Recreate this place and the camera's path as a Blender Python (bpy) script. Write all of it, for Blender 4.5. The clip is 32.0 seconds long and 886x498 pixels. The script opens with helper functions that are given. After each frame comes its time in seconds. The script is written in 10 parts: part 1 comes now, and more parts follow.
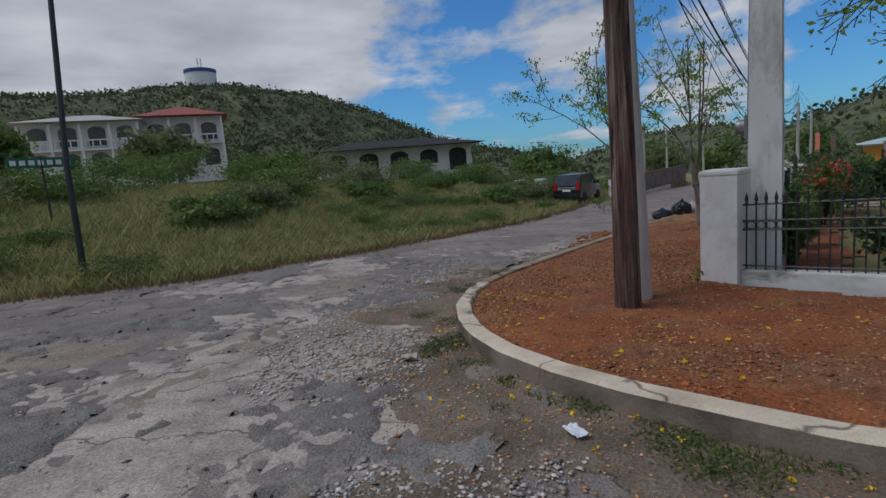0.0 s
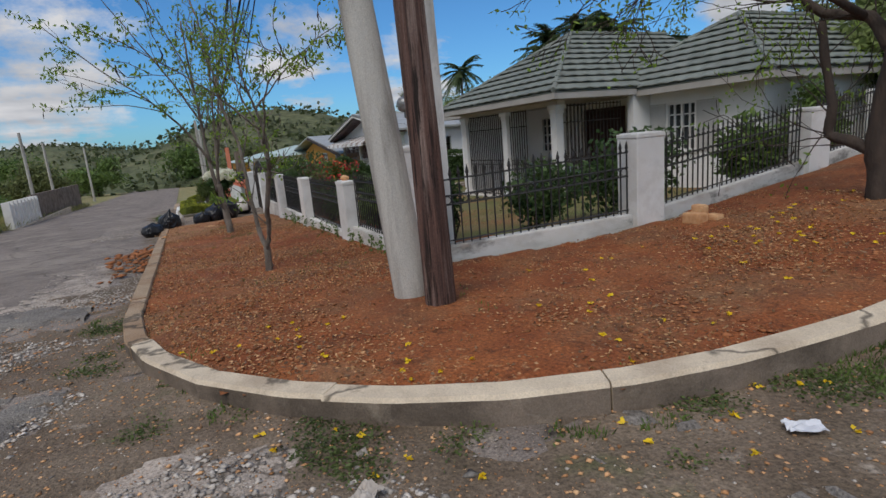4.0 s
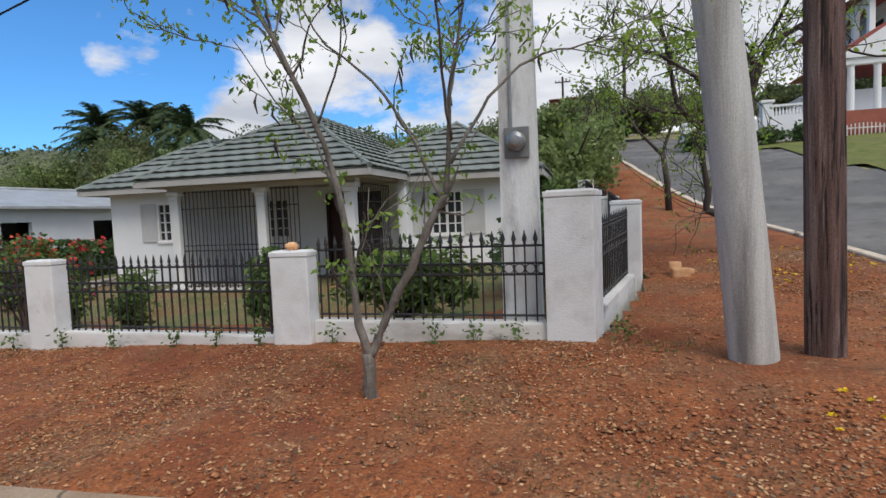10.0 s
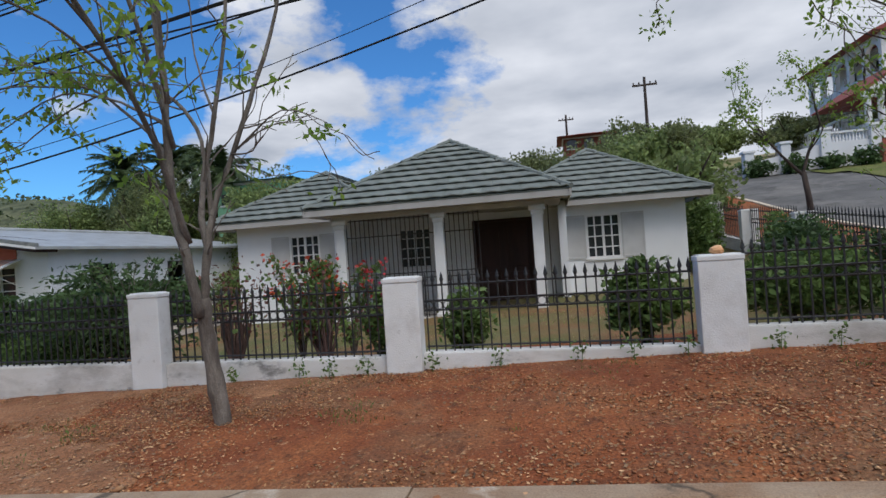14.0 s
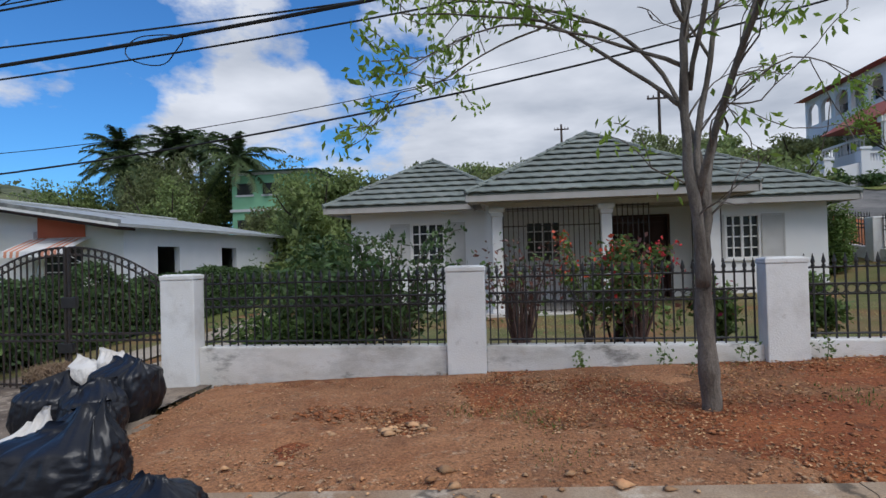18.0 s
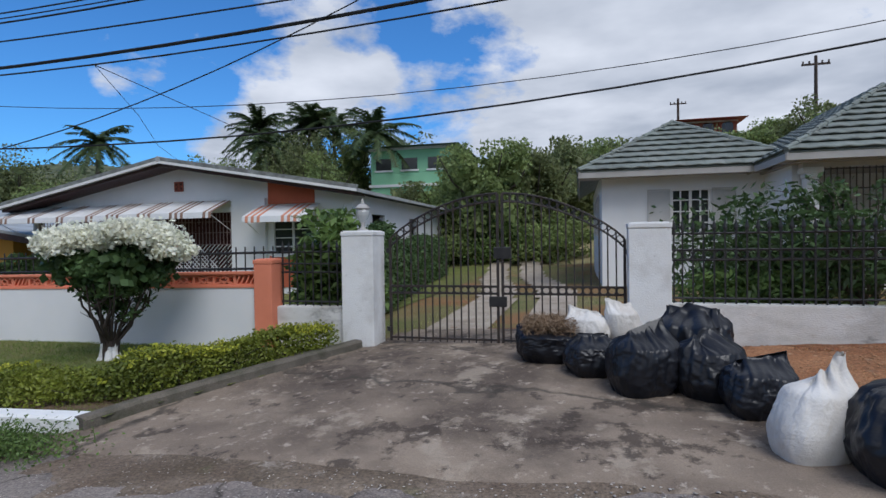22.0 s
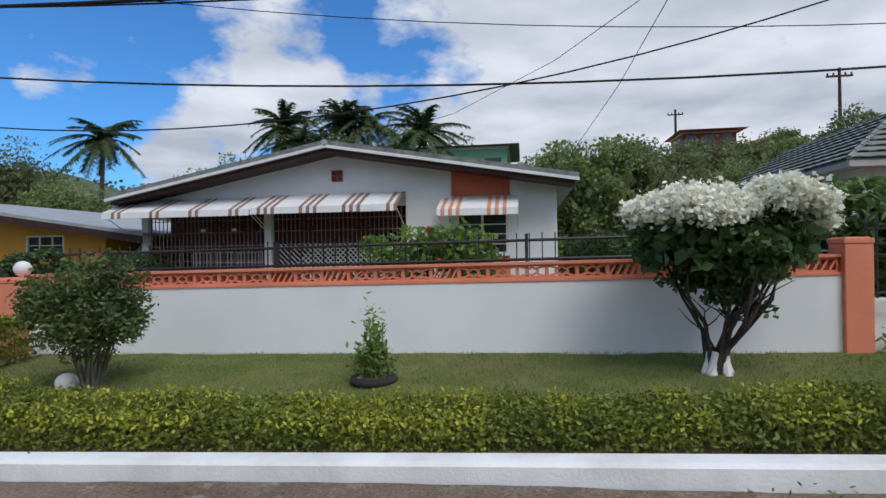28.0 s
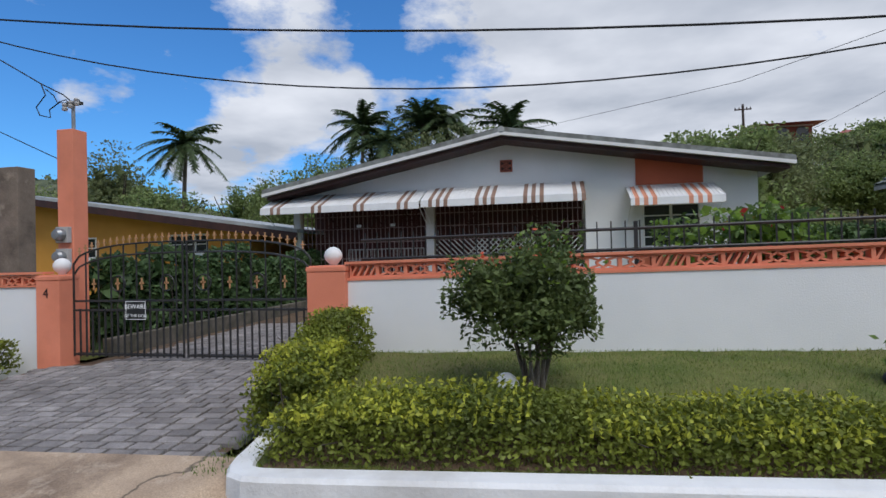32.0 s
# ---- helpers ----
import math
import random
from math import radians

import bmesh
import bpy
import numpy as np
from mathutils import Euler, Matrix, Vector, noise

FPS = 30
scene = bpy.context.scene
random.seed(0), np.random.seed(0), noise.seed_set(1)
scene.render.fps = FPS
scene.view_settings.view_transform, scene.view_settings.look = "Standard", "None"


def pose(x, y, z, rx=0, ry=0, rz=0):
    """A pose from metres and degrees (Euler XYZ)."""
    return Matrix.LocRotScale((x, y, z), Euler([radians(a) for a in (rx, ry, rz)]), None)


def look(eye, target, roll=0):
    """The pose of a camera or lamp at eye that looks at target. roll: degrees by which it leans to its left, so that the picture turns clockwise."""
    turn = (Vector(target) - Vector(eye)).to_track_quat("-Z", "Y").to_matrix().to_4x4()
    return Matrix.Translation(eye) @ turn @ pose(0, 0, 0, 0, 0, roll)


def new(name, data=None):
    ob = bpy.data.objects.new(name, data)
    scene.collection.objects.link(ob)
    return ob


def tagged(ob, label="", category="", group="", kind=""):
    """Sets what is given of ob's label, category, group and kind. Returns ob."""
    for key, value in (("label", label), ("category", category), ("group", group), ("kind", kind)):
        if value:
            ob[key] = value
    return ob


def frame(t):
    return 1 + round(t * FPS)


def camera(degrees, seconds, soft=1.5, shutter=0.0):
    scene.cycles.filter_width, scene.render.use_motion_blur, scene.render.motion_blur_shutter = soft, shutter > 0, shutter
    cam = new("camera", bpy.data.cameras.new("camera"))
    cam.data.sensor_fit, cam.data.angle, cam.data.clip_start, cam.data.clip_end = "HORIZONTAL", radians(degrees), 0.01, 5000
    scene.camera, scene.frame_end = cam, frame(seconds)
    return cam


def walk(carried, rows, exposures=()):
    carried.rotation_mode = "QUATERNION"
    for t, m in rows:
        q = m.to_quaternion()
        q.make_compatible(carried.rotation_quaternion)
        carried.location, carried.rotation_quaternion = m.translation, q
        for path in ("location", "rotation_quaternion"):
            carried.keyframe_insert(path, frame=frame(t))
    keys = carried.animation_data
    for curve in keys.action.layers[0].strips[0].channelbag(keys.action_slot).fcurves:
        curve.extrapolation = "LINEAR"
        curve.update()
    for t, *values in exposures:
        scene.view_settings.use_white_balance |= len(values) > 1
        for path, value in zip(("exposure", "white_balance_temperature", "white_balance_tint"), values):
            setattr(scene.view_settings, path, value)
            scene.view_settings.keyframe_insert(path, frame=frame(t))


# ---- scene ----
cam = camera(79.1, 32.0)
PATH = [
    (0, (0.115, 0.127, 1.667), (-1.479, -1.045, 1.373), -4.7),
    (0.5, (-0.067, -0.456, 1.611), (-1.721, -1.538, 1.31), -5.2),
    (1, (-0.139, -0.979, 1.594), (-1.878, -1.917, 1.284), -4.4),
    (1.5, (-0.296, -1.47, 1.577), (-2.09, -2.295, 1.262), -3.3),
    (2, (-0.415, -1.974, 1.545), (-2.314, -2.511, 1.225), -3.0),
    (2.5, (-0.708, -2.421, 1.518), (-2.663, -2.659, 1.172), -5.1),
    (3, (-0.883, -2.86, 1.504), (-2.836, -2.641, 1.132), -4.6),
    (3.5, (-1.235, -3.261, 1.488), (-3.127, -2.744, 1.097), -5.4),
    (4, (-1.544, -3.651, 1.426), (-3.319, -2.823, 1.022), -4.9),
    (4.5, (-1.949, -4.003, 1.358), (-3.646, -3.028, 0.949), -7.7),
    (6.5, (-3.596, -5.549, 1.229), (-4.852, -4.025, 0.912), -2.4),
    (7, (-4.207, -5.856, 1.164), (-5.289, -4.182, 0.998), -3.8),
    (7.5, (-4.723, -6.016, 1.175), (-5.654, -4.255, 0.997), -3.2),
    (8, (-5.299, -6.148, 1.16), (-6.13, -4.335, 1.009), -3.4),
    (8.5, (-5.851, -6.344, 1.156), (-6.59, -4.492, 1.008), -2.9),
    (9, (-6.497, -6.404, 1.143), (-7.179, -4.53, 1.002), -3.1),
    (9.5, (-7.055, -6.486, 1.155), (-7.639, -4.578, 1.02), -2.2),
    (10, (-7.664, -6.479, 1.186), (-8.167, -4.547, 1.054), -2.3),
    (10.5, (-8.295, -6.579, 1.176), (-8.721, -4.627, 1.078), -3.2),
    (11, (-8.952, -6.635, 1.158), (-9.36, -4.678, 1.073), -2.8),
    (11.5, (-9.55, -6.83, 1.171), (-9.953, -4.873, 1.098), -3.2),
    (12, (-10.145, -6.905, 1.156), (-10.556, -4.948, 1.127), -3.0),
    (12.5, (-10.753, -7.04, 1.128), (-11.165, -5.082, 1.128), -2.8),
    (13, (-11.341, -7.129, 1.1), (-11.76, -5.173, 1.109), -4.0),
    (13.5, (-11.941, -7.255, 1.069), (-12.355, -5.299, 1.082), -4.1),
    (14, (-12.521, -7.378, 1.061), (-12.924, -5.419, 1.073), -3.9),
    (14.5, (-13.116, -7.463, 1.059), (-13.489, -5.499, 1.077), -1.7),
    (16.5, (-15.486, -7.651, 0.975), (-15.752, -5.669, 1.032), -1.8),
    (17, (-16.114, -7.584, 0.918), (-16.358, -5.599, 0.976), -2.8),
    (17.5, (-16.773, -7.469, 0.917), (-17.011, -5.484, 0.961), -1.9),
    (18, (-17.378, -7.525, 0.912), (-17.62, -5.54, 0.938), -1.6),
    (18.5, (-18.202, -7.392, 0.74), (-18.399, -5.402, 0.78), -1.1),
    (19, (-18.581, -7.584, 0.756), (-18.864, -5.605, 0.791), -1.2),
    (19.5, (-19.189, -7.507, 0.738), (-19.507, -5.532, 0.761), -1.0),
    (20, (-19.761, -7.57, 0.716), (-20.104, -5.599, 0.728), -1.7),
    (20.5, (-20.405, -7.608, 0.691), (-20.85, -5.658, 0.691), -3.0),
    (21, (-21.011, -7.647, 0.652), (-21.484, -5.704, 0.651), -1.2),
    (21.5, (-21.663, -7.633, 0.628), (-22.141, -5.691, 0.601), -1.0),
    (22, (-22.316, -7.649, 0.592), (-22.807, -5.71, 0.56), -0.8),
    (22.5, (-22.961, -7.632, 0.563), (-23.47, -5.699, 0.489), -0.8),
    (23, (-23.599, -7.604, 0.55), (-24.121, -5.675, 0.473), -0.6),
    (23.5, (-24.189, -7.602, 0.519), (-24.713, -5.673, 0.439), -0.5),
    (24, (-24.801, -7.603, 0.514), (-25.3, -5.668, 0.423), -0.4),
    (24.5, (-25.391, -7.648, 0.52), (-25.838, -5.701, 0.43), -0.4),
    (25, (-26.006, -7.538, 0.499), (-26.421, -5.583, 0.417), -0.3),
    (25.5, (-26.564, -7.484, 0.48), (-26.96, -5.525, 0.407), -0.4),
    (27.5, (-29.261, -7.397, 0.379), (-29.553, -5.418, 0.37), -1.5),
    (28, (-29.836, -7.308, 0.299), (-30.133, -5.33, 0.306), -0.9),
    (28.5, (-30.398, -7.303, 0.262), (-30.703, -5.327, 0.276), -0.1),
    (29, (-30.899, -7.266, 0.23), (-31.209, -5.29, 0.236), -0.8),
    (29.5, (-31.424, -7.202, 0.208), (-31.736, -5.227, 0.209), 1.0),
    (30, (-31.911, -7.14, 0.182), (-32.23, -5.166, 0.182), 0.5),
    (30.5, (-32.519, -7.0, 0.175), (-32.832, -5.024, 0.18), 0.2),
    (31, (-32.994, -6.991, 0.15), (-33.324, -5.018, 0.156), 0.3),
    (31.5, (-33.455, -6.964, 0.129), (-33.826, -4.999, 0.144), -1.3),
    (32, (-33.907, -7.019, 0.113), (-34.307, -5.059, 0.139), -1.4),
]
EXPOSURES = [(0, -0.28, 6050, 11), (2, -0.20, 6150, 11), (4, 0.05, 6500, 11), (7, 0.43, 6550, 11), (9, 0.47, 6480, 11), (10.5, 0.58, 6380, 11), (12, 0.58, 6280, 11), (13, 0.37, 6110, 11), (14, 0.29, 6110, 11), (18, 0.31, 6010, 11), (23, 0.27, 5860, 11), (28, 0.35, 6060, 11), (32, 0.33, 6060, 11)]
walk(cam, [(t, look(eye, target, roll)) for t, eye, target, roll in PATH], EXPOSURES)

# ---- world, sun, exposure ----
scene.view_settings.exposure = 0.0
SUN_EL, SUN_AZ = 56.0, 140.0          # degrees; azimuth from +y towards +x
world = bpy.data.worlds.new("sky")
scene.world = world
world.use_nodes = True


def build_sky():
    nt = world.node_tree
    n, l = nt.nodes, nt.links
    n.clear()
    out = n.new("ShaderNodeOutputWorld")
    bg = n.new("ShaderNodeBackground")
    bg.inputs["Strength"].default_value = 0.12
    sky = n.new("ShaderNodeTexSky")
    sky.sky_type = "NISHITA"
    sky.sun_disc = False
    sky.sun_elevation, sky.sun_rotation = radians(SUN_EL), radians(SUN_AZ)
    sky.dust_density, sky.ozone_density, sky.air_density = 0.6, 2.2, 1.0
    co = n.new("ShaderNodeTexCoord")
    sep = n.new("ShaderNodeSeparateXYZ")
    l.new(co.outputs["Generated"], sep.inputs[0])
    up = n.new("ShaderNodeMath")
    up.operation = "ADD"
    up.inputs[1].default_value = 0.10
    l.new(sep.outputs["Z"], up.inputs[0])
    clampz = n.new("ShaderNodeMath")
    clampz.operation = "MAXIMUM"
    clampz.inputs[1].default_value = 0.06
    l.new(up.outputs[0], clampz.inputs[0])
    div = n.new("ShaderNodeVectorMath")
    div.operation = "DIVIDE"
    com = n.new("ShaderNodeCombineXYZ")
    for k in range(3):
        l.new(clampz.outputs[0], com.inputs[k])
    l.new(co.outputs["Generated"], div.inputs[0])
    l.new(com.outputs[0], div.inputs[1])
    off = n.new("ShaderNodeVectorMath")
    off.operation = "ADD"
    off.inputs[1].default_value = (3.2, 1.4, 0.0)
    l.new(div.outputs[0], off.inputs[0])
    big = n.new("ShaderNodeTexNoise")
    big.inputs["Scale"].default_value = 0.62
    big.inputs["Detail"].default_value = 9
    big.inputs["Roughness"].default_value = 0.60
    big.inputs["Distortion"].default_value = 0.25
    l.new(off.outputs[0], big.inputs["Vector"])
    # finer billows round the edges of the clouds
    fine = n.new("ShaderNodeTexNoise")
    fine.inputs["Scale"].default_value = 11.0
    fine.inputs["Detail"].default_value = 7
    fine.inputs["Roughness"].default_value = 0.62
    flat = n.new("ShaderNodeMapping")
    flat.inputs["Scale"].default_value = (1.0, 1.0, 1.7)
    l.new(co.outputs["Generated"], flat.inputs[0])
    l.new(flat.outputs[0], fine.inputs["Vector"])
    cover = n.new("ShaderNodeMath")
    cover.operation = "MULTIPLY_ADD"
    cover.inputs[1].default_value = 0.52
    l.new(fine.outputs["Fac"], cover.inputs[0])
    l.new(big.outputs["Fac"], cover.inputs[2])
    # where the clouds stand: azimuth, elevation, half-width in degrees, thickness
    for az, el, wide, amount in ((-55, 16, 44, -0.20), (36, 22, 37, 0.30), (-2, 21, 13, 0.14), (-10, 26, 8, 0.10), (-24.5, 20.5, 5, 0.13), (-29, 14.7, 5.5, 0.19), (-23.5, 16, 5, 0.15),
                                 (-32.2, 9.4, 5.0, 0.24), (-36.0, 8.8, 3.5, 0.16), (-29, 25, 5, 0.12), (-44.2, 15.5, 3.4, 0.12), (-9, 18, 5, -0.10), (-27, 30, 9, 0.10),
                                 (-156, 15, 17, 0.20), (-134.7, 17, 5, 0.15), (-113, 14.6, 5, 0.17), (-136, 10.2, 3.5, 0.12), (-111, 9.0, 4, 0.15), (-100, 7.6, 6, 0.20), (-88, 15, 22, -0.06),
                                 (-77.5, 7.9, 5, 0.26), (-67, 6.6, 5, 0.26), (-122, 11, 20, -0.05)):
        way = (math.sin(radians(az)) * math.cos(radians(el)), math.cos(radians(az)) * math.cos(radians(el)), math.sin(radians(el)))
        dot = n.new("ShaderNodeVectorMath")
        dot.operation = "DOT_PRODUCT"
        dot.inputs[1].default_value = way
        l.new(co.outputs["Generated"], dot.inputs[0])
        near = n.new("ShaderNodeMapRange")
        near.interpolation_type = "SMOOTHSTEP"
        near.inputs["From Min"].default_value = math.cos(radians(wide * 1.35))
        near.inputs["From Max"].default_value = math.cos(radians(wide * 0.25))
        l.new(dot.outputs["Value"], near.inputs["Value"])
        more = n.new("ShaderNodeMath")
        more.operation = "MULTIPLY_ADD"
        more.inputs[1].default_value = amount
        l.new(near.outputs["Result"], more.inputs[0])
        l.new(cover.outputs[0], more.inputs[2])
        cover = more
    ramp = n.new("ShaderNodeValToRGB")
    ramp.color_ramp.elements[0].position = 0.69
    ramp.color_ramp.elements[1].position = 0.85
    l.new(cover.outputs[0], ramp.inputs["Fac"])
    shade = n.new("ShaderNodeTexNoise")
    shade.inputs["Scale"].default_value = 1.3
    shade.inputs["Detail"].default_value = 5
    l.new(off.outputs[0], shade.inputs["Vector"])
    tone = n.new("ShaderNodeValToRGB")
    tone.color_ramp.elements[0].position, tone.color_ramp.elements[0].color = 0.34, (3.0, 3.2, 3.55, 1)
    tone.color_ramp.elements[1].position, tone.color_ramp.elements[1].color = 0.66, (5.4, 5.45, 5.6, 1)
    l.new(shade.outputs["Fac"], tone.inputs["Fac"])
    blue = n.new("ShaderNodeMix")
    blue.data_type, blue.blend_type = "RGBA", "MULTIPLY"
    blue.inputs["Factor"].default_value = 1.0
    l.new(sky.outputs[0], blue.inputs["A"])
    blue.inputs["B"].default_value = (0.35, 0.69, 0.98, 1)
    mix = n.new("ShaderNodeMix")
    mix.data_type = "RGBA"
    l.new(ramp.outputs["Color"], mix.inputs["Factor"])
    l.new(blue.outputs["Result"], mix.inputs["A"])
    l.new(tone.outputs["Color"], mix.inputs["B"])
    l.new(mix.outputs["Result"], bg.inputs["Color"])
    l.new(bg.outputs[0], out.inputs[0])


build_sky()
sun = new("sun", bpy.data.lights.new("sun", "SUN"))
sun.data.energy, sun.data.angle, sun.data.color = 1.75, radians(34), (1.0, 0.94, 0.85)
sun.matrix_world = look((0, 0, 60), (0 - 40 * math.sin(radians(SUN_AZ)) * math.cos(radians(SUN_EL)),
                                    -40 * math.cos(radians(SUN_AZ)) * math.cos(radians(SUN_EL)),
                                    60 - 40 * math.sin(radians(SUN_EL))))

# ---- materials ----
def mat(name, c1, c2=None, scale=6.0, rough=0.8, bump=0.15, bscale=60.0, metal=0.0, spec=0.35,
        dirt=None, dscale=0.9, damt=0.5, rnd=0.0, trans=0.0, island=0.0, stretch=(1, 1, 1), hard=(0.35, 0.65), grain=0.0, gscale=90.0, layers=(), cracks=0.0):
    m = bpy.data.materials.new(name)
    m.use_nodes = True
    n, l = m.node_tree.nodes, m.node_tree.links
    b = n["Principled BSDF"]
    b.inputs["Roughness"].default_value = rough
    b.inputs["Metallic"].default_value = metal
    b.inputs["Specular IOR Level"].default_value = spec
    geo = n.new("ShaderNodeNewGeometry")
    mp = n.new("ShaderNodeMapping")
    mp.inputs["Scale"].default_value = stretch
    l.new(geo.outputs["Position"], mp.inputs["Vector"])
    no = n.new("ShaderNodeTexNoise")
    no.inputs["Scale"].default_value, no.inputs["Detail"].default_value = scale, 6
    l.new(mp.outputs[0], no.inputs["Vector"])
    rp = n.new("ShaderNodeValToRGB")
    rp.color_ramp.elements[0].position, rp.color_ramp.elements[1].position = hard
    rp.color_ramp.elements[0].color = (*c1, 1)
    rp.color_ramp.elements[1].color = (*(c2 or [v * 0.8 for v in c1]), 1)
    l.new(no.outputs["Fac"], rp.inputs["Fac"])
    col = rp.outputs["Color"]
    if dirt:
        d = n.new("ShaderNodeTexNoise")
        d.inputs["Scale"].default_value, d.inputs["Detail"].default_value = dscale, 8
        d.inputs["Roughness"].default_value = 0.65
        l.new(mp.outputs[0], d.inputs["Vector"])
        dr = n.new("ShaderNodeMapRange")
        dr.inputs["From Min"].default_value, dr.inputs["From Max"].default_value = 0.48, 0.68
        dr.inputs["To Max"].default_value = damt
        l.new(d.outputs["Fac"], dr.inputs["Value"])
        mx = n.new("ShaderNodeMix")
        mx.data_type = "RGBA"
        l.new(dr.outputs[0], mx.inputs["Factor"])
        l.new(col, mx.inputs["A"])
        mx.inputs["B"].default_value = (*dirt, 1)
        col = mx.outputs["Result"]
    for k, (lc, ls, lo, hi, amt) in enumerate(layers):
        d = n.new("ShaderNodeTexNoise")
        d.noise_dimensions = "4D"
        d.inputs["W"].default_value = 3.7 * (k + 1)
        d.inputs["Scale"].default_value, d.inputs["Detail"].default_value = ls, 9
        d.inputs["Roughness"].default_value = 0.68
        l.new(mp.outputs[0], d.inputs["Vector"])
        dr = n.new("ShaderNodeMapRange")
        dr.inputs["From Min"].default_value, dr.inputs["From Max"].default_value = lo, hi
        dr.inputs["To Max"].default_value = amt
        l.new(d.outputs["Fac"], dr.inputs["Value"])
        mx = n.new("ShaderNodeMix")
        mx.data_type = "RGBA"
        l.new(dr.outputs[0], mx.inputs["Factor"])
        l.new(col, mx.inputs["A"])
        mx.inputs["B"].default_value = (*lc, 1)
        col = mx.outputs["Result"]
    if cracks:
        wob = n.new("ShaderNodeTexNoise")
        wob.inputs["Scale"].default_value, wob.inputs["Detail"].default_value = 3.0, 5
        l.new(geo.outputs["Position"], wob.inputs["Vector"])
        add = n.new("ShaderNodeVectorMath")
        add.operation = "MULTIPLY_ADD"
        add.inputs[1].default_value = (0.5, 0.5, 0.5)
        l.new(wob.outputs["Color"], add.inputs[0])
        l.new(geo.outputs["Position"], add.inputs[2])
        vo = n.new("ShaderNodeTexVoronoi")
        vo.feature = "DISTANCE_TO_EDGE"
        vo.inputs["Scale"].default_value = cracks
        l.new(add.outputs[0], vo.inputs["Vector"])
        cr = n.new("ShaderNodeMapRange")
        cr.inputs["From Min"].default_value, cr.inputs["From Max"].default_value = 0.002, 0.012
        cr.inputs["To Min"].default_value, cr.inputs["To Max"].default_value = 0.75, 0.0
        l.new(vo.outputs["Distance"], cr.inputs["Value"])
        mx = n.new("ShaderNodeMix")
        mx.data_type = "RGBA"
        l.new(cr.outputs[0], mx.inputs["Factor"])
        l.new(col, mx.inputs["A"])
        mx.inputs["B"].default_value = (0.045, 0.038, 0.03, 1)
        col = mx.outputs["Result"]
    if grain:
        gn = n.new("ShaderNodeTexNoise")
        gn.inputs["Scale"].default_value, gn.inputs["Detail"].default_value = gscale, 4
        gn.inputs["Roughness"].default_value = 0.75
        l.new(geo.outputs["Position"], gn.inputs["Vector"])
        gr = n.new("ShaderNodeMapRange")
        gr.inputs["From Min"].default_value, gr.inputs["From Max"].default_value = 0.3, 0.7
        gr.inputs["To Min"].default_value, gr.inputs["To Max"].default_value = 1 - grain, 1 + grain
        l.new(gn.outputs["Fac"], gr.inputs["Value"])
        gh = n.new("ShaderNodeHueSaturation")
        l.new(gr.outputs[0], gh.inputs["Value"])
        l.new(col, gh.inputs["Color"])
        col = gh.outputs["Color"]
    if rnd or island:
        hs = n.new("ShaderNodeHueSaturation")
        mr = n.new("ShaderNodeMapRange")
        a = rnd or island
        mr.inputs["To Min"].default_value, mr.inputs["To Max"].default_value = 1 - a, 1 + a
        if island:
            l.new(geo.outputs["Random Per Island"], mr.inputs["Value"])
        else:
            oi = n.new("ShaderNodeObjectInfo")
            l.new(oi.outputs["Random"], mr.inputs["Value"])
        l.new(mr.outputs[0], hs.inputs["Value"])
        l.new(col, hs.inputs["Color"])
        col = hs.outputs["Color"]
    l.new(col, b.inputs["Base Color"])
    if bump:
        bn = n.new("ShaderNodeTexNoise")
        bn.inputs["Scale"].default_value, bn.inputs["Detail"].default_value = bscale, 5
        l.new(mp.outputs[0], bn.inputs["Vector"])
        bu = n.new("ShaderNodeBump")
        bu.inputs["Strength"].default_value, bu.inputs["Distance"].default_value = bump, 0.02
        l.new(bn.outputs["Fac"], bu.inputs["Height"])
        l.new(bu.outputs[0], b.inputs["Normal"])
    if trans:
        tr = n.new("ShaderNodeBsdfTranslucent")
        l.new(col, tr.inputs["Color"])
        ms = n.new("ShaderNodeMixShader")
        ms.inputs[0].default_value = trans
        l.new(b.outputs[0], ms.inputs[1])
        l.new(tr.outputs[0], ms.inputs[2])
        l.new(ms.outputs[0], n["Material Output"].inputs["Surface"])
    return m


M = {}
M["asphalt"] = mat("asphalt", (0.175, 0.147, 0.130), (0.245, 0.208, 0.184), 1.6, 0.9, 0.8, 70, dirt=(0.34, 0.292, 0.25), dscale=0.45, damt=0.7, grain=0.55, gscale=55, layers=[((0.075, 0.07, 0.066), 2.2, 0.56, 0.68, 0.6), ((0.36, 0.31, 0.25), 4.5, 0.60, 0.70, 0.55)], cracks=0.5)
M["asphalt_patch"] = mat("asphalt_patch", (0.36, 0.305, 0.262), (0.46, 0.395, 0.34), 3, 0.92, 0.5, 90, dirt=(0.20, 0.17, 0.15), dscale=1.4, damt=0.9, grain=0.55, gscale=50, layers=[((0.15, 0.127, 0.112), 6.0, 0.55, 0.68, 0.7), ((0.42, 0.36, 0.30), 22.0, 0.60, 0.68, 0.6)], cracks=0.6)
M["dust_patch"] = mat("dust_patch", (0.30, 0.238, 0.185), (0.22, 0.18, 0.148), 2.5, 0.95, 0.5, 60, dirt=(0.17, 0.145, 0.125), dscale=3.0, damt=0.8, grain=0.5, gscale=45)
M["road_far"] = mat("road_far", (0.105, 0.102, 0.098), (0.15, 0.146, 0.14), 0.8, 0.92, 0.4, 40, dirt=(0.25, 0.235, 0.215), dscale=0.5, damt=0.6, grain=0.3, spec=0.2, layers=[((0.06, 0.058, 0.055), 1.5, 0.54, 0.64, 0.6)])
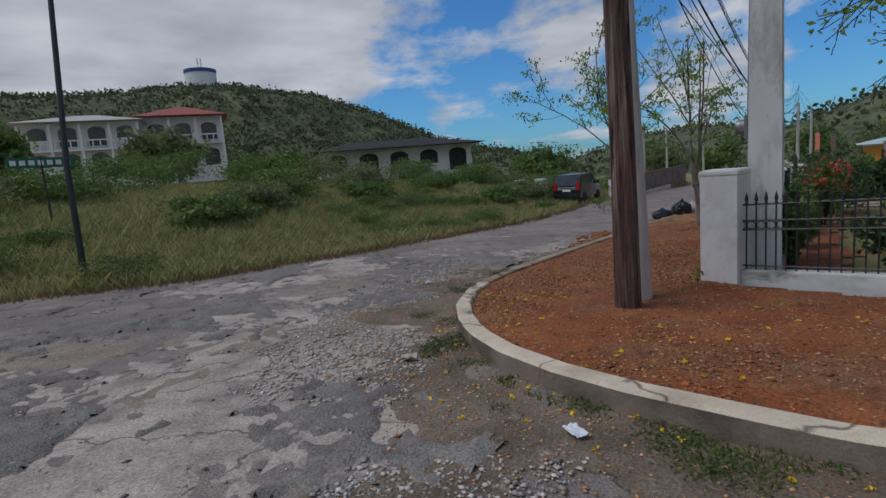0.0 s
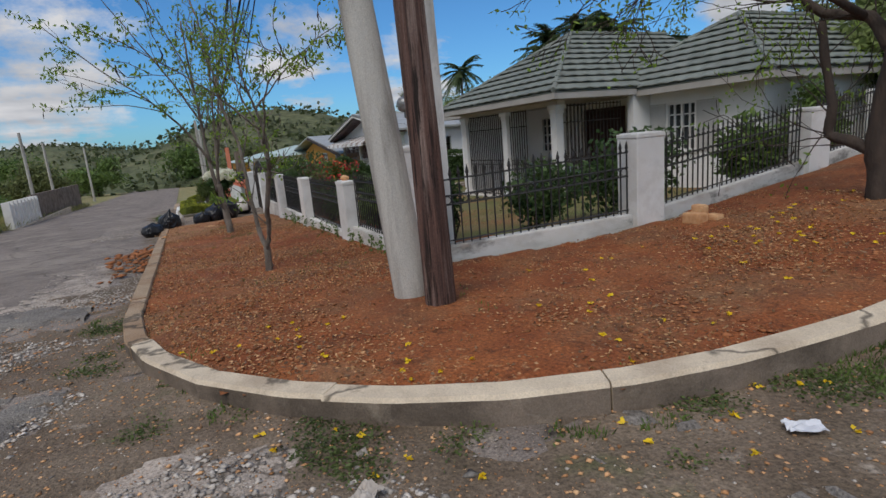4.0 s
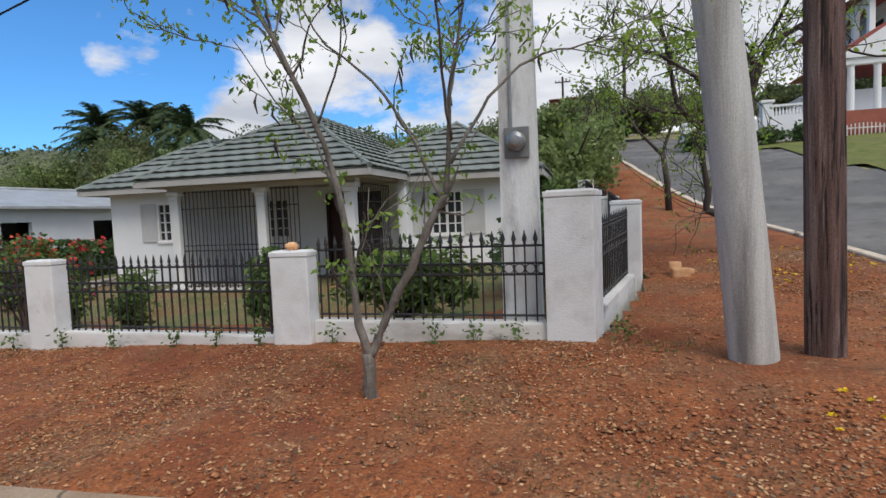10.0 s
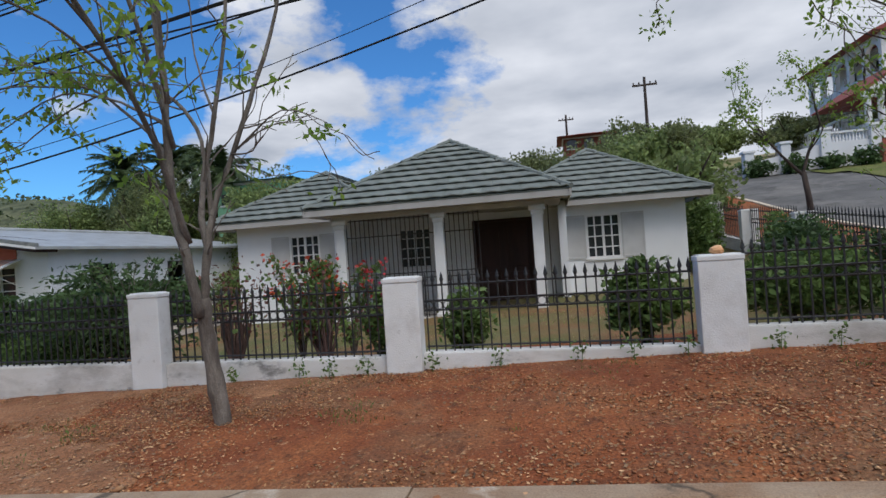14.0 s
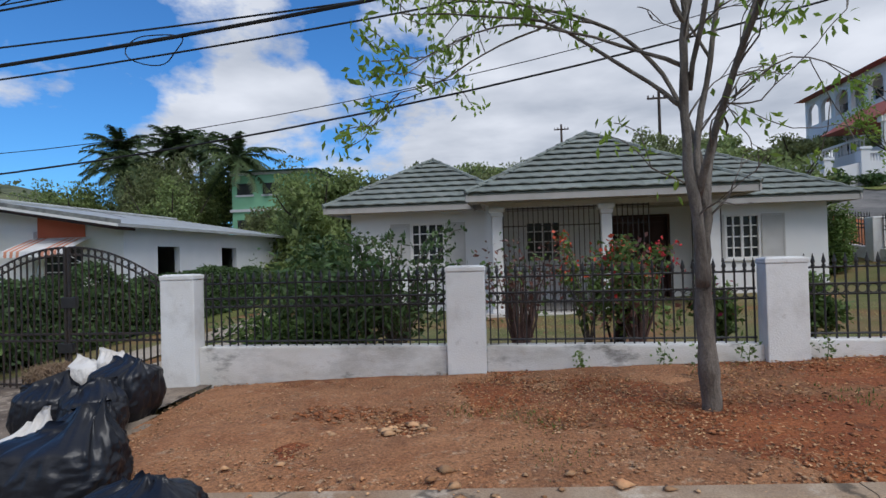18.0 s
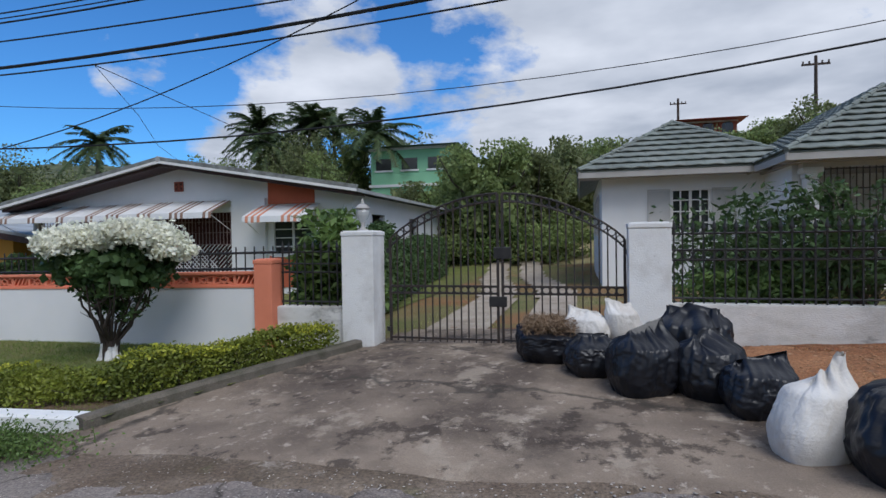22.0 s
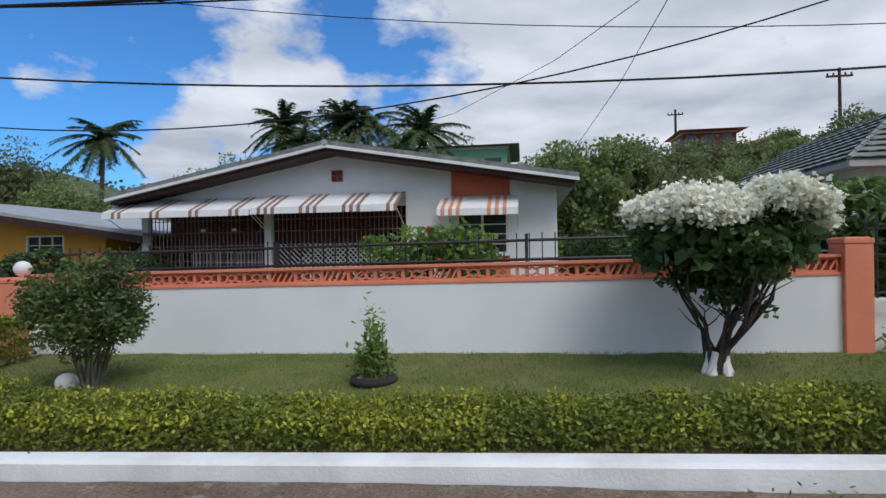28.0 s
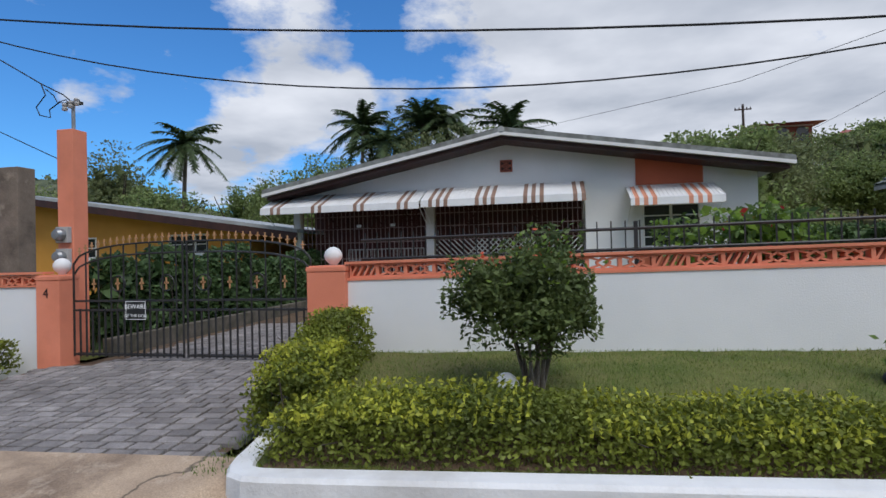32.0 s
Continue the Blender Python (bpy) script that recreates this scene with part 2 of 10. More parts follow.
M["road_dirt"] = mat("road_dirt", (0.145, 0.105, 0.075), (0.215, 0.168, 0.125), 2.2, 0.95, 1.0, 45, dirt=(0.10, 0.075, 0.05), dscale=1.6, damt=0.8, grain=0.55, gscale=42, layers=[((0.36, 0.31, 0.26), 5.0, 0.58, 0.68, 0.7), ((0.10, 0.115, 0.045), 1.3, 0.57, 0.68, 0.6)])
M["red_dirt"] = mat("red_dirt", (0.195, 0.054, 0.018), (0.285, 0.094, 0.031), 1.7, 0.95, 1.0, 34, dirt=(0.175, 0.10, 0.051), dscale=0.55, damt=0.85, grain=0.6, gscale=40, layers=[((0.25, 0.155, 0.08), 0.8, 0.54, 0.66, 0.55), ((0.08, 0.030, 0.014), 5.0, 0.54, 0.64, 0.7), ((0.44, 0.25, 0.125), 16.0, 0.58, 0.65, 0.75)])
M["rubble"] = mat("rubble", (0.27, 0.115, 0.05), (0.36, 0.175, 0.082), 2.4, 0.95, 1.0, 36, dirt=(0.19, 0.085, 0.04), dscale=1.3, damt=0.8, grain=0.6, gscale=40, layers=[((0.42, 0.30, 0.19), 9.0, 0.57, 0.66, 0.7), ((0.10, 0.05, 0.03), 5.0, 0.56, 0.66, 0.6)])
M["tan_chip"] = mat("tan_chip", (0.34, 0.18, 0.09), (0.47, 0.29, 0.165), 7, 0.9, 0.3, 60, island=0.4)
M["soil"] = mat("soil", (0.09, 0.06, 0.04), (0.15, 0.10, 0.06), 4, 0.95, 0.8, 40, grain=0.3)
M["grass_ground"] = mat("grass_ground", (0.19, 0.205, 0.075), (0.31, 0.255, 0.135), 0.6, 0.95, 0.9, 30, dirt=(0.24, 0.18, 0.09), dscale=0.25, damt=0.6, grain=0.5, gscale=14)
M["lawn"] = mat("lawn", (0.105, 0.135, 0.028), (0.175, 0.18, 0.05), 2.2, 0.95, 1.0, 90, dirt=(0.18, 0.145, 0.07), dscale=0.8, damt=0.6, grain=0.45, gscale=60)
M["yard"] = mat("yard", (0.12, 0.135, 0.04), (0.20, 0.165, 0.075), 1.2, 0.95, 0.9, 60, dirt=(0.27, 0.11, 0.05), dscale=0.4, damt=0.9, grain=0.4)
M["kerb"] = mat("kerb", (0.66, 0.56, 0.43), (0.56, 0.47, 0.36), 4, 0.85, 0.35, 50, dirt=(0.33, 0.25, 0.18), dscale=1.7, damt=0.65, grain=0.2, layers=[((0.16, 0.125, 0.095), 6.0, 0.60, 0.70, 0.6)], cracks=0.35)
M["kerb_dirty"] = mat("kerb_dirty", (0.38, 0.285, 0.195), (0.29, 0.20, 0.13), 3, 0.9, 0.4, 50, dirt=(0.27, 0.16, 0.09), dscale=1.2, damt=0.9, grain=0.3, layers=[((0.58, 0.50, 0.40), 1.6, 0.56, 0.64, 0.7)], cracks=0.35)
# darker than the kerb tops: the face's shade is in this colour, along with dirt
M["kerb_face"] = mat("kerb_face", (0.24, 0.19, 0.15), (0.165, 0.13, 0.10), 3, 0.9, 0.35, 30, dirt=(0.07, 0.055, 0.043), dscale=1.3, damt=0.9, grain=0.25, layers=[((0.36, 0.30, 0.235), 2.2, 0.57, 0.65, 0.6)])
M["white_kerb"] = mat("white_kerb", (0.80, 0.80, 0.79), (0.72, 0.72, 0.71), 3, 0.7, 0.2, 50, dirt=(0.45, 0.42, 0.38), dscale=1.6, damt=0.45)
M["grey_kerb"] = mat("grey_kerb", (0.15, 0.13, 0.105), (0.095, 0.085, 0.068), 4, 0.9, 0.4, 60, dirt=(0.06, 0.065, 0.035), dscale=2.0, damt=0.7, grain=0.3)
M["slab"] = mat("slab", (0.285, 0.225, 0.17), (0.165, 0.127, 0.097), 1.5, 0.88, 0.35, 70, dirt=(0.075, 0.056, 0.044), dscale=0.7, damt=0.95, grain=0.28, gscale=130, layers=[((0.38, 0.315, 0.245), 1.9, 0.54, 0.60, 0.65), ((0.05, 0.037, 0.029), 3.2, 0.54, 0.59, 0.8), ((0.44, 0.37, 0.30), 9.0, 0.585, 0.63, 0.7), ((0.30, 0.24, 0.18), 22.0, 0.58, 0.64, 0.6)], cracks=0.22)
M["strip"] = mat("strip", (0.42, 0.36, 0.29), (0.33, 0.275, 0.215), 2.2, 0.9, 0.4, 60, dirt=(0.20, 0.16, 0.12), dscale=1.3, damt=0.7, grain=0.25)
M["apron"] = mat("apron", (0.46, 0.345, 0.24), (0.36, 0.265, 0.185), 2.2, 0.9, 0.4, 60, dirt=(0.17, 0.12, 0.085), dscale=1.5, damt=0.85, grain=0.3, layers=[((0.55, 0.45, 0.34), 3.0, 0.55, 0.64, 0.6)], cracks=0.5)
M["white_wall"] = mat("white_wall", (0.80, 0.80, 0.81), (0.75, 0.755, 0.765), 1.2, 0.75, 0.12, 60)
M["old_white"] = mat("old_white", (0.78, 0.78, 0.77), (0.72, 0.71, 0.69), 2.0, 0.8, 0.25, 50, dirt=(0.42, 0.39, 0.355), dscale=2.6, damt=0.4, layers=[((0.33, 0.30, 0.27), 7.0, 0.61, 0.72, 0.55)])
M["base_white"] = mat("base_white", (0.62, 0.60, 0.56), (0.72, 0.71, 0.69), 2.2, 0.85, 0.3, 50, dirt=(0.25, 0.23, 0.20), dscale=1.3, damt=0.6, layers=[((0.14, 0.135, 0.125), 1.7, 0.56, 0.64, 0.75), ((0.40, 0.30, 0.21), 5.0, 0.58, 0.70, 0.4)], stretch=(0.7, 0.7, 1.6))
M["trim_white"] = mat("trim_white", (0.78, 0.77, 0.76), (0.71, 0.70, 0.69), 3, 0.6, 0.05, 60)
M["cream_trim"] = mat("cream_trim", (0.60, 0.57, 0.53), (0.53, 0.50, 0.47), 3, 0.6, 0.05, 60)
M["louvre"] = mat("louvre", (0.56, 0.55, 0.535), (0.51, 0.50, 0.485), 3, 0.5, 0.05, 60)
M["roof_tile"] = mat("roof_tile", (0.205, 0.23, 0.207), (0.155, 0.172, 0.156), 3, 0.75, 0.35, 140, dirt=(0.30, 0.31, 0.285), dscale=1.5, damt=0.4, rnd=0.12, grain=0.2, layers=[((0.09, 0.095, 0.085), 2.2, 0.57, 0.70, 0.5)])
M["meter_grey"] = mat("meter_grey", (0.20, 0.20, 0.20), (0.15, 0.15, 0.15), 9, 0.5, 0.1, 60)
M["fascia"] = mat("fascia", (0.44, 0.42, 0.40), (0.38, 0.36, 0.34), 3, 0.7, 0.1, 50)
M["soffit"] = mat("soffit", (0.42, 0.39, 0.37), (0.36, 0.33, 0.31), 3, 0.8, 0.1, 50)
M["iron"] = mat("iron", (0.018, 0.018, 0.020), (0.03, 0.028, 0.027), 12, 0.45, 0.1, 120, spec=0.5)
M["rust_iron"] = mat("rust_iron", (0.02, 0.019, 0.02), (0.045, 0.030, 0.024), 10, 0.55, 0.15, 120, spec=0.5)
M["gold"] = mat("gold", (0.50, 0.27, 0.13), (0.42, 0.22, 0.10), 10, 0.5, 0.1, 90)
M["glass"] = mat("glass", (0.045, 0.05, 0.055), (0.03, 0.033, 0.037), 2, 0.08, 0.0, 10, spec=0.6)
M["dark_door"] = mat("dark_door", (0.055, 0.022, 0.018), (0.035, 0.015, 0.013), 6, 0.5, 0.2, 40, stretch=(1, 1, 0.15))
M["dark_grille"] = mat("dark_grille", (0.035, 0.018, 0.018), (0.05, 0.022, 0.02), 8, 0.5, 0.1, 60)
M["grille_pale"] = mat("grille_pale", (0.34, 0.24, 0.23), (0.27, 0.18, 0.175), 8, 0.5, 0.1, 60)
M["coral"] = mat("coral", (0.77, 0.262, 0.155), (0.69, 0.225, 0.13), 2.0, 0.7, 0.15, 60, dirt=(0.50, 0.17, 0.10), dscale=1.3, damt=0.4)
M["coral_panel"] = mat("coral_panel", (0.52, 0.135, 0.065), (0.46, 0.12, 0.06), 2.0, 0.7, 0.1, 60)
M["metal_roof"] = mat("metal_roof", (0.40, 0.42, 0.42), (0.33, 0.34, 0.34), 2, 0.5, 0.1, 40, dirt=(0.22, 0.21, 0.19), dscale=1.2, damt=0.5)
M["roof_edge"] = mat("roof_edge", (0.24, 0.25, 0.24), (0.17, 0.18, 0.17), 6, 0.6, 0.2, 40, dirt=(0.09, 0.085, 0.08), dscale=3, damt=0.6, stretch=(1, 1, 1))
M["aqua_roof"] = mat("aqua_roof", (0.50, 0.60, 0.58), (0.42, 0.52, 0.50), 1.0, 0.5, 0.1, 40)
M["aw_white"] = mat("aw_white", (0.76, 0.76, 0.76), (0.70, 0.70, 0.70), 4, 0.5, 0.05, 40)
M["aw_brown"] = mat("aw_brown", (0.24, 0.15, 0.11), (0.30, 0.19, 0.14), 4, 0.6, 0.05, 40)
M["aw_coral"] = mat("aw_coral", (0.60, 0.26, 0.16), (0.66, 0.30, 0.19), 4, 0.6, 0.05, 40)
M["concrete_pole"] = mat("concrete_pole", (0.42, 0.405, 0.38), (0.50, 0.485, 0.455), 3, 0.85, 0.35, 60, dirt=(0.17, 0.16, 0.15), dscale=5.0, damt=0.8, stretch=(1, 1, 0.07), grain=0.25, layers=[((0.26, 0.215, 0.175), 12.0, 0.56, 0.68, 0.5)])
M["wood_pole"] = mat("wood_pole", (0.135, 0.074, 0.06), (0.055, 0.032, 0.028), 22, 0.85, 1.0, 50, dirt=(0.32, 0.24, 0.21), dscale=12, damt=0.85, stretch=(1, 1, 0.05), grain=0.4, layers=[((0.014, 0.009, 0.008), 26.0, 0.53, 0.59, 0.95)])
M["pole_white"] = mat("pole_white", (0.74, 0.74, 0.73), (0.66, 0.65, 0.63), 2.0, 0.85, 0.3, 40, dirt=(0.30, 0.285, 0.265), dscale=3.6, damt=0.75, stretch=(1, 1, 0.30), grain=0.12, layers=[((0.22, 0.21, 0.20), 11.0, 0.60, 0.72, 0.5)])
M["bark"] = mat("bark", (0.20, 0.168, 0.138), (0.11, 0.09, 0.075), 9, 0.9, 1.0, 35, dirt=(0.31, 0.275, 0.235), dscale=5, damt=0.6, stretch=(1, 1, 0.35), grain=0.35, layers=[((0.07, 0.055, 0.045), 12.0, 0.56, 0.66, 0.7)])
M["bark_street"] = mat("bark_street", (0.185, 0.160, 0.135), (0.10, 0.082, 0.068), 9, 0.9, 1.0, 35, dirt=(0.31, 0.275, 0.235), dscale=5, damt=0.6, stretch=(1, 1, 0.35), grain=0.35, layers=[((0.07, 0.055, 0.045), 12.0, 0.56, 0.66, 0.7)])
M["dark_bark"] = mat("dark_bark", (0.075, 0.055, 0.045), (0.045, 0.035, 0.03), 9, 0.9, 1.0, 35, stretch=(1, 1, 0.35))
M["palm_bark"] = mat("palm_bark", (0.16, 0.13, 0.10), (0.10, 0.08, 0.065), 5, 0.9, 0.8, 20)


def leafmat(name, c1, c2, island=0.35, trans=0.3):
    return mat(name, c1, c2, 1.5, 0.55, 0.0, 10, spec=0.35, island=island, trans=trans)


M["leaf_light"] = leafmat("leaf_light", (0.27, 0.38, 0.06), (0.18, 0.29, 0.045), 0.3, 0.55)
M["leaf_mid"] = leafmat("leaf_mid", (0.155, 0.235, 0.06), (0.10, 0.16, 0.044))
M["leaf_olive"] = leafmat("leaf_olive", (0.125, 0.165, 0.048), (0.075, 0.105, 0.034))
M["leaf_dark"] = leafmat("leaf_dark", (0.09, 0.148, 0.048), (0.06, 0.105, 0.036))
M["leaf_hedge"] = leafmat("leaf_hedge", (0.225, 0.255, 0.032), (0.125, 0.155, 0.026))
M["leaf_weed"] = leafmat("leaf_weed", (0.13, 0.20, 0.045), (0.08, 0.13, 0.03), 0.35, 0.3)
M["leaf_roadside"] = leafmat("leaf_roadside", (0.20, 0.22, 0.08), (0.13, 0.16, 0.05), 0.4, 0.3)
M["lawn_blade"] = leafmat("lawn_blade", (0.13, 0.20, 0.04), (0.21, 0.25, 0.065), 0.3, 0.3)
M["leaf_tip"] = leafmat("leaf_tip", (0.50, 0.50, 0.055), (0.38, 0.40, 0.045), 0.3, 0.4)
M["leaf_far"] = leafmat("leaf_far", (0.26, 0.32, 0.11), (0.17, 0.225, 0.08), 0.4, 0.45)
M["leaf_wood"] = leafmat("leaf_wood", (0.21, 0.24, 0.10), (0.155, 0.18, 0.078), 0.4, 0.45)
M["leaf_hill"] = leafmat("leaf_hill", (0.105, 0.125, 0.055), (0.075, 0.095, 0.042), 0.35, 0.25)
M["leaf_dry"] = leafmat("leaf_dry", (0.26, 0.16, 0.09), (0.17, 0.11, 0.07))
M["leaf_pale"] = leafmat("leaf_pale", (0.40, 0.21, 0.09), (0.52, 0.33, 0.17), 0.45, 0.2)
M["palm_leaf"] = leafmat("palm_leaf", (0.085, 0.12, 0.045), (0.055, 0.085, 0.033), 0.35, 0.35)
M["grass"] = leafmat("grass", (0.26, 0.30, 0.10), (0.42, 0.37, 0.18), 0.5, 0.4)
M["leaf_russet"] = leafmat("leaf_russet", (0.22, 0.09, 0.075), (0.15, 0.075, 0.05), 0.4, 0.3)
M["twig_red"] = mat("twig_red", (0.16, 0.10, 0.085), (0.10, 0.065, 0.055), 9, 0.9, 0.5, 35)
M["petal_orange"] = leafmat("petal_orange", (0.72, 0.13, 0.05), (0.60, 0.09, 0.05), 0.2, 0.25)
M["petal_white"] = leafmat("petal_white", (0.88, 0.87, 0.75), (0.84, 0.84, 0.70), 0.10, 0.35)
M["petal_red"] = leafmat("petal_red", (0.62, 0.055, 0.04), (0.50, 0.035, 0.05), 0.2, 0.2)
M["petal_pink"] = leafmat("petal_pink", (0.42, 0.04, 0.12), (0.30, 0.03, 0.08), 0.2, 0.2)
M["petal_yellow"] = leafmat("petal_yellow", (0.85, 0.62, 0.02), (0.75, 0.50, 0.02), 0.15, 0.2)
M["bag"] = mat("bag", (0.011, 0.012, 0.016), (0.016, 0.017, 0.022), 3, 0.32, 0.14, 30, spec=0.34, stretch=(1, 1, 2.2))
M["sack"] = mat("sack", (0.68, 0.66, 0.63), (0.60, 0.57, 0.53), 4, 0.7, 0.3, 60, dirt=(0.42, 0.36, 0.30), dscale=3, damt=0.5)
M["pebble"] = mat("pebble", (0.44, 0.21, 0.092), (0.58, 0.36, 0.195), 9, 0.9, 0.3, 60, island=0.45)
M["grey_pebble"] = mat("grey_pebble", (0.36, 0.32, 0.285), (0.52, 0.475, 0.43), 9, 0.9, 0.3, 60, island=0.4)
M["red_clod"] = mat("red_clod", (0.27, 0.095, 0.037), (0.36, 0.15, 0.065), 2, 0.95, 0.4, 60, island=0.35)
M["paver"] = mat("paver", (0.285, 0.262, 0.25), (0.20, 0.182, 0.175), 7, 0.9, 0.5, 80, dirt=(0.15, 0.13, 0.118), dscale=1.2, damt=0.6, rnd=0.22, grain=0.3)
M["cable"] = mat("cable", (0.012, 0.012, 0.013), (0.02, 0.02, 0.02), 5, 0.6, 0.0, 10)
M["steel"] = mat("steel", (0.35, 0.35, 0.35), (0.28, 0.28, 0.28), 8, 0.4, 0.05, 60, metal=0.7)
M["black_paint"] = mat("black_paint", (0.012, 0.012, 0.014), (0.018, 0.018, 0.02), 3, 0.25, 0.0, 10, spec=0.6)
M["rubber"] = mat("rubber", (0.02, 0.02, 0.02), (0.03, 0.03, 0.03), 8, 0.85, 0.2, 60)
M["red_lamp"] = mat("red_lamp", (0.45, 0.02, 0.02), (0.40, 0.02, 0.02), 8, 0.2, 0.0, 60)
M["red_roof"] = mat("red_roof", (0.30, 0.07, 0.055), (0.24, 0.06, 0.05), 2, 0.7, 0.3, 30)
M["green_wall"] = mat("green_wall", (0.27, 0.55, 0.34), (0.24, 0.50, 0.31), 1, 0.75, 0.1, 40)
M["green_roof"] = mat("green_roof", (0.07, 0.13, 0.09), (0.05, 0.10, 0.07), 1, 0.6, 0.1, 40)
M["yellow_wall"] = mat("yellow_wall", (0.66, 0.32, 0.06), (0.58, 0.28, 0.05), 1, 0.75, 0.1, 40)
M["brick_red"] = mat("brick_red", (0.33, 0.10, 0.065), (0.27, 0.085, 0.06), 3, 0.8, 0.2, 40)
M["far_white"] = mat("far_white", (0.74, 0.74, 0.75), (0.68, 0.68, 0.70), 0.5, 0.8, 0.0, 40)
M["blue_paint"] = mat("blue_paint", (0.05, 0.09, 0.25), (0.04, 0.08, 0.22), 1, 0.6, 0.0, 40)
M["sign_green"] = mat("sign_green", (0.02, 0.16, 0.08), (0.02, 0.14, 0.07), 5, 0.5, 0.0, 40)
M["sign_black"] = mat("sign_black", (0.02, 0.02, 0.022), (0.025, 0.025, 0.025), 5, 0.6, 0.0, 40)
M["sign_white"] = mat("sign_white", (0.78, 0.78, 0.78), (0.74, 0.74, 0.74), 5, 0.6, 0.0, 40)
M["hill"] = mat("hill", (0.09, 0.108, 0.052), (0.125, 0.132, 0.068), 0.05, 0.95, 0.0, 1, dirt=(0.028, 0.04, 0.018), dscale=0.12, damt=0.8, grain=0.5, gscale=0.5)
M["lamp_glass"] = mat("lamp_glass", (0.50, 0.51, 0.50), (0.42, 0.43, 0.42), 6, 0.15, 0.0, 40, spec=0.6)
M["paper"] = mat("paper", (0.70, 0.72, 0.76), (0.62, 0.64, 0.70), 5, 0.7, 0.1, 40)
M["rope"] = mat("rope", (0.20, 0.13, 0.08), (0.28, 0.20, 0.13), 9, 0.9, 0.5, 60)
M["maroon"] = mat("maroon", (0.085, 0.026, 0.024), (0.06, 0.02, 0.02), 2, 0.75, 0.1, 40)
M["dark_roof"] = mat("dark_roof", (0.03, 0.031, 0.034), (0.05, 0.05, 0.052), 1, 0.85, 0.1, 40, spec=0.15)
M["tar_layer"] = mat("tar_layer", (0.155, 0.140, 0.128), (0.215, 0.195, 0.178), 3, 0.9, 0.9, 60, dirt=(0.28, 0.26, 0.23), dscale=1.4, damt=0.7, grain=0.6, gscale=50, layers=[((0.085, 0.08, 0.075), 6.0, 0.56, 0.66, 0.6)])

# ---- builders ----
rng = np.random.default_rng(7)


def origin(ob):
    v = Vector((0, 0, 0))
    while ob:
        v = v + ob.location
        ob = ob.parent
    return v


def thing(name, at, label, category, group="", kind=""):
    ob = new(name)
    ob.location = at
    ob.empty_display_size = 0.2
    return tagged(ob, label, category, group, kind)


def smooth(me, on=True):
    me.polygons.foreach_set("use_smooth", [on] * len(me.polygons))


def part(name, bm, material, parent=None, label="", round_shade=False):
    """One mesh object under a thing; the bmesh is in world metres."""
    if parent:
        bmesh.ops.translate(bm, vec=-origin(parent), verts=bm.verts)
    me = bpy.data.meshes.new(name)
    bm.to_mesh(me)
    bm.free()
    me.materials.append(M[material])
    if round_shade:
        smooth(me)
    ob = new(name, me)
    ob.parent = parent
    return tagged(ob, label)


def array_mesh(name, verts, faces, material, parent=None, label="", round_shade=False):
    """A mesh object from numpy arrays: verts (n,3), faces (m,k)."""
    verts = np.asarray(verts, np.float32)
    faces = np.asarray(faces, np.int32)
    if parent:
        verts = verts - np.array(origin(parent), np.float32)
    me = bpy.data.meshes.new(name)
    me.vertices.add(len(verts))
    me.vertices.foreach_set("co", verts.ravel())
    m, k = faces.shape
    me.loops.add(m * k)
    me.loops.foreach_set("vertex_index", faces.ravel())
    me.polygons.add(m)
    me.polygons.foreach_set("loop_start", np.arange(0, m * k, k, dtype=np.int32))
    me.update(calc_edges=True)
    me.validate()
    me.materials.append(M[material])
    if round_shade:
        smooth(me)
    ob = new(name, me)
    ob.parent = parent
    return tagged(ob, label)


def box(bm, x0, x1, y0, y1, z0, z1, bevel=0.0):
    r = bmesh.ops.create_cube(bm, size=1.0)
    vs = r["verts"]
    bmesh.ops.scale(bm, vec=(x1 - x0, y1 - y0, z1 - z0), verts=vs)
    bmesh.ops.translate(bm, vec=((x0 + x1) / 2, (y0 + y1) / 2, (z0 + z1) / 2), verts=vs)
    if bevel:
        es = list({e for v in vs for e in v.link_edges})
        bmesh.ops.bevel(bm, geom=es, offset=bevel, segments=2, affect="EDGES", profile=0.6)
    return bm


def boxm(*a, bevel=0.0):
    return box(bmesh.new(), *a, bevel=bevel)


def tube(bm, pts, radii, sides=8, cap=True):
    """A tapered tube along points."""
    rings = []
    pts = [Vector(p) for p in pts]
    for i, p in enumerate(pts):
        d = (pts[min(i + 1, len(pts) - 1)] - pts[max(i - 1, 0)]).normalized()
        a = d.cross(Vector((0.31, 0.17, 0.94)))
        if a.length < 1e-3:
            a = d.cross(Vector((1, 0, 0)))
        a.normalize()
        b = d.cross(a)
        r = radii[i] if hasattr(radii, "__len__") else radii
        rings.append([bm.verts.new(p + r * (math.cos(t) * a + math.sin(t) * b)) for t in [2 * math.pi * k / sides for k in range(sides)]])
    for q, w in zip(rings, rings[1:]):
        for k in range(sides):
            bm.faces.new((q[k], q[(k + 1) % sides], w[(k + 1) % sides], w[k]))
    if cap:
        bm.faces.new(rings[0][::-1])
        bm.faces.new(rings[-1])
    return bm


def tubem(pts, radii, sides=8):
    return tube(bmesh.new(), pts, radii, sides)


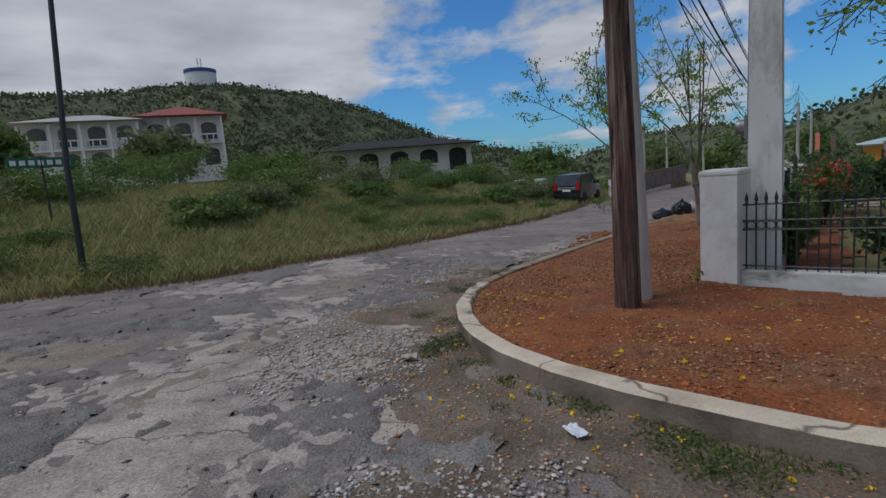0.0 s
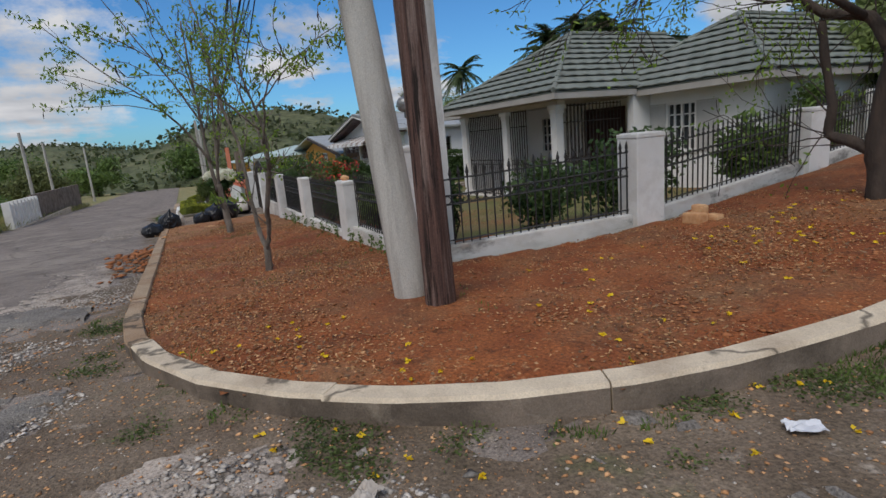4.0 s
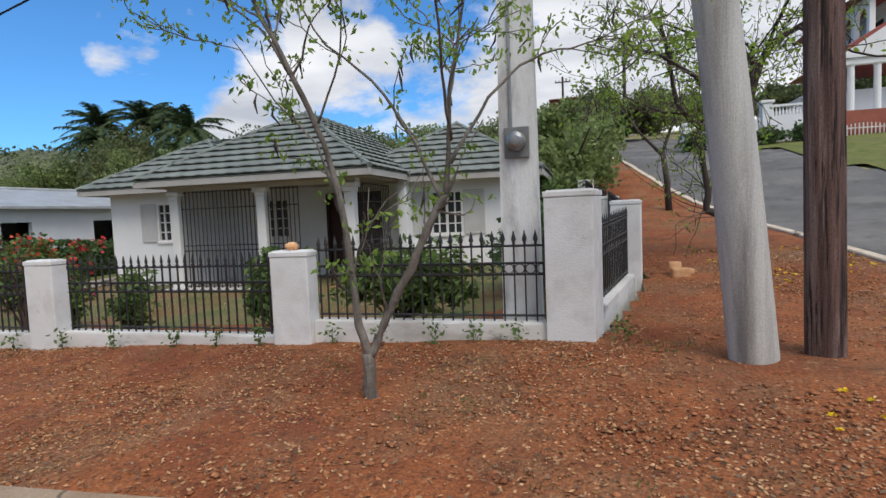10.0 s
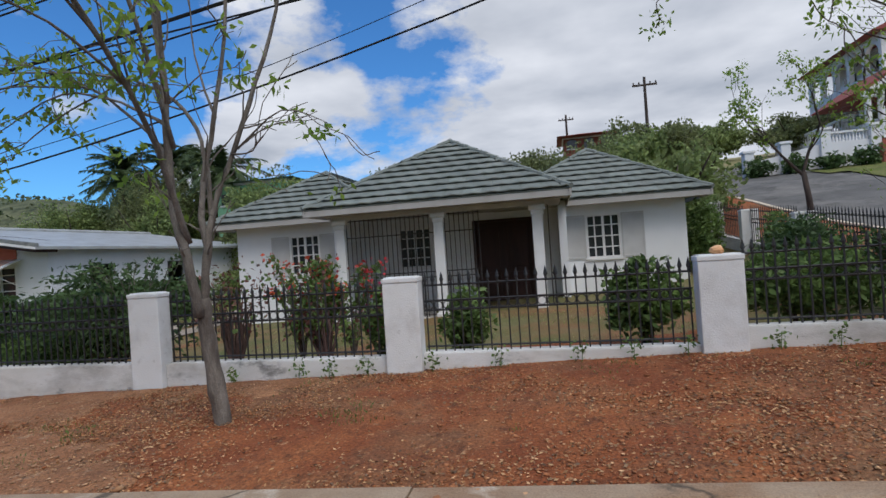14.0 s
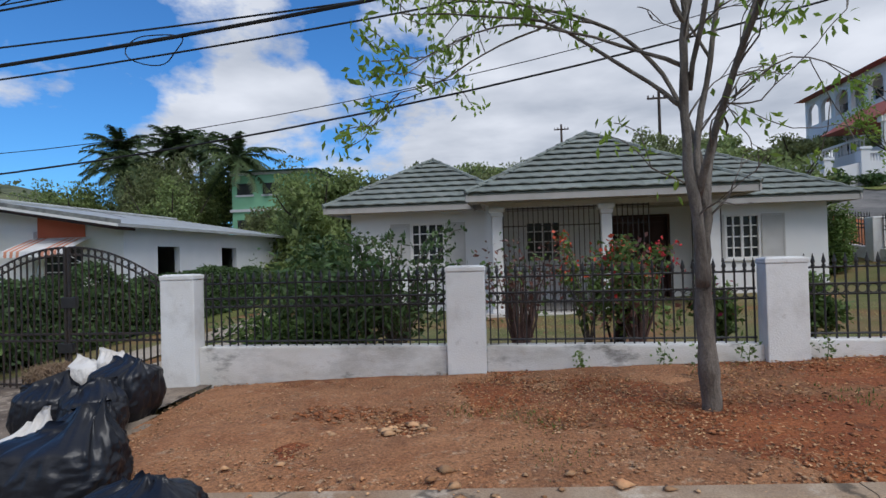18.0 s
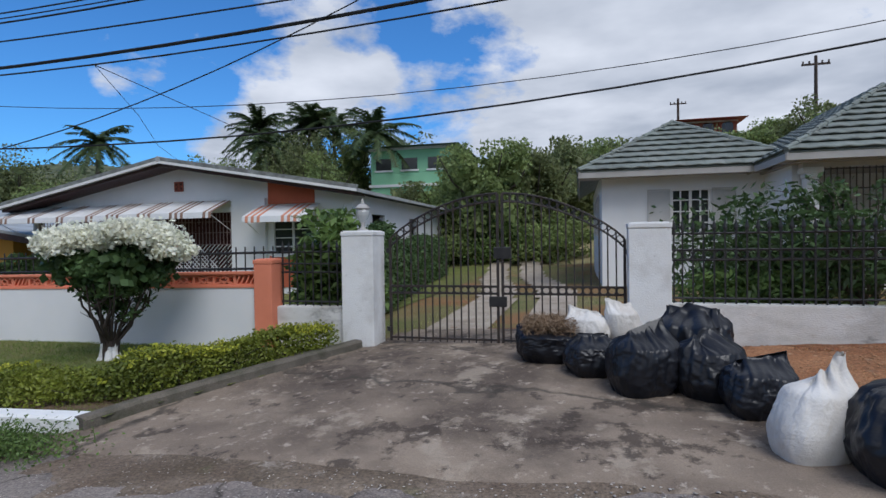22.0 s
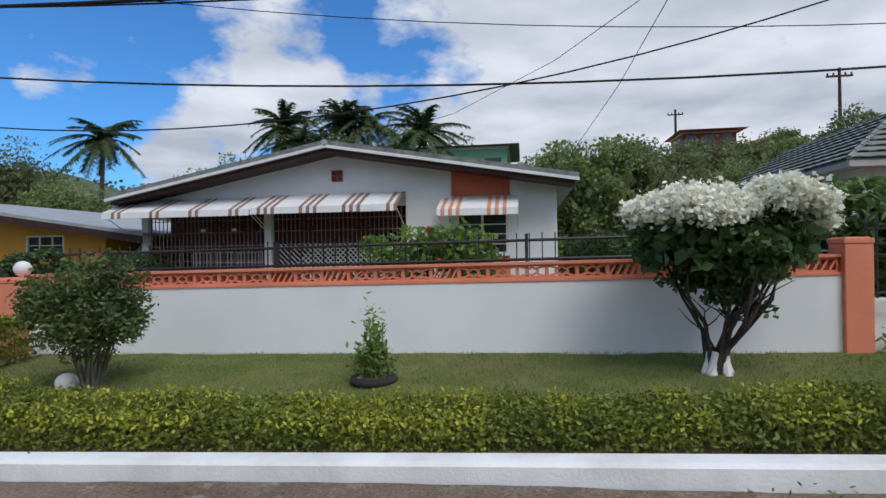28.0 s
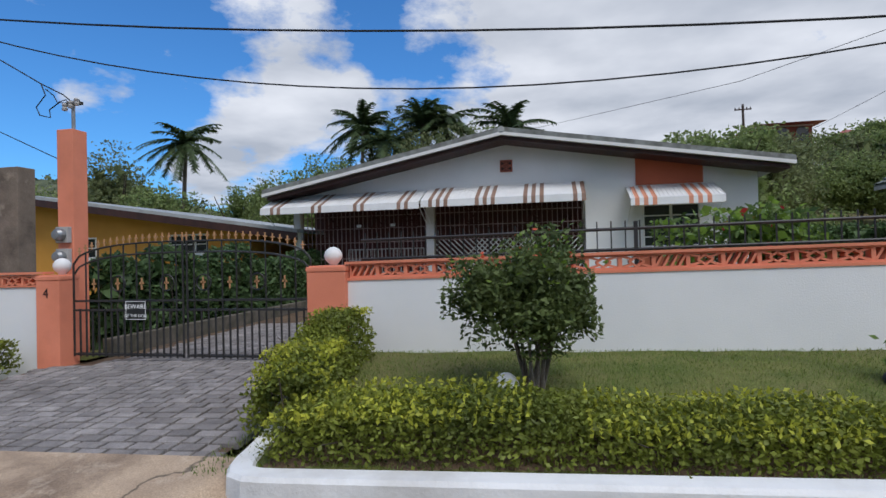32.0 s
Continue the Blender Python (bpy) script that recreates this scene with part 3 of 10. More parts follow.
def prism(bm, poly, axis, a, b):
    """Extrudes a 2D polygon between a and b along axis 'x', 'y' or 'z'."""
    def at(u, v, w):
        return {"x": (w, u, v), "y": (u, w, v), "z": (u, v, w)}[axis]
    p = [bm.verts.new(at(u, v, a)) for u, v in poly]
    q = [bm.verts.new(at(u, v, b)) for u, v in poly]
    n = len(poly)
    bm.faces.new(p[::-1])
    bm.faces.new(q)
    for k in range(n):
        bm.faces.new((p[k], p[(k + 1) % n], q[(k + 1) % n], q[k]))
    bmesh.ops.recalc_face_normals(bm, faces=bm.faces)
    return bm


def prismm(poly, axis, a, b):
    return prism(bmesh.new(), poly, axis, a, b)


def lathe(profile, at, sides=16):
    """A turned body from (radius, height) pairs, standing at a point."""
    bm = bmesh.new()
    rings = []
    for r, h in profile:
        rings.append([bm.verts.new((at[0] + r * math.cos(t), at[1] + r * math.sin(t), at[2] + h)) for t in [2 * math.pi * k / sides for k in range(sides)]])
    for q, w in zip(rings, rings[1:]):
        for k in range(sides):
            bm.faces.new((q[k], q[(k + 1) % sides], w[(k + 1) % sides], w[k]))
    bm.faces.new(rings[0][::-1])
    bm.faces.new(rings[-1])
    return bm


# ---- lie of the land ----
RX = [-400, -150, -60, -36, -30, -20, -12, -6, 0, 10, 30, 200]
RZ = [-5.0, -4.0, -1.95, -1.3, -1.08, -0.73, -0.42, -0.22, 0.0, 0.30, 0.8, 2.0]


def road_z(x):
    return np.interp(x, RX, RZ)


def sstep(a, b, v):
    u = np.clip((v - a) / (b - a), 0, 1)
    return u * u * (3 - 2 * u)


def land_z(x, y):
    """Height of the bare ground."""
    x, y = np.asarray(x, float), np.asarray(y, float)
    side = sstep(-10.5, -6.0, x)
    climb = np.interp(y, [0.2, 1.75, 6, 8.3, 10.4, 14.1, 20, 30, 60, 120, 260], [0, 0.12, 0.56, 0.82, 1.2, 2.1, 3.4, 5.2, 9.5, 15, 20])
    back = np.interp(y, [14, 30, 60, 120, 260], [0, 2.0, 8.5, 15, 20]) * np.interp(x, [-140, -55, -25, 0, 60], [0.3, 0.45, 0.9, 1, 1])
    z = road_z(x) + side * climb + (1 - side) * back
    z = z + np.interp(y, [-60, -40, -30, -25, -19, -15, -12.5], [2.7, 2.6, 2.35, 2.0, 1.2, 0.45, 0.0]) * sstep(14, 2, x) * sstep(-48, -30, x)
    return z


def verge_z(x, y):
    """Top of the planted strip between kerb and fence."""
    return land_z(x, y) + 0.13 + 0.05 * sstep(-4, -1.2, y) * sstep(-26, -10, np.asarray(x, float))


def drape(name, xs, ys, zf, material, inside=None, bumps=0.0, bscale=1.0, kind="structure", label="", category="", skirt=0.0):
    X, Y = np.meshgrid(xs, ys)
    Z = zf(X, Y)
    if bumps:
        Z = Z + bumps * np.array([noise.noise(Vector((a * bscale, b * bscale, 0.3))) + 0.5 * noise.noise(Vector((a * bscale * 3, b * bscale * 3, 4.1))) for a, b in zip(X.ravel(), Y.ravel())]).reshape(X.shape)
    V = np.stack([X, Y, Z], -1).reshape(-1, 3)
    nx, ny = len(xs), len(ys)
    i = np.arange(nx * ny).reshape(ny, nx)
    F = np.stack([i[:-1, :-1], i[:-1, 1:], i[1:, 1:], i[1:, :-1]], -1).reshape(-1, 4)
    if inside is not None:
        c = V[F].mean(1)
        F = F[inside(c[:, 0], c[:, 1])]
    ob = array_mesh(name, V, F, material, None, "", True)
    return tagged(ob, label, category, "", kind)


def spread(a, b, near0, near1, fine, coarse):
    """Grid lines, fine between near0 and near1."""
    left = np.arange(a, near0, coarse)
    mid = np.arange(near0, near1, fine)
    right = np.arange(near1, b + coarse, coarse)
    return np.concatenate([left, mid, right])


# corner kerb line: outer edge from the far end of the front to far up the side street
def kerb_line():
    pts = [(x, -4.45) for x in np.arange(-20.4, -8.0, 0.5)]
    arc = [(-7.9, -4.45), (-7.0, -4.36), (-6.2, -4.16), (-5.4, -3.80), (-4.75, -3.32), (-4.25, -2.80), (-3.85, -2.25), (-3.55, -1.60), (-3.40, -1.0), (-3.32, -0.3), (-3.25, 0.5)]
    pts += arc
    pts += [(float(np.interp(y, [0.5, 2.3, 5, 9.5, 13, 18, 30, 60], [-3.25, -3.27, -3.5, -4.15, -4.9, -5.5, -7.5, -13])), y) for y in np.arange(1.3, 46, 0.8)]
    return np.array(pts)


KERB = kerb_line()


def kerb_y(x):
    """Front kerb's y at x (road side), for x left of the corner."""
    sel = KERB[:np.argmax(KERB[:, 1] > -0.9)]
    return np.interp(x, sel[:, 0], sel[:, 1])


def kerb_x(y):
    sel = KERB[np.argmax(KERB[:, 0] > -4.8):]
    return np.interp(y, sel[:, 1], sel[:, 0])


def in_bed(x, y):
    front = (x > -21.15 + 0.55 * sstep(-3.7, -4.2, y)) & (y > kerb_y(x) + 0.06) & ((x < kerb_x(y) - 0.06) | (y < -4))
    back = np.where(x < side_x(y), y < -1.1, True)
    return front & back & (y < 45)


def side_x(y):
    """The side fence's line."""
    return np.interp(y, [-1.3, 1.6, 2.2, 6, 14, 30, 60], [-7.55, -6.83, -6.75, -6.9, -7.6, -9.5, -14])


def bed_h(x, y):
    near = np.minimum(y - kerb_y(x), np.where(y > -3.4, kerb_x(y) - x, 9.0))
    full = verge_z(x, y) - 0.035 * sstep(0.45, 0.15, near)
    toe = land_z(x, y) + 0.01 + 0.11 * sstep(-4.7, -1.6, y)          # runs out onto the drive
    k = sstep(-21.15, -20.1, x)
    return np.where(x < -20.1, toe + (full - toe) * k, full)


ground = drape("ground", spread(-420, 300, -62, 16, 1.0, 14), spread(-420, 260, -30, 30, 1.0, 14),
               lambda x, y: land_z(x, y) - 0.05, "grass_ground", bumps=0.04, bscale=0.4, label="rough grassy ground with dry patches", category="ground")


def road_edge(x):
    return np.interp(x, [-60, -45, -37, -30, -25, -19, -13, -9, -5, -2.9, 5, 30], [-11.4, -11.6, -11.8, -11.6, -10.6, -9.75, -9.8, -10.1, -10.8, -12.2, -14.0, -13])


def on_main_road(x, y):
    edge = road_edge(x) + 0.18 * np.sin(x * 1.7) + 0.12 * np.sin(x * 4.1)
    top = np.where(x < -20.5, -4.38, np.where(x < -3.3, kerb_y(x) + 0.05, 3.5))
    return (y > edge) & (y < top)


def road_h(x, y):
    wear = np.array([0.022 * noise.noise(Vector((a * 0.55, b * 0.55, 0))) + 0.014 * noise.noise(Vector((a * 2.1, b * 2.1, 3))) for a, b in zip(np.ravel(x), np.ravel(y))]).reshape(np.shape(x))
    return land_z(x, y) + wear


road = drape("road", spread(-120, 28, -44, 6, 0.16, 1.2), np.arange(-13.6, 3.6, 0.16), road_h, "asphalt", on_main_road,
             label="worn grey asphalt street with cracks and potholes", category="road")
side_road = drape("road_side", np.arange(-6, 14, 0.4), np.arange(3.5, 46, 0.6), lambda x, y: land_z(x, y) + 0.015, "road_far",
                  lambda x, y: (x > kerb_x(y) + 0.02) & (x < kerb_x(y) + 6.4), label="faded asphalt side street climbing the hill", category="road")
bed = drape("pavement_verge", spread(-21, 4, -21, -3, 0.13, 0.4), spread(-4.7, 45, -4.7, 4, 0.13, 0.6), bed_h, "red_dirt", in_bed, bumps=0.022, bscale=1.6,
            label="bare red earth verge strewn with pebbles and dry leaves", category="verge")


def n2(x, y, s, seed):
    return np.array([noise.noise(Vector((a * s, b * s, seed))) for a, b in zip(np.ravel(x), np.ravel(y))]).reshape(np.shape(x))


KERB_PTS = KERB[::2]


def kerb_dist(x, y):
    """Distance from the corner kerb's outer line."""
    x, y = np.broadcast_arrays(np.asarray(x, float), np.asarray(y, float))
    best = np.full(x.shape, 99.0)
    for px_, py_ in KERB_PTS:
        best = np.minimum(best, (x - px_) ** 2 + (y - py_) ** 2)
    return np.sqrt(best)


def gutter(x, y):
    """Silted strip of earth along the kerbs: how far inside it a point lies, in metres."""
    d = np.where(x < -20.6, -4.30 - y, kerb_dist(x, y))
    w = np.interp(x, [-36, -27, -21, -12, -7, -4, 0], [0.5, 1.3, 0.35, 0.8, 1.4, 1.6, 1.5])
    return w * (0.8 + 0.9 * n2(x, y, 0.9, 5.0) + 0.5 * n2(x, y, 3.1, 8.0)) + 0.12 * n2(x, y, 9.0, 2.0) - d


def overlay(name, xs, ys, mask, material, lift, label, category, limit):
    """A thin sheet on the road that dives under it where the mask turns negative."""
    drape(name, xs, ys, lambda x, y: road_h(x, y) + np.clip(mask(x, y) * 0.10, -0.03, lift), material,
          lambda x, y: (mask(x, y) > -0.14) & limit(x, y), label=label, category=category)


overlay("road_silt", np.arange(-36, -0.5, 0.1), np.arange(-7.4, 2.5, 0.1), gutter, "road_dirt", 0.012, "brown silt and trampled earth along the kerb", "road edge",
        lambda x, y: (y < np.where(x < -20.6, -4.25, np.where(x < -3.6, kerb_y(x) + 0.05, 9))) & (x > -36) & ((x < -3.6) | (x > kerb_x(y) - 0.02)))
CLEAR = lambda x, y: on_main_road(x, y) & (y < np.where(x < -3.6, kerb_y(x) - 0.5, 9)) & (y > road_edge(x) + 0.3)
overlay("road_patch", np.arange(-14.0, 1.5, 0.07), np.arange(-10.4, -1.5, 0.07), lambda x, y: n2(x, y, 0.42, 2.7) + 0.35 * n2(x, y, 1.6, 9.0) + 0.40 * n2(x, y, 4.5, 9.0) + 0.25 * n2(x, y, 9.5, 5.0) - 0.22, "asphalt_patch", 0.008,
        "pale worn patches of thin tar and exposed base", "road patch", CLEAR)
overlay("road_tar", np.arange(-10.0, 1.5, 0.06), np.arange(-10.4, -1.5, 0.06), lambda x, y: 2.2 * (n2(x, y, 0.6, 41.0) + 0.5 * n2(x, y, 1.9, 13.0) + 0.55 * n2(x, y, 4.5, 19.0) + 0.32 * n2(x, y, 10.5, 23.0) - 0.20), "tar_layer", 0.042,
        "raised broken remains of dark tar surfacing", "road patch", CLEAR)
overlay("road_dust", np.arange(-8.0, 1.5, 0.1), np.arange(-9.4, -2.5, 0.1), lambda x, y: n2(x, y, 0.5, 21.0) + 0.4 * n2(x, y, 2.0, 3.0) + 0.3 * n2(x, y, 5.0, 7.0) - 0.26, "dust_patch", 0.010,
        "dusty brown patches on the worn road", "road patch", CLEAR)


def kerb_block(name, path, width, drop, top_mat, face_mat, rise=0.15, label="", gap=0.0, zf=None):
    """A kerb stone along a stretch of a line: top and body, with bevelled edges."""
    zf = zf or (lambda x, y: float(verge_z(x, y)))
    bm = bmesh.new()
    rows = []
    n = len(path)
    for i, p in enumerate(path):
        d = path[min(i + 1, n - 1)] - path[max(i - 1, 0)]
        d = d / np.linalg.norm(d)
        nrm = np.array([-d[1], d[0]])          # to the inside
        a, b = p, p + nrm * width
        z = zf(p[0], p[1]) + rise - 0.13
        prof = [(a - nrm * 0.015, z - drop), (a, z - 0.025), (a + nrm * 0.02, z), (b - nrm * 0.015, z), (b, z - 0.02), (b, z - drop)]
        rows.append([bm.verts.new((q[0], q[1], h)) for q, h in prof])
    for r, s in zip(rows, rows[1:]):
        for k in range(5):
            f = bm.faces.new((r[k], s[k], s[k + 1], r[k + 1]))
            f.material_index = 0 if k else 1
    bm.faces.new(rows[0])
    bm.faces.new(rows[-1][::-1])
    bmesh.ops.recalc_face_normals(bm, faces=bm.faces)
    me = bpy.data.meshes.new(name)
    bm.to_mesh(me)
    bm.free()
    me.materials.append(M[top_mat])
    me.materials.append(M[face_mat])
    return new(name, me)


def resample(line, step):
    seg = np.linalg.norm(np.diff(line, axis=0), axis=1)
    s = np.r_[0, np.cumsum(seg)]
    u = np.arange(0, s[-1], step)
    return np.stack([np.interp(u, s, line[:, 0]), np.interp(u, s, line[:, 1])], -1)


def corner_kerb():
    kerb = thing("kerb", (-6.0, -4.2, -0.1), "weathered cream concrete kerb curving round the corner", "kerb", "", "structure")
    line = resample(KERB, 0.12)
    i = 0
    while i < len(line) - 3:
        k = int(rng.integers(14, 24))
        if line[i, 0] > -3.4 and line[i, 1] > -0.6:
            k = int(rng.integers(7, 10))
        piece = line[i:i + k].copy()
        if len(piece) < 3:
            break
        piece[-1] = piece[-1] * 0.95 + piece[-2] * 0.05
        piece += rng.normal(0, 0.006, 2)
        # outer side takes the darker kerb_face, which has shade mixed into its dirty colour
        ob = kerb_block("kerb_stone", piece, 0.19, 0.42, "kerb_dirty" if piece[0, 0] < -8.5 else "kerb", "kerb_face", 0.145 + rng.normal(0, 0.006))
        for v in ob.data.vertices:
            v.co -= kerb.location
        ob.parent = kerb
        i += k - 1


corner_kerb()


# ---- driveway, lawn, yard ----
def slab_h(x, y):
    return land_z(x, y) + 0.03 + 0.11 * sstep(-4.7, -1.6, y) - 0.10 * sstep(-4.5, -4.75, np.asarray(y, float))


def slab_left(y):
    return np.interp(y, [-4.6, -4.1, -3.1, -2.2, -1.2, 0], [-26.4, -26.25, -25.85, -25.35, -24.95, -24.8])


drape("driveway", np.arange(-26.6, -20.3, 0.14), np.arange(-4.75, 0.2, 0.14), slab_h, "slab",
      lambda x, y: (x > slab_left(y) - 0.03) & (x < -20.75 - 0.35 * sstep(-3.2, -2.2, y)), 0.008, 2.0,
      label="stained cracked concrete driveway apron", category="driveway")
drape("yard", np.arange(-26.3, -6.4, 0.5), np.arange(-1.1, 16, 0.5), lambda x, y: np.maximum(land_z(x, y) + 0.10, -0.86), "yard",
      lambda x, y: x < side_x(y) - 0.3, 0.02, 1.0, label="patchy lawn and bare red earth in the front yard", category="yard")
drape("flower_bed", np.arange(-24.6, -8.4, 0.2), np.arange(-0.95, 1.5, 0.15), lambda x, y: np.maximum(land_z(x, y) + 0.10, -0.86) + 0.032, "red_dirt",
      lambda x, y: y < 0.35 + 0.9 * n2(x, y, 0.5, 83.0) + 0.3 * n2(x, y, 2.0, 13.0), label="bare red soil inside the fence", category="flower bed")
for k, off in enumerate((-0.75, 0.65)):
    drape("drive_strip", np.arange(-27, -20, 0.16), np.arange(0, 26, 0.2), lambda x, y: np.maximum(land_z(x, y) + 0.10, -0.86) + 0.035, "strip",
          lambda x, y: np.abs(x - (-23.4 + off - 0.10 * y * sstep(3, 12, y))) < 0.46, 0.01, 2.0, label="concrete wheel strip through the yard", category="driveway")


def lawn_h(x, y):
    wall_z = -0.82 + (x + 26.5) * 0.0150
    return wall_z + (land_z(x, y) + 0.10 - wall_z) * sstep(-1.4, -4.2, y)


LAWN = drape("lawn", np.arange(-36.5, -25, 0.15), np.arange(-4.2, -1.0, 0.15), lawn_h, "lawn",
             lambda x, y: (y > -4.07) & (x < slab_left(y) - 0.02) & (x > np.interp(y, [-4.2, -3.9, -3.0, -1.45], [-35.5, -35.82, -35.98, -36.1])), 0.02, 1.5, label="clipped green lawn in front of the wall", category="lawn")
drape("hedge_bed", np.arange(-36.2, -26.0, 0.12), np.arange(-4.12, -3.1, 0.08), lambda x, y: lawn_h(x, y) + 0.014 - 0.05 * (1 - sstep(0, 0.12, 0.34 + 0.10 * n2(x, y, 1.5, 3.0) - np.abs(y + 3.66))), "soil",
      lambda x, y: (x < slab_left(y) - 0.1) & (x > np.interp(y, [-4.2, -3.9, -3.0], [-35.45, -35.75, -35.9])), label="strip of bare dark soil under the hedge", category="soil")


def run_kerb(name, pts, top, face, width, label, zf, step=0.15, block=14, rise=0.13):
    k = thing(name, (*pts[0], float(zf(*pts[0]))), label, "kerb", "", "structure")
    line = resample(np.array(pts, float), step)
    i = 0
    while i < len(line) - 2:
        ob = kerb_block("kerb_stone", line[i:i + block], width, 0.35, top, face, rise, zf=lambda x, y: float(zf(x, y)))
        for v in ob.data.vertices:
            v.co -= k.location
        ob.parent = k
        i += block - 1


run_kerb("kerb_white", [(-36.22, -1.45), (-36.1, -3.0), (-35.97, -3.92), (-35.88, -4.1), (-35.7, -4.19), (-26.2, -4.16)], "white_kerb", "white_kerb", 0.17,
         "white-painted concrete kerb along the lawn", lambda x, y: max(float(land_z(x, y)) + 0.14, float(lawn_h(x, y)) + 0.02), block=16)
run_kerb("kerb_white_drive", [(-41.6, -1.95), (-40.5, -1.95), (-40.42, -1.85), (-40.45, -1.35)], "white_kerb", "white_kerb", 0.16,
         "white-painted kerb beside the gate pillar", lambda x, y: float(land_z(x, y)) + 0.14, block=14)
run_kerb("kerb_drive", [(-26.22, -4.18), (-26.1, -3.75), (-25.8, -3.1), (-25.45, -2.4), (-25.1, -1.6), (-25.0, -1.25)], "grey_kerb", "grey_kerb", 0.14,
         "dark grey concrete kerb curving to the gate", lambda x, y: slab_h(x, y) + 0.10, block=7)


# paved drive of the coral house
def paver_h(x, y):
    return land_z(x, y) + np.interp(y, [-4.6, -1.2, 8], [0.04, 0.25, 0.30])


drape("drive_bed", np.arange(-40.4, -35.95, 0.3), np.arange(-4.3, 14, 0.3), lambda x, y: paver_h(x, y) - 0.035, "soil", label="sand bed between grey pavers", category="driveway")
drape("gutter_slab", np.arange(-42, -35.72, 0.07), np.arange(-4.55, -3.7, 0.10), lambda x, y: np.maximum(paver_h(x, y) + 0.003, land_z(x, y) + 0.03) - 0.12 * np.maximum(sstep(-4.3, -4.5, y), sstep(-36.02, -35.85, x) * sstep(-4.0, -4.15, y)), "apron", label="pale concrete apron at the foot of the drive", category="driveway")
drape("yard_back", np.arange(-60, -25.9, 1.0), np.arange(-1.0, 20, 1.0), lambda x, y: np.maximum(land_z(x, y) + 0.12, -1.15), "lawn",
      lambda x, y: (x < -40.3) | (x > -36.3), label="grass behind the boundary wall", category="yard")

# ---- boundary of the tiled-roof house: pillars, low walls, iron fences ----
def pillar(x0, x1, y0, y1, z0, z1, label, material="old_white", cap=True, name="fence_pillar", group="white fence pillars", tilt=0):
    p = thing(name, ((x0 + x1) / 2, (y0 + y1) / 2, z0), label, "pillar", group)
    bm = boxm(x0, x1, y0, y1, z0 - 0.3, z1 - 0.07, bevel=0.012)
    part("shaft", bm, material, p)
    bm = bmesh.new()
    box(bm, x0 - 0.008, x1 + 0.008, y0 - 0.008, y1 + 0.008, z1 - 0.07, z1 - 0.012, 0.012)
    r = box(bm, x0 + 0.02, x1 - 0.02, y0 + 0.02, y1 - 0.02, z1 - 0.02, z1, 0.008)
    part("cap", bm, material, p)
    if tilt:
        p.rotation_euler[2] = radians(tilt)
    return p


FRONT = [(-7.98, -7.51, 1.37, -0.10), (-11.03, -10.57, 0.845, -0.255), (-14.57, -14.13, 0.80, -0.41),
         (-18.13, -17.67, 0.79, -0.545), (-21.77, -21.31, 0.77, -0.68)]
for k, (a, b, top, base) in enumerate(FRONT):
    if k:
        pillar(a, b, -1.22, -0.99, base, top, "white-painted square masonry fence pillar with scuffed paint")
pillar(-7.98, -7.51, -1.24, -0.78, -0.10, 1.37, "tall white-painted square masonry corner pillar", tilt=-12)


def ring_curve(bm, c, r, u, w, thick=0.007, n=10):
    pts = [Vector(c) + r * (math.cos(t) * Vector(u) + math.sin(t) * Vector(w)) for t in [2 * math.pi * k / n for k in range(n + 1)]]
    return tube(bm, pts, thick, 4, False)


def bar_mesh(h, finial=True, width=0.016):
    """A square bar of height h with a spear head, standing at the origin."""
    bm = bmesh.new()
    s = width / 2
    box(bm, -s, s, -s, s, 0, h)
    if finial:
        for z0, z1, r0, r1 in ((h, h + 0.035, 0.010, 0.026), (h + 0.035, h + 0.13, 0.026, 0.002)):
            lo = [bm.verts.new((r0 * math.cos(t), 0.5 * r0 * math.sin(t), z0)) for t in (0, 1.57, 3.14, 4.71)]
            hi = [bm.verts.new((r1 * math.cos(t), 0.5 * r1 * math.sin(t), z1)) for t in (0, 1.57, 3.14, 4.71)]
            for k in range(4):
                bm.faces.new((lo[k], lo[(k + 1) % 4], hi[(k + 1) % 4], hi[k]))
        box(bm, -0.014, 0.014, -0.014, 0.014, h - 0.02, h + 0.002)
    me = bpy.data.meshes.new("bar")
    bm.to_mesh(me)
    bm.free()
    me.materials.append(M["iron"])
    return me


def ring_mesh(r):
    bm = ring_curve(bmesh.new(), (0, 0, 0), r, (1, 0, 0), (0, 0, 1))
    me = bpy.data.meshes.new("ring")
    bm.to_mesh(me)
    bm.free()
    me.materials.append(M["iron"])
    return me


RING = ring_mesh(0.05)


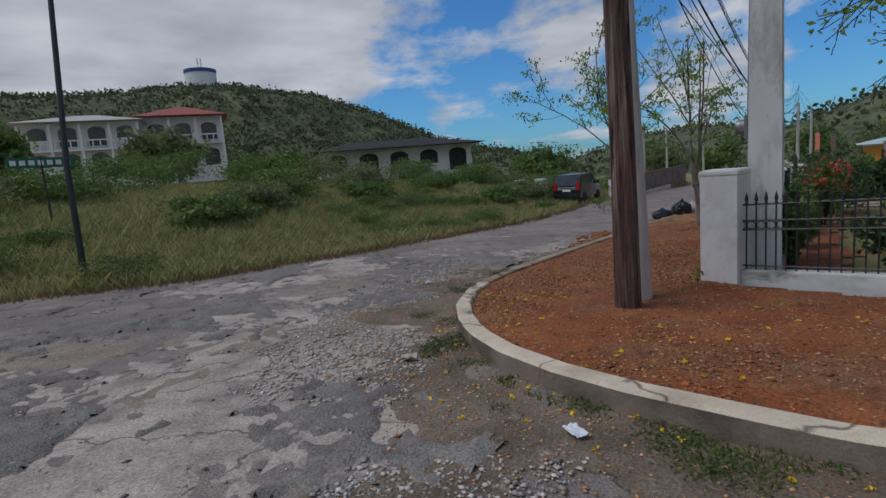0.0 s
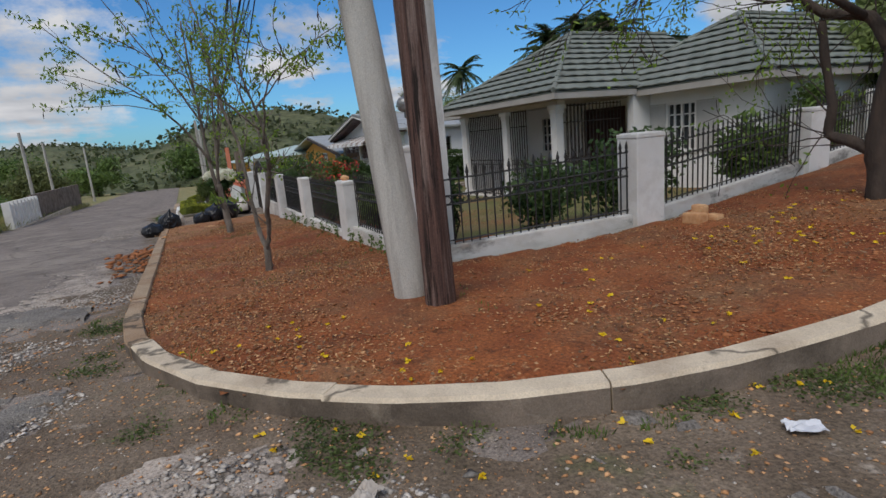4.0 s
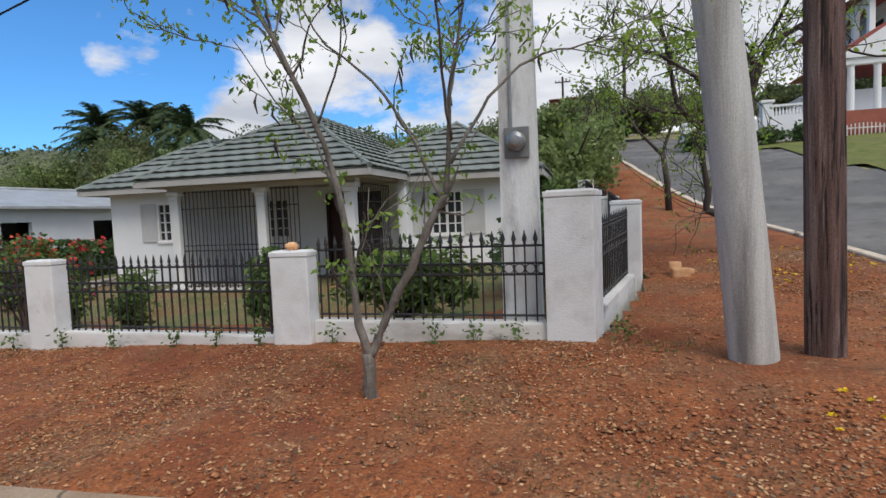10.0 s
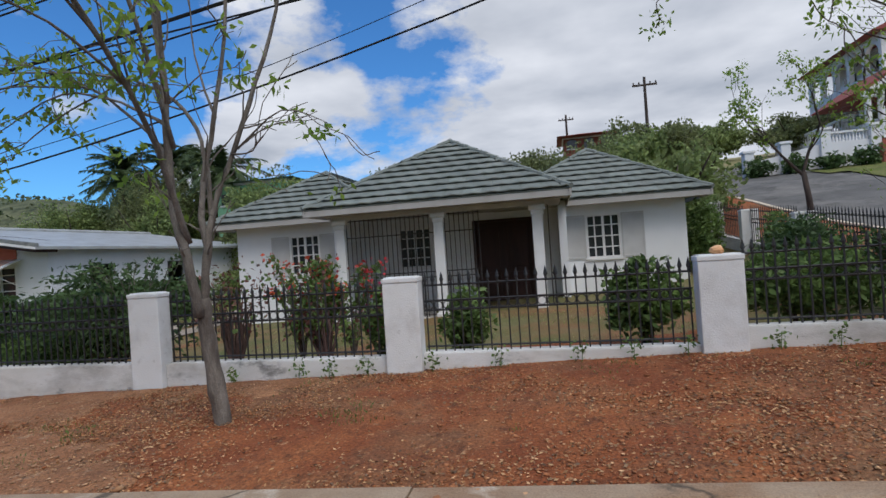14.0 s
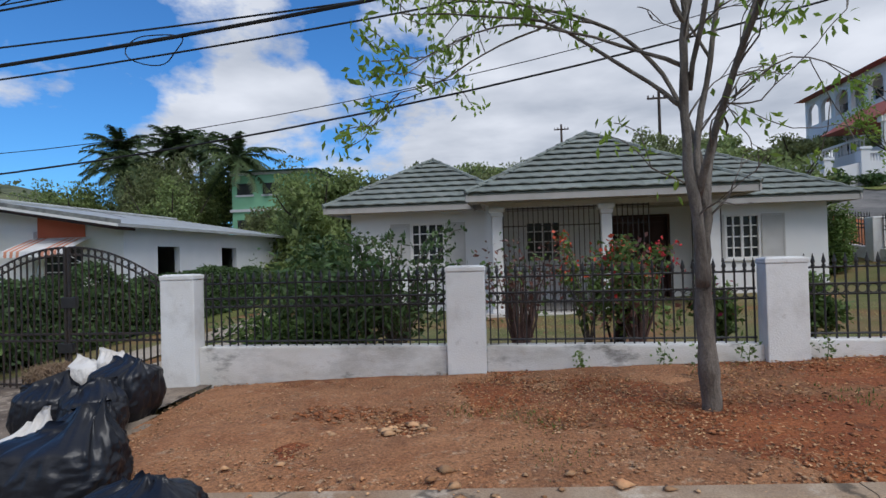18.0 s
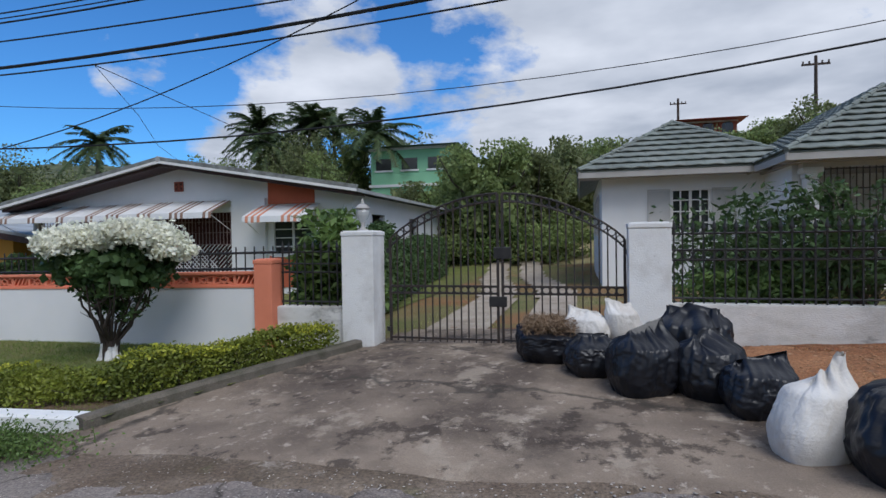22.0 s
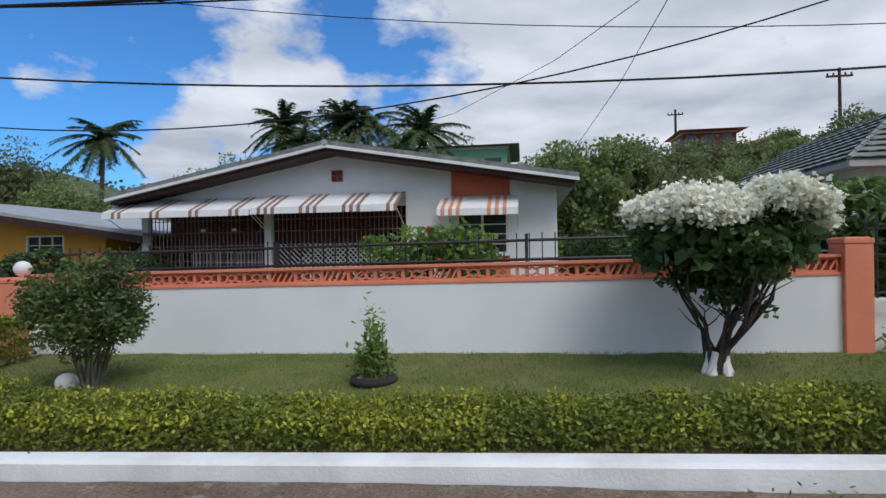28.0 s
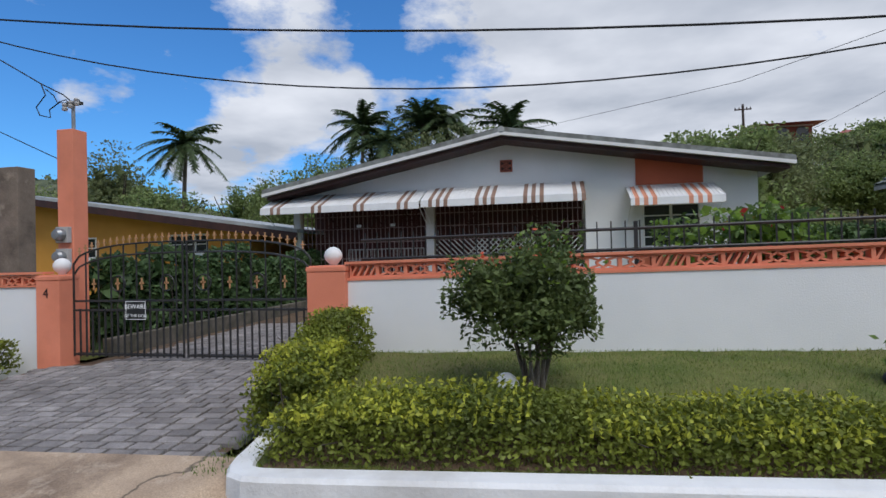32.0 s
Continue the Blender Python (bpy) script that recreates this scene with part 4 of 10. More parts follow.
def iron_panel(p0, p1, zbase, top, label, group, slope=0.0, rings=True, bar_gap=0.112):
    """An iron fence panel between two points; rails, bars with spear heads, a row of rings."""
    p0, p1 = Vector((*p0, zbase)), Vector((*p1, zbase + slope))
    d = p1 - p0
    L = d.length
    u = d.normalized()
    f = thing("iron_fence", p0, label, "fence", group)
    f.rotation_mode = "QUATERNION"
    ang = math.atan2(u.y, u.x)
    h = top - zbase - 0.13
    o = origin(f)
    for z in (0.06, h * 0.60, h * 0.60 + 0.115, h - 0.03):
        bm = bmesh.new()
        tube(bm, [p0 + Vector((0, 0, z)), p1 + Vector((0, 0, z))], 0.012, 4)
        part("rail", bm, "iron", f)
    n = max(2, round(L / bar_gap))
    me = bar_mesh(h)
    for k in range(n + 1):
        b = new("bar", me)
        b.parent = f
        b.location = u * (L * k / n) if k not in (0, n) else u * (0.02 if k == 0 else L - 0.02)
        b.rotation_euler = (0, 0, ang)
    if rings:
        for k in range(n):
            r = new("ring", RING)
            r.parent = f
            r.location = u * (L * (k + 0.5) / n) + Vector((0, 0, h * 0.60 + 0.0575))
            r.rotation_euler = (0, 0, ang)
    return f


def low_wall(p0, p1, zb0, zb1, top, thick, label, material="base_white", slope=0.0):
    d = np.subtract(p1, p0)
    L = np.hypot(*d)
    n = np.array([-d[1], d[0]]) / L * thick
    bm = bmesh.new()
    lo = [(*p0, zb0 - 0.3), (*p1, zb1 - 0.3), (*(p1 + n), zb1 - 0.3), (*(p0 + n), zb0 - 0.3)]
    hi = [(*p0, top), (*p1, top + slope), (*(p1 + n), top + slope), (*(p0 + n), top)]
    a = [bm.verts.new(v) for v in lo]
    b = [bm.verts.new(v) for v in hi]
    bm.faces.new(a[::-1])
    bm.faces.new(b)
    for k in range(4):
        bm.faces.new((a[k], a[(k + 1) % 4], b[(k + 1) % 4], b[k]))
    bmesh.ops.recalc_face_normals(bm, faces=bm.faces)
    bmesh.ops.bevel(bm, geom=list(bm.edges), offset=0.012, segments=2, affect="EDGES")
    ob = part("fence_base_wall", bm, material, None)
    return tagged(ob, label, "low wall", "fence base walls")


# wall tops, panel by panel, along the front
TOPS = [(-10.57, -7.98, 0.055, 0.99), (-14.13, -11.03, -0.13, 0.83), (-17.67, -14.57, -0.17, 0.80), (-21.31, -18.13, -0.165, 0.79)]
for a, b, wt, ft in TOPS:
    low_wall((a, -1.14), (b, -1.14), float(verge_z(a, -1.2)), float(verge_z(b, -1.2)), wt, 0.22, "low white masonry fence base with grey stains")
    iron_panel((a + 0.03, -1.03), (b - 0.03, -1.03), wt, ft, "black wrought-iron fence with spear-headed bars and rings", "front iron fences")

# side fence climbing the side street
SIDE = [(-1.3, -0.08, 1.37), (1.75, 0.0, 1.28), (5.6, 0.40, 1.42), (8.3, 0.70, 1.66), (10.6, 1.1, 2.05), (13.0, 1.75, 2.7), (15.6, 2.4, 3.3), (18.2, 2.9, 3.9)]
for k, (y, zb, zt) in enumerate(SIDE):
    x = float(side_x(y))
    if k:
        pillar(x - 0.42, x, y, y + 0.44, float(verge_z(x, y)), zt, "white-painted square masonry fence pillar on the slope", group="side fence pillars", tilt=-8)
    if k + 1 < len(SIDE):
        y1, zb1, zt1 = SIDE[k + 1]
        a, b = (float(side_x(y + 0.44)) - 0.12, y + 0.44), (float(side_x(y1)) - 0.12, y1)
        zw0, zw1 = float(verge_z(a[0] + 0.1, a[1])), float(verge_z(b[0] + 0.1, b[1]))
        low_wall(a, b, zw0, zw1, zw0 + 0.16, 0.2, "low white masonry fence base on the slope", slope=zw1 - zw0)
        if k < 4:
            iron_panel((a[0] - 0.1, a[1]), (b[0] - 0.1, b[1]), zw0 + 0.15, zw0 + 1.15, "black wrought-iron fence with spear-headed bars", "side iron fences", slope=(zw1 - zw0))

pillar(-25.31, -24.87, -1.22, -0.80, -0.80, 0.735, "white-painted masonry gate pillar with a globe lamp on top", name="gate_pillar", group="gate pillars")

# ---- tiled-roof house ----
H1 = (-15.3, 9.0, -0.62)
house = thing("house", H1, "white bungalow with grey-green tiled hip roofs and a barred porch", "house")
ZF = -0.46   # porch floor


def wall_with_holes(bm, axis, at, thick, u0, u1, z0, z1, holes):
    """A wall in the plane axis=at, with rectangular openings (u0,u1,z0,z1)."""
    us = sorted({u0, u1, *[h[0] for h in holes], *[h[1] for h in holes]})
    zs = sorted({z0, z1, *[h[2] for h in holes], *[h[3] for h in holes]})
    for a, b in zip(us, us[1:]):
        for c, d in zip(zs, zs[1:]):
            mu, mz = (a + b) / 2, (c + d) / 2
            if any(h[0] < mu < h[1] and h[2] < mz < h[3] for h in holes):
                continue
            if axis == "y":
                box(bm, a, b, at, at + thick, c, d)
            else:
                box(bm, at, at + thick, a, b, c, d)
    bmesh.ops.remove_doubles(bm, verts=bm.verts, dist=1e-4)
    return bm


W_R = (-11.63, -10.74, 0.62, 1.80)      # window of the right wing
W_L = (-20.03, -19.10, 0.67, 1.82)      # window of the left wing
W_P = (-16.90, -15.92, 0.66, 1.80)      # porch window
DOOR = (-14.72, -13.04, ZF, 1.88)

part("wall", wall_with_holes(bmesh.new(), "y", 7.6, 0.2, -17.9, -9.09, -0.9, 2.2, [W_R, W_P, DOOR]), "white_wall", house)
part("wall", wall_with_holes(bmesh.new(), "y", 7.05, 0.2, -21.72, -17.9, -1.0, 2.3, [W_L]), "white_wall", house)
part("wall", boxm(-17.9, -17.7, 5.3, 7.6, -0.9, 2.2), "white_wall", house)
part("wall", wall_with_holes(bmesh.new(), "x", -21.72, 0.2, 7.25, 15.0, -1.0, 2.3, [(9.0, 9.9, 0.68, 1.86), (12.0, 12.9, 0.68, 1.86)]), "white_wall", house)
part("wall", wall_with_holes(bmesh.new(), "x", -9.29, 0.2, 7.8, 15.0, -0.9, 2.2, [(9.4, 10.3, 0.62, 1.80)]), "white_wall", house)
part("wall", boxm(-21.5, -9.3, 14.8, 15.0, -1.0, 2.25), "white_wall", house)
part("porch_floor", boxm(-18.0, -12.35, 4.85, 7.6, -0.95, ZF, bevel=0.015), "cream_trim", house, "pale concrete porch floor")
part("porch_step", boxm(-14.6, -12.7, 4.45, 4.85, -0.95, ZF - 0.17, bevel=0.015), "cream_trim", house)
part("inner_wall", boxm(-12.35, -12.15, 7.0, 7.6, -0.9, 2.2), "white_wall", house)
part("porch_ceiling", boxm(-18.0, -12.3, 4.75, 7.6, 2.09, 2.13), "soffit", house)


def window(parent, u0, u1, z0, z1, y, cols=4, rows=4, axis="y", shut=0.55, label=""):
    """A casement with muntins in a wall, with louvred shutters beside it."""
    def B(bm, a, b, ya, yb, c, d, bev=0.0):
        return box(bm, a, b, y + ya, y + yb, c, d, bev) if axis == "y" else box(bm, y + ya, y + yb, a, b, c, d, bev)
    w = new("window")
    w.parent = parent
    bm = bmesh.new()
    B(bm, u0, u1, 0.075, 0.09, z0, z1)
    part("pane", bm, "glass", w)
    bm = bmesh.new()
    for a, b, c, d in ((u0, u0 + 0.05, z0, z1), (u1 - 0.05, u1, z0, z1), (u0 + 0.05, u1 - 0.05, z0, z0 + 0.05), (u0 + 0.05, u1 - 0.05, z1 - 0.05, z1)):
        B(bm, a, b, -0.012, 0.07, c, d, 0.004)
    part("window_frame", bm, "trim_white", w)
    for k in range(1, cols):
        u = u0 + (u1 - u0) * k / cols
        t = 0.032 if k * 2 == cols else 0.017
        bm = bmesh.new()
        B(bm, u - t, u + t, 0.02, 0.07, z0 + 0.05, z1 - 0.05)
        part("mullion", bm, "trim_white", w)
    for k in range(1, rows):
        z = z0 + (z1 - z0) * k / rows
        bm = bmesh.new()
        B(bm, u0 + 0.05, u1 - 0.05, 0.024, 0.066, z - 0.015, z + 0.015)
        part("glazing_bar", bm, "trim_white", w)
    bm = bmesh.new()
    B(bm, u0 - 0.04, u1 + 0.04, -0.05, 0.02, z0 - 0.06, z0, 0.008)
    part("window_sill", bm, "trim_white", w)
    if shut:
        for a in (u0 - 0.02 - shut, u1 + 0.02):
            s = new("shutter")
            s.parent = parent
            bm = bmesh.new()
            for c, d, e, f in ((a, a + 0.04, z0, z1), (a + shut - 0.04, a + shut, z0, z1), (a + 0.04, a + shut - 0.04, z0, z0 + 0.04), (a + 0.04, a + shut - 0.04, z1 - 0.04, z1)):
                B(bm, c, d, -0.035, -0.004, e, f)
            part("shutter_frame", bm, "louvre", s)
            n = 17
            bm0 = bmesh.new()
            for k in range(n):
                z = z0 + 0.045 + (z1 - z0 - 0.09) * k / n
                h = (z1 - z0 - 0.09) / n
                v = [(a + 0.04, -0.03, z), (a + shut - 0.04, -0.03, z), (a + shut - 0.04, -0.008, z + h), (a + 0.04, -0.008, z + h), (a + 0.04, -0.012, z), (a + shut - 0.04, -0.012, z)]
                q = [bm0.verts.new((p[0], y + p[1], p[2]) if axis == "y" else (y + p[1], p[0], p[2])) for p in v]
                bm0.faces.new((q[0], q[1], q[2], q[3]))
                bm0.faces.new((q[0], q[4], q[5], q[1]))
            part("louvre_slats", bm0, "louvre", s)
    return w


window(house, *W_R, 7.6, shut=0.58)
window(house, *W_L, 7.05, shut=0.55)
window(house, *W_P, 7.6, shut=0)
window(house, 9.0, 9.9, 0.68, 1.86, -21.72, axis="x", shut=0.4)
window(house, 12.0, 12.9, 0.68, 1.86, -21.72, axis="x", shut=0.4)

door = new("door")
door.parent = house
part("door_panel", boxm(DOOR[0] + 0.07, DOOR[1] - 0.07, 7.68, 7.73, ZF, 1.82), "dark_door", door, "dark brown panelled double door")
for a, b in ((DOOR[0], DOOR[0] + 0.07), (DOOR[1] - 0.07, DOOR[1])):
    part("door_frame", boxm(a, b, 7.57, 7.76, ZF, 1.88, bevel=0.006), "dark_door", door)
part("door_frame", boxm(DOOR[0] + 0.07, DOOR[1] - 0.07, 7.57, 7.76, 1.82, 1.88), "dark_door", door)
for a in (DOOR[0] + 0.17, DOOR[0] + 0.97):
    for z0, z1 in ((ZF + 0.15, ZF + 0.85), (ZF + 1.0, 1.68)):
        part("raised_panel", boxm(a, a + 0.55, 7.655, 7.682, z0, z1, bevel=0.012), "dark_door", door)


def column(x, y, z0, z1):
    c = new("porch_column")
    c.parent = house
    part("shaft", boxm(x - 0.12, x + 0.12, y - 0.12, y + 0.12, z0 + 0.1, z1 - 0.22, bevel=0.02), "trim_white", c)
    part("base", boxm(x - 0.16, x + 0.16, y - 0.16, y + 0.16, z0, z0 + 0.1, bevel=0.02), "trim_white", c)
    bm = bmesh.new()
    box(bm, x - 0.14, x + 0.14, y - 0.14, y + 0.14, z1 - 0.22, z1 - 0.12, 0.015)
    box(bm, x - 0.19, x + 0.19, y - 0.17, y + 0.17, z1 - 0.12, z1, 0.03)
    part("capital", bm, "trim_white", c)


for cx in (-17.62, -15.15, -12.84):
    column(cx, 5.1, ZF, 2.0)
part("porch_beam", boxm(-17.8, -12.65, 4.98, 5.22, 1.995, 2.14), "cream_trim", house)


def grille(u0, u1, y, z0, z1, axis="y", gap=0.115):
    """Security bars in the porch opening."""
    g = new("porch_grille")
    g.parent = house
    n = round((u1 - u0) / gap)
    me = bpy.data.meshes.new("bar")
    bm = boxm(-0.009, 0.009, -0.009, 0.009, 0, z1 - z0)
    bm.to_mesh(me)
    bm.free()
    me.materials.append(M["rust_iron"])
    o = origin(g)
    for k in range(n + 1):
        u = u0 + (u1 - u0) * k / n
        b = new("bar", me)
        b.parent = g
        b.location = Vector((u, y, z0) if axis == "y" else (y, u, z0)) - o
    for z in (z0 + 0.05, z0 + 0.95, z0 + 1.08, z1 - 0.45, z1 - 0.04):
        bm = boxm(u0, u1, y - 0.012, y + 0.012, z - 0.012, z + 0.012) if axis == "y" else boxm(y - 0.012, y + 0.012, u0, u1, z - 0.012, z + 0.012)
        part("rail", bm, "rust_iron", g)


grille(-17.48, -15.29, 5.1, ZF, 2.0)
grille(-15.01, -14.2, 5.1, ZF, 2.0)
grille(5.25, 6.1, -12.95, ZF, 2.0, axis="x")
grille(5.25, 7.0, -12.60, ZF, 2.0, axis="x")


# roofs: hips with courses of tiles
PITCH = 0.605


def tile_mesh(w, d, drop=0.062, th=0.018, skew=0.0, w2=None):
    """One pressed tile: w wide, d up the slope; its lower lip is turned down."""
    bm = bmesh.new()
    w2 = w if w2 is None else w2
    rows = [(0.075, 0.0, w, -th), (0.045, 0.0, w, drop * 0.45), (0.0, 0.0, w, drop * 0.72), (0.012, 0.0, w, drop), (d * 0.25, skew * 0.25, w + (w2 - w) * 0.25, drop * 0.85), (d + 0.02, skew, w2, 0.004)]
    vs = []
    for v, x0, ww, h in rows:
        vs.append([bm.verts.new((x0 + ww * t, v, h + (0.024 * math.sin(t * math.pi) ** 2 - 0.006 if h > 0.01 else 0))) for t in (0, 0.25, 0.5, 0.75, 1)])
    for a, b in zip(vs, vs[1:]):
        for k in range(4):
            bm.faces.new((a[k], a[k + 1], b[k + 1], b[k]))
    me = bpy.data.meshes.new("roof_tile")
    bm.to_mesh(me)
    bm.free()
    me.materials.append(M["roof_tile"])
    return me


COURSE, TILE = 0.355, 0.43
FULL_TILE = tile_mesh(TILE - 0.006, COURSE)


def roof_plane(roof, a, b, inward, length, left_cut, right_cut, rise):
    """Tiles one roof slope. a, b: eave ends; inward: level unit vector up the slope; cuts: metres lost per metre inward at each end."""
    a, b, inward = Vector(a), Vector(b), Vector(inward)
    u = (b - a).normalized()
    L = (b - a).length
    slope = math.sqrt(1 + rise * rise)
    up = (inward + Vector((0, 0, rise))).normalized()
    nrm = u.cross(up)
    basis = Matrix((u, up, nrm)).transposed()
    o = origin(roof)
    # closed slab under the tiles
    bm = bmesh.new()
    quad = [a, b, b + inward * length + Vector((0, 0, rise * length)) - u * right_cut * length, a + inward * length + Vector((0, 0, rise * length)) + u * left_cut * length]
    top = [bm.verts.new(p - nrm * 0.012) for p in quad]
    low = [bm.verts.new(p - nrm * 0.10) for p in quad]
    bm.faces.new(top)
    bm.faces.new(low[::-1])
    for k in range(4):
        bm.faces.new((top[k], low[k], low[(k + 1) % 4], top[(k + 1) % 4]))
    bmesh.ops.remove_doubles(bm, verts=bm.verts, dist=1e-4)
    bmesh.ops.recalc_face_normals(bm, faces=bm.faces)
    part("roof_deck", bm, "roof_tile", roof)
    rows = int(length * slope / COURSE + 0.6)
    for r in range(rows):
        v0 = r * COURSE
        v1 = min(v0 + COURSE, length * slope)
        d0, d1 = v0 / slope, v1 / slope
        x0a, x1a = left_cut * d0, L - right_cut * d0
        x0b, x1b = left_cut * d1, L - right_cut * d1
        if x1a - x0a < 0.08:
            break
        off = (r % 2) * TILE * 0.5
        k0 = math.floor((x0a - off) / TILE)
        x = off + k0 * TILE
        while x < x1a:
            lo0, lo1 = max(x, x0a), min(x + TILE, x1a)
            hi0, hi1 = max(x, x0b), min(x + TILE, x1b)
            hi0, hi1 = min(hi0, lo1), max(hi1, lo0)
            if lo1 - lo0 > 0.02:
                cut = lo0 > x + 1e-4 or lo1 < x + TILE - 1e-4 or hi0 > x + 1e-4 or hi1 < x + TILE - 1e-4
                me = tile_mesh(lo1 - lo0, v1 - v0, skew=hi0 - lo0, w2=max(hi1 - hi0, 0.01)) if cut else FULL_TILE
                t = new("roof_tile", me)
                t.parent = roof
                t.matrix_local = Matrix.Translation(a + u * lo0 + up * v0 - o) @ basis.to_4x4() @ Matrix.Rotation(rng.normal(0, 0.004), 4, "X")
            x += TILE


def hip_cap(roof, p, q, r=0.065):
    p, q = Vector(p), Vector(q)
    n = max(2, int((q - p).length / 0.42))
    for k in range(n):
        s, e = p.lerp(q, k / n), p.lerp(q, (k + 1.06) / n)
        part("hip_cap", tubem([s + Vector((0, 0, 0.035)), e + Vector((0, 0, 0.02))], [r, r * 0.86], 7), "roof_tile", roof)


def eave(roof, p, q, z, h=0.17):
    p, q = Vector(p), Vector(q)
    u = (q - p).normalized()
    nrm = Vector((-u.y, u.x, 0))
    bm = bmesh.new()
    lo = [p + nrm * 0.02, q + nrm * 0.02, q + nrm * 0.05, p + nrm * 0.05]
    a = [bm.verts.new((v.x, v.y, z - h)) for v in lo]
    b = [bm.verts.new((v.x, v.y, z - 0.005)) for v in lo]
    bm.faces.new(a[::-1])
    bm.faces.new(b)
    for k in range(4):
        bm.faces.new((a[k], a[(k + 1) % 4], b[(k + 1) % 4], b[k]))
    bmesh.ops.recalc_face_normals(bm, faces=bm.faces)
    part("fascia", bm, "fascia", roof)


def hip_roof(x0, x1, y0, yback, ze, label, sides=(True, True)):
    """A roof with a hipped front end; the ridge runs back from it."""
    roof = new("roof")
    roof.parent = house
    tagged(roof, label)
    hw = (x1 - x0) / 2
    xm, ya, za = (x0 + x1) / 2, y0 + hw, ze + hw * PITCH
    roof_plane(roof, (x0, y0, ze), (x1, y0, ze), (0, 1, 0), hw, 1, 1, PITCH)
    if sides[0]:
        roof_plane(roof, (x0, yback, ze), (x0, y0, ze), (1, 0, 0), hw, 0, 1, PITCH)
    if sides[1]:
        roof_plane(roof, (x1, y0, ze), (x1, yback, ze), (-1, 0, 0), hw, 1, 0, PITCH)
    hip_cap(roof, (x0, y0, ze), (xm, ya, za))
    hip_cap(roof, (x1, y0, ze), (xm, ya, za))
    hip_cap(roof, (xm, ya, za), (xm, yback, za))
    eave(roof, (x0, y0, 0), (x1, y0, 0), ze)
    if sides[0]:
        eave(roof, (x0, yback, 0), (x0, y0, 0), ze)
    if sides[1]:
        eave(roof, (x1, y0, 0), (x1, yback, 0), ze)
    part("soffit", boxm(x0 + 0.06, x1 - 0.06, y0 + 0.06, y0 + 0.9, ze - 0.15, ze - 0.12), "soffit", roof)
    return roof


hip_roof(-18.30, -12.06, 4.42, 11.5, 2.27, "grey-green tiled hip roof over the porch")
hip_roof(-22.32, -17.0, 6.45, 15.4, 2.29, "grey-green tiled hip roof over a wing", (True, False))
hip_roof(-14.12, -8.54, 7.05, 15.4, 2.22, "grey-green tiled hip roof over a wing", (False, True))

# ---- coral-trimmed house and its front wall ----
H2Y = 7.41
house2 = thing("house", (-35.0, 11.0, -1.1), "white bungalow with a low gable roof, striped awnings and coral panel", "house")
part("wall", wall_with_holes(bmesh.new(), "y", H2Y, 0.2, -33.05, -28.93, -1.3, 1.95, [(-31.64, -30.25, 0.20, 1.55)]), "white_wall", house2)
part("gable_wall", prismm([(-41.3, 1.88), (-41.3, 2.0), (-35.1, 3.05), (-28.93, 2.1), (-28.93, 1.95), (-33.05, 1.95), (-33.05, 1.88)], "y", H2Y, H2Y + 0.2), "white_wall", house2)
part("wall", boxm(-33.05, -32.85, H2Y + 0.2, 10.0, -1.3, 1.9), "white_wall", house2)
# back wall coloured near-black maroon, standing in for the verandah's inner shade
part("wall", boxm(-41.3, -33.05, 8.9, 10.0, -1.3, 1.95), "maroon", house2, "wall behind the verandah, coloured dark maroon for the shade inside")
part("wall", wall_with_holes(bmesh.new(), "x", -29.13, 0.2, H2Y + 0.2, 19.0, -1.3, 2.05, [(9.0, 10.2, 0.3, 1.5), (13.0, 14.2, 0.3, 1.5)]), "white_wall", house2)
part("wall", boxm(-41.3, -41.1, 10.0, 19.0, -1.3, 1.95), "white_wall", house2)
part("wall", boxm(-41.1, -29.13, 18.8, 19.0, -1.3, 2.0), "white_wall", house2)
part("accent_panel", prismm([(-31.78, 1.80), (-30.18, 1.80), (-30.18, 2.30), (-31.78, 2.55)], "y", H2Y - 0.03, H2Y - 0.004), "coral_panel", house2, "coral painted panel above the window")
part("accent_panel", boxm(-31.75, -30.2, H2Y - 0.03, H2Y - 0.004, -0.8, 0.18), "coral_panel", house2, "coral painted panel under the window")
part("projecting_wall", boxm(-33.05, -31.84, H2Y - 0.12, H2Y - 0.003, -1.3, 2.0), "white_wall", house2)
window(house2, -31.64, -30.25, 0.20, 1.55, H2Y, cols=2, rows=5, shut=0)
part("verandah_floor", boxm(-41.3, -33.05, 7.2, 9.8, -1.3, -0.75), "cream_trim", house2)
for cx in (-41.15, -37.2):
    part("verandah_post", boxm(cx - 0.11, cx + 0.11, H2Y - 0.02, H2Y + 0.2, -0.75, 1.9, bevel=0.012), "trim_white", house2)
part("verandah_beam", boxm(-41.26, -33.05, H2Y + 0.005, H2Y + 0.19, 1.6, 1.88), "white_wall", house2)

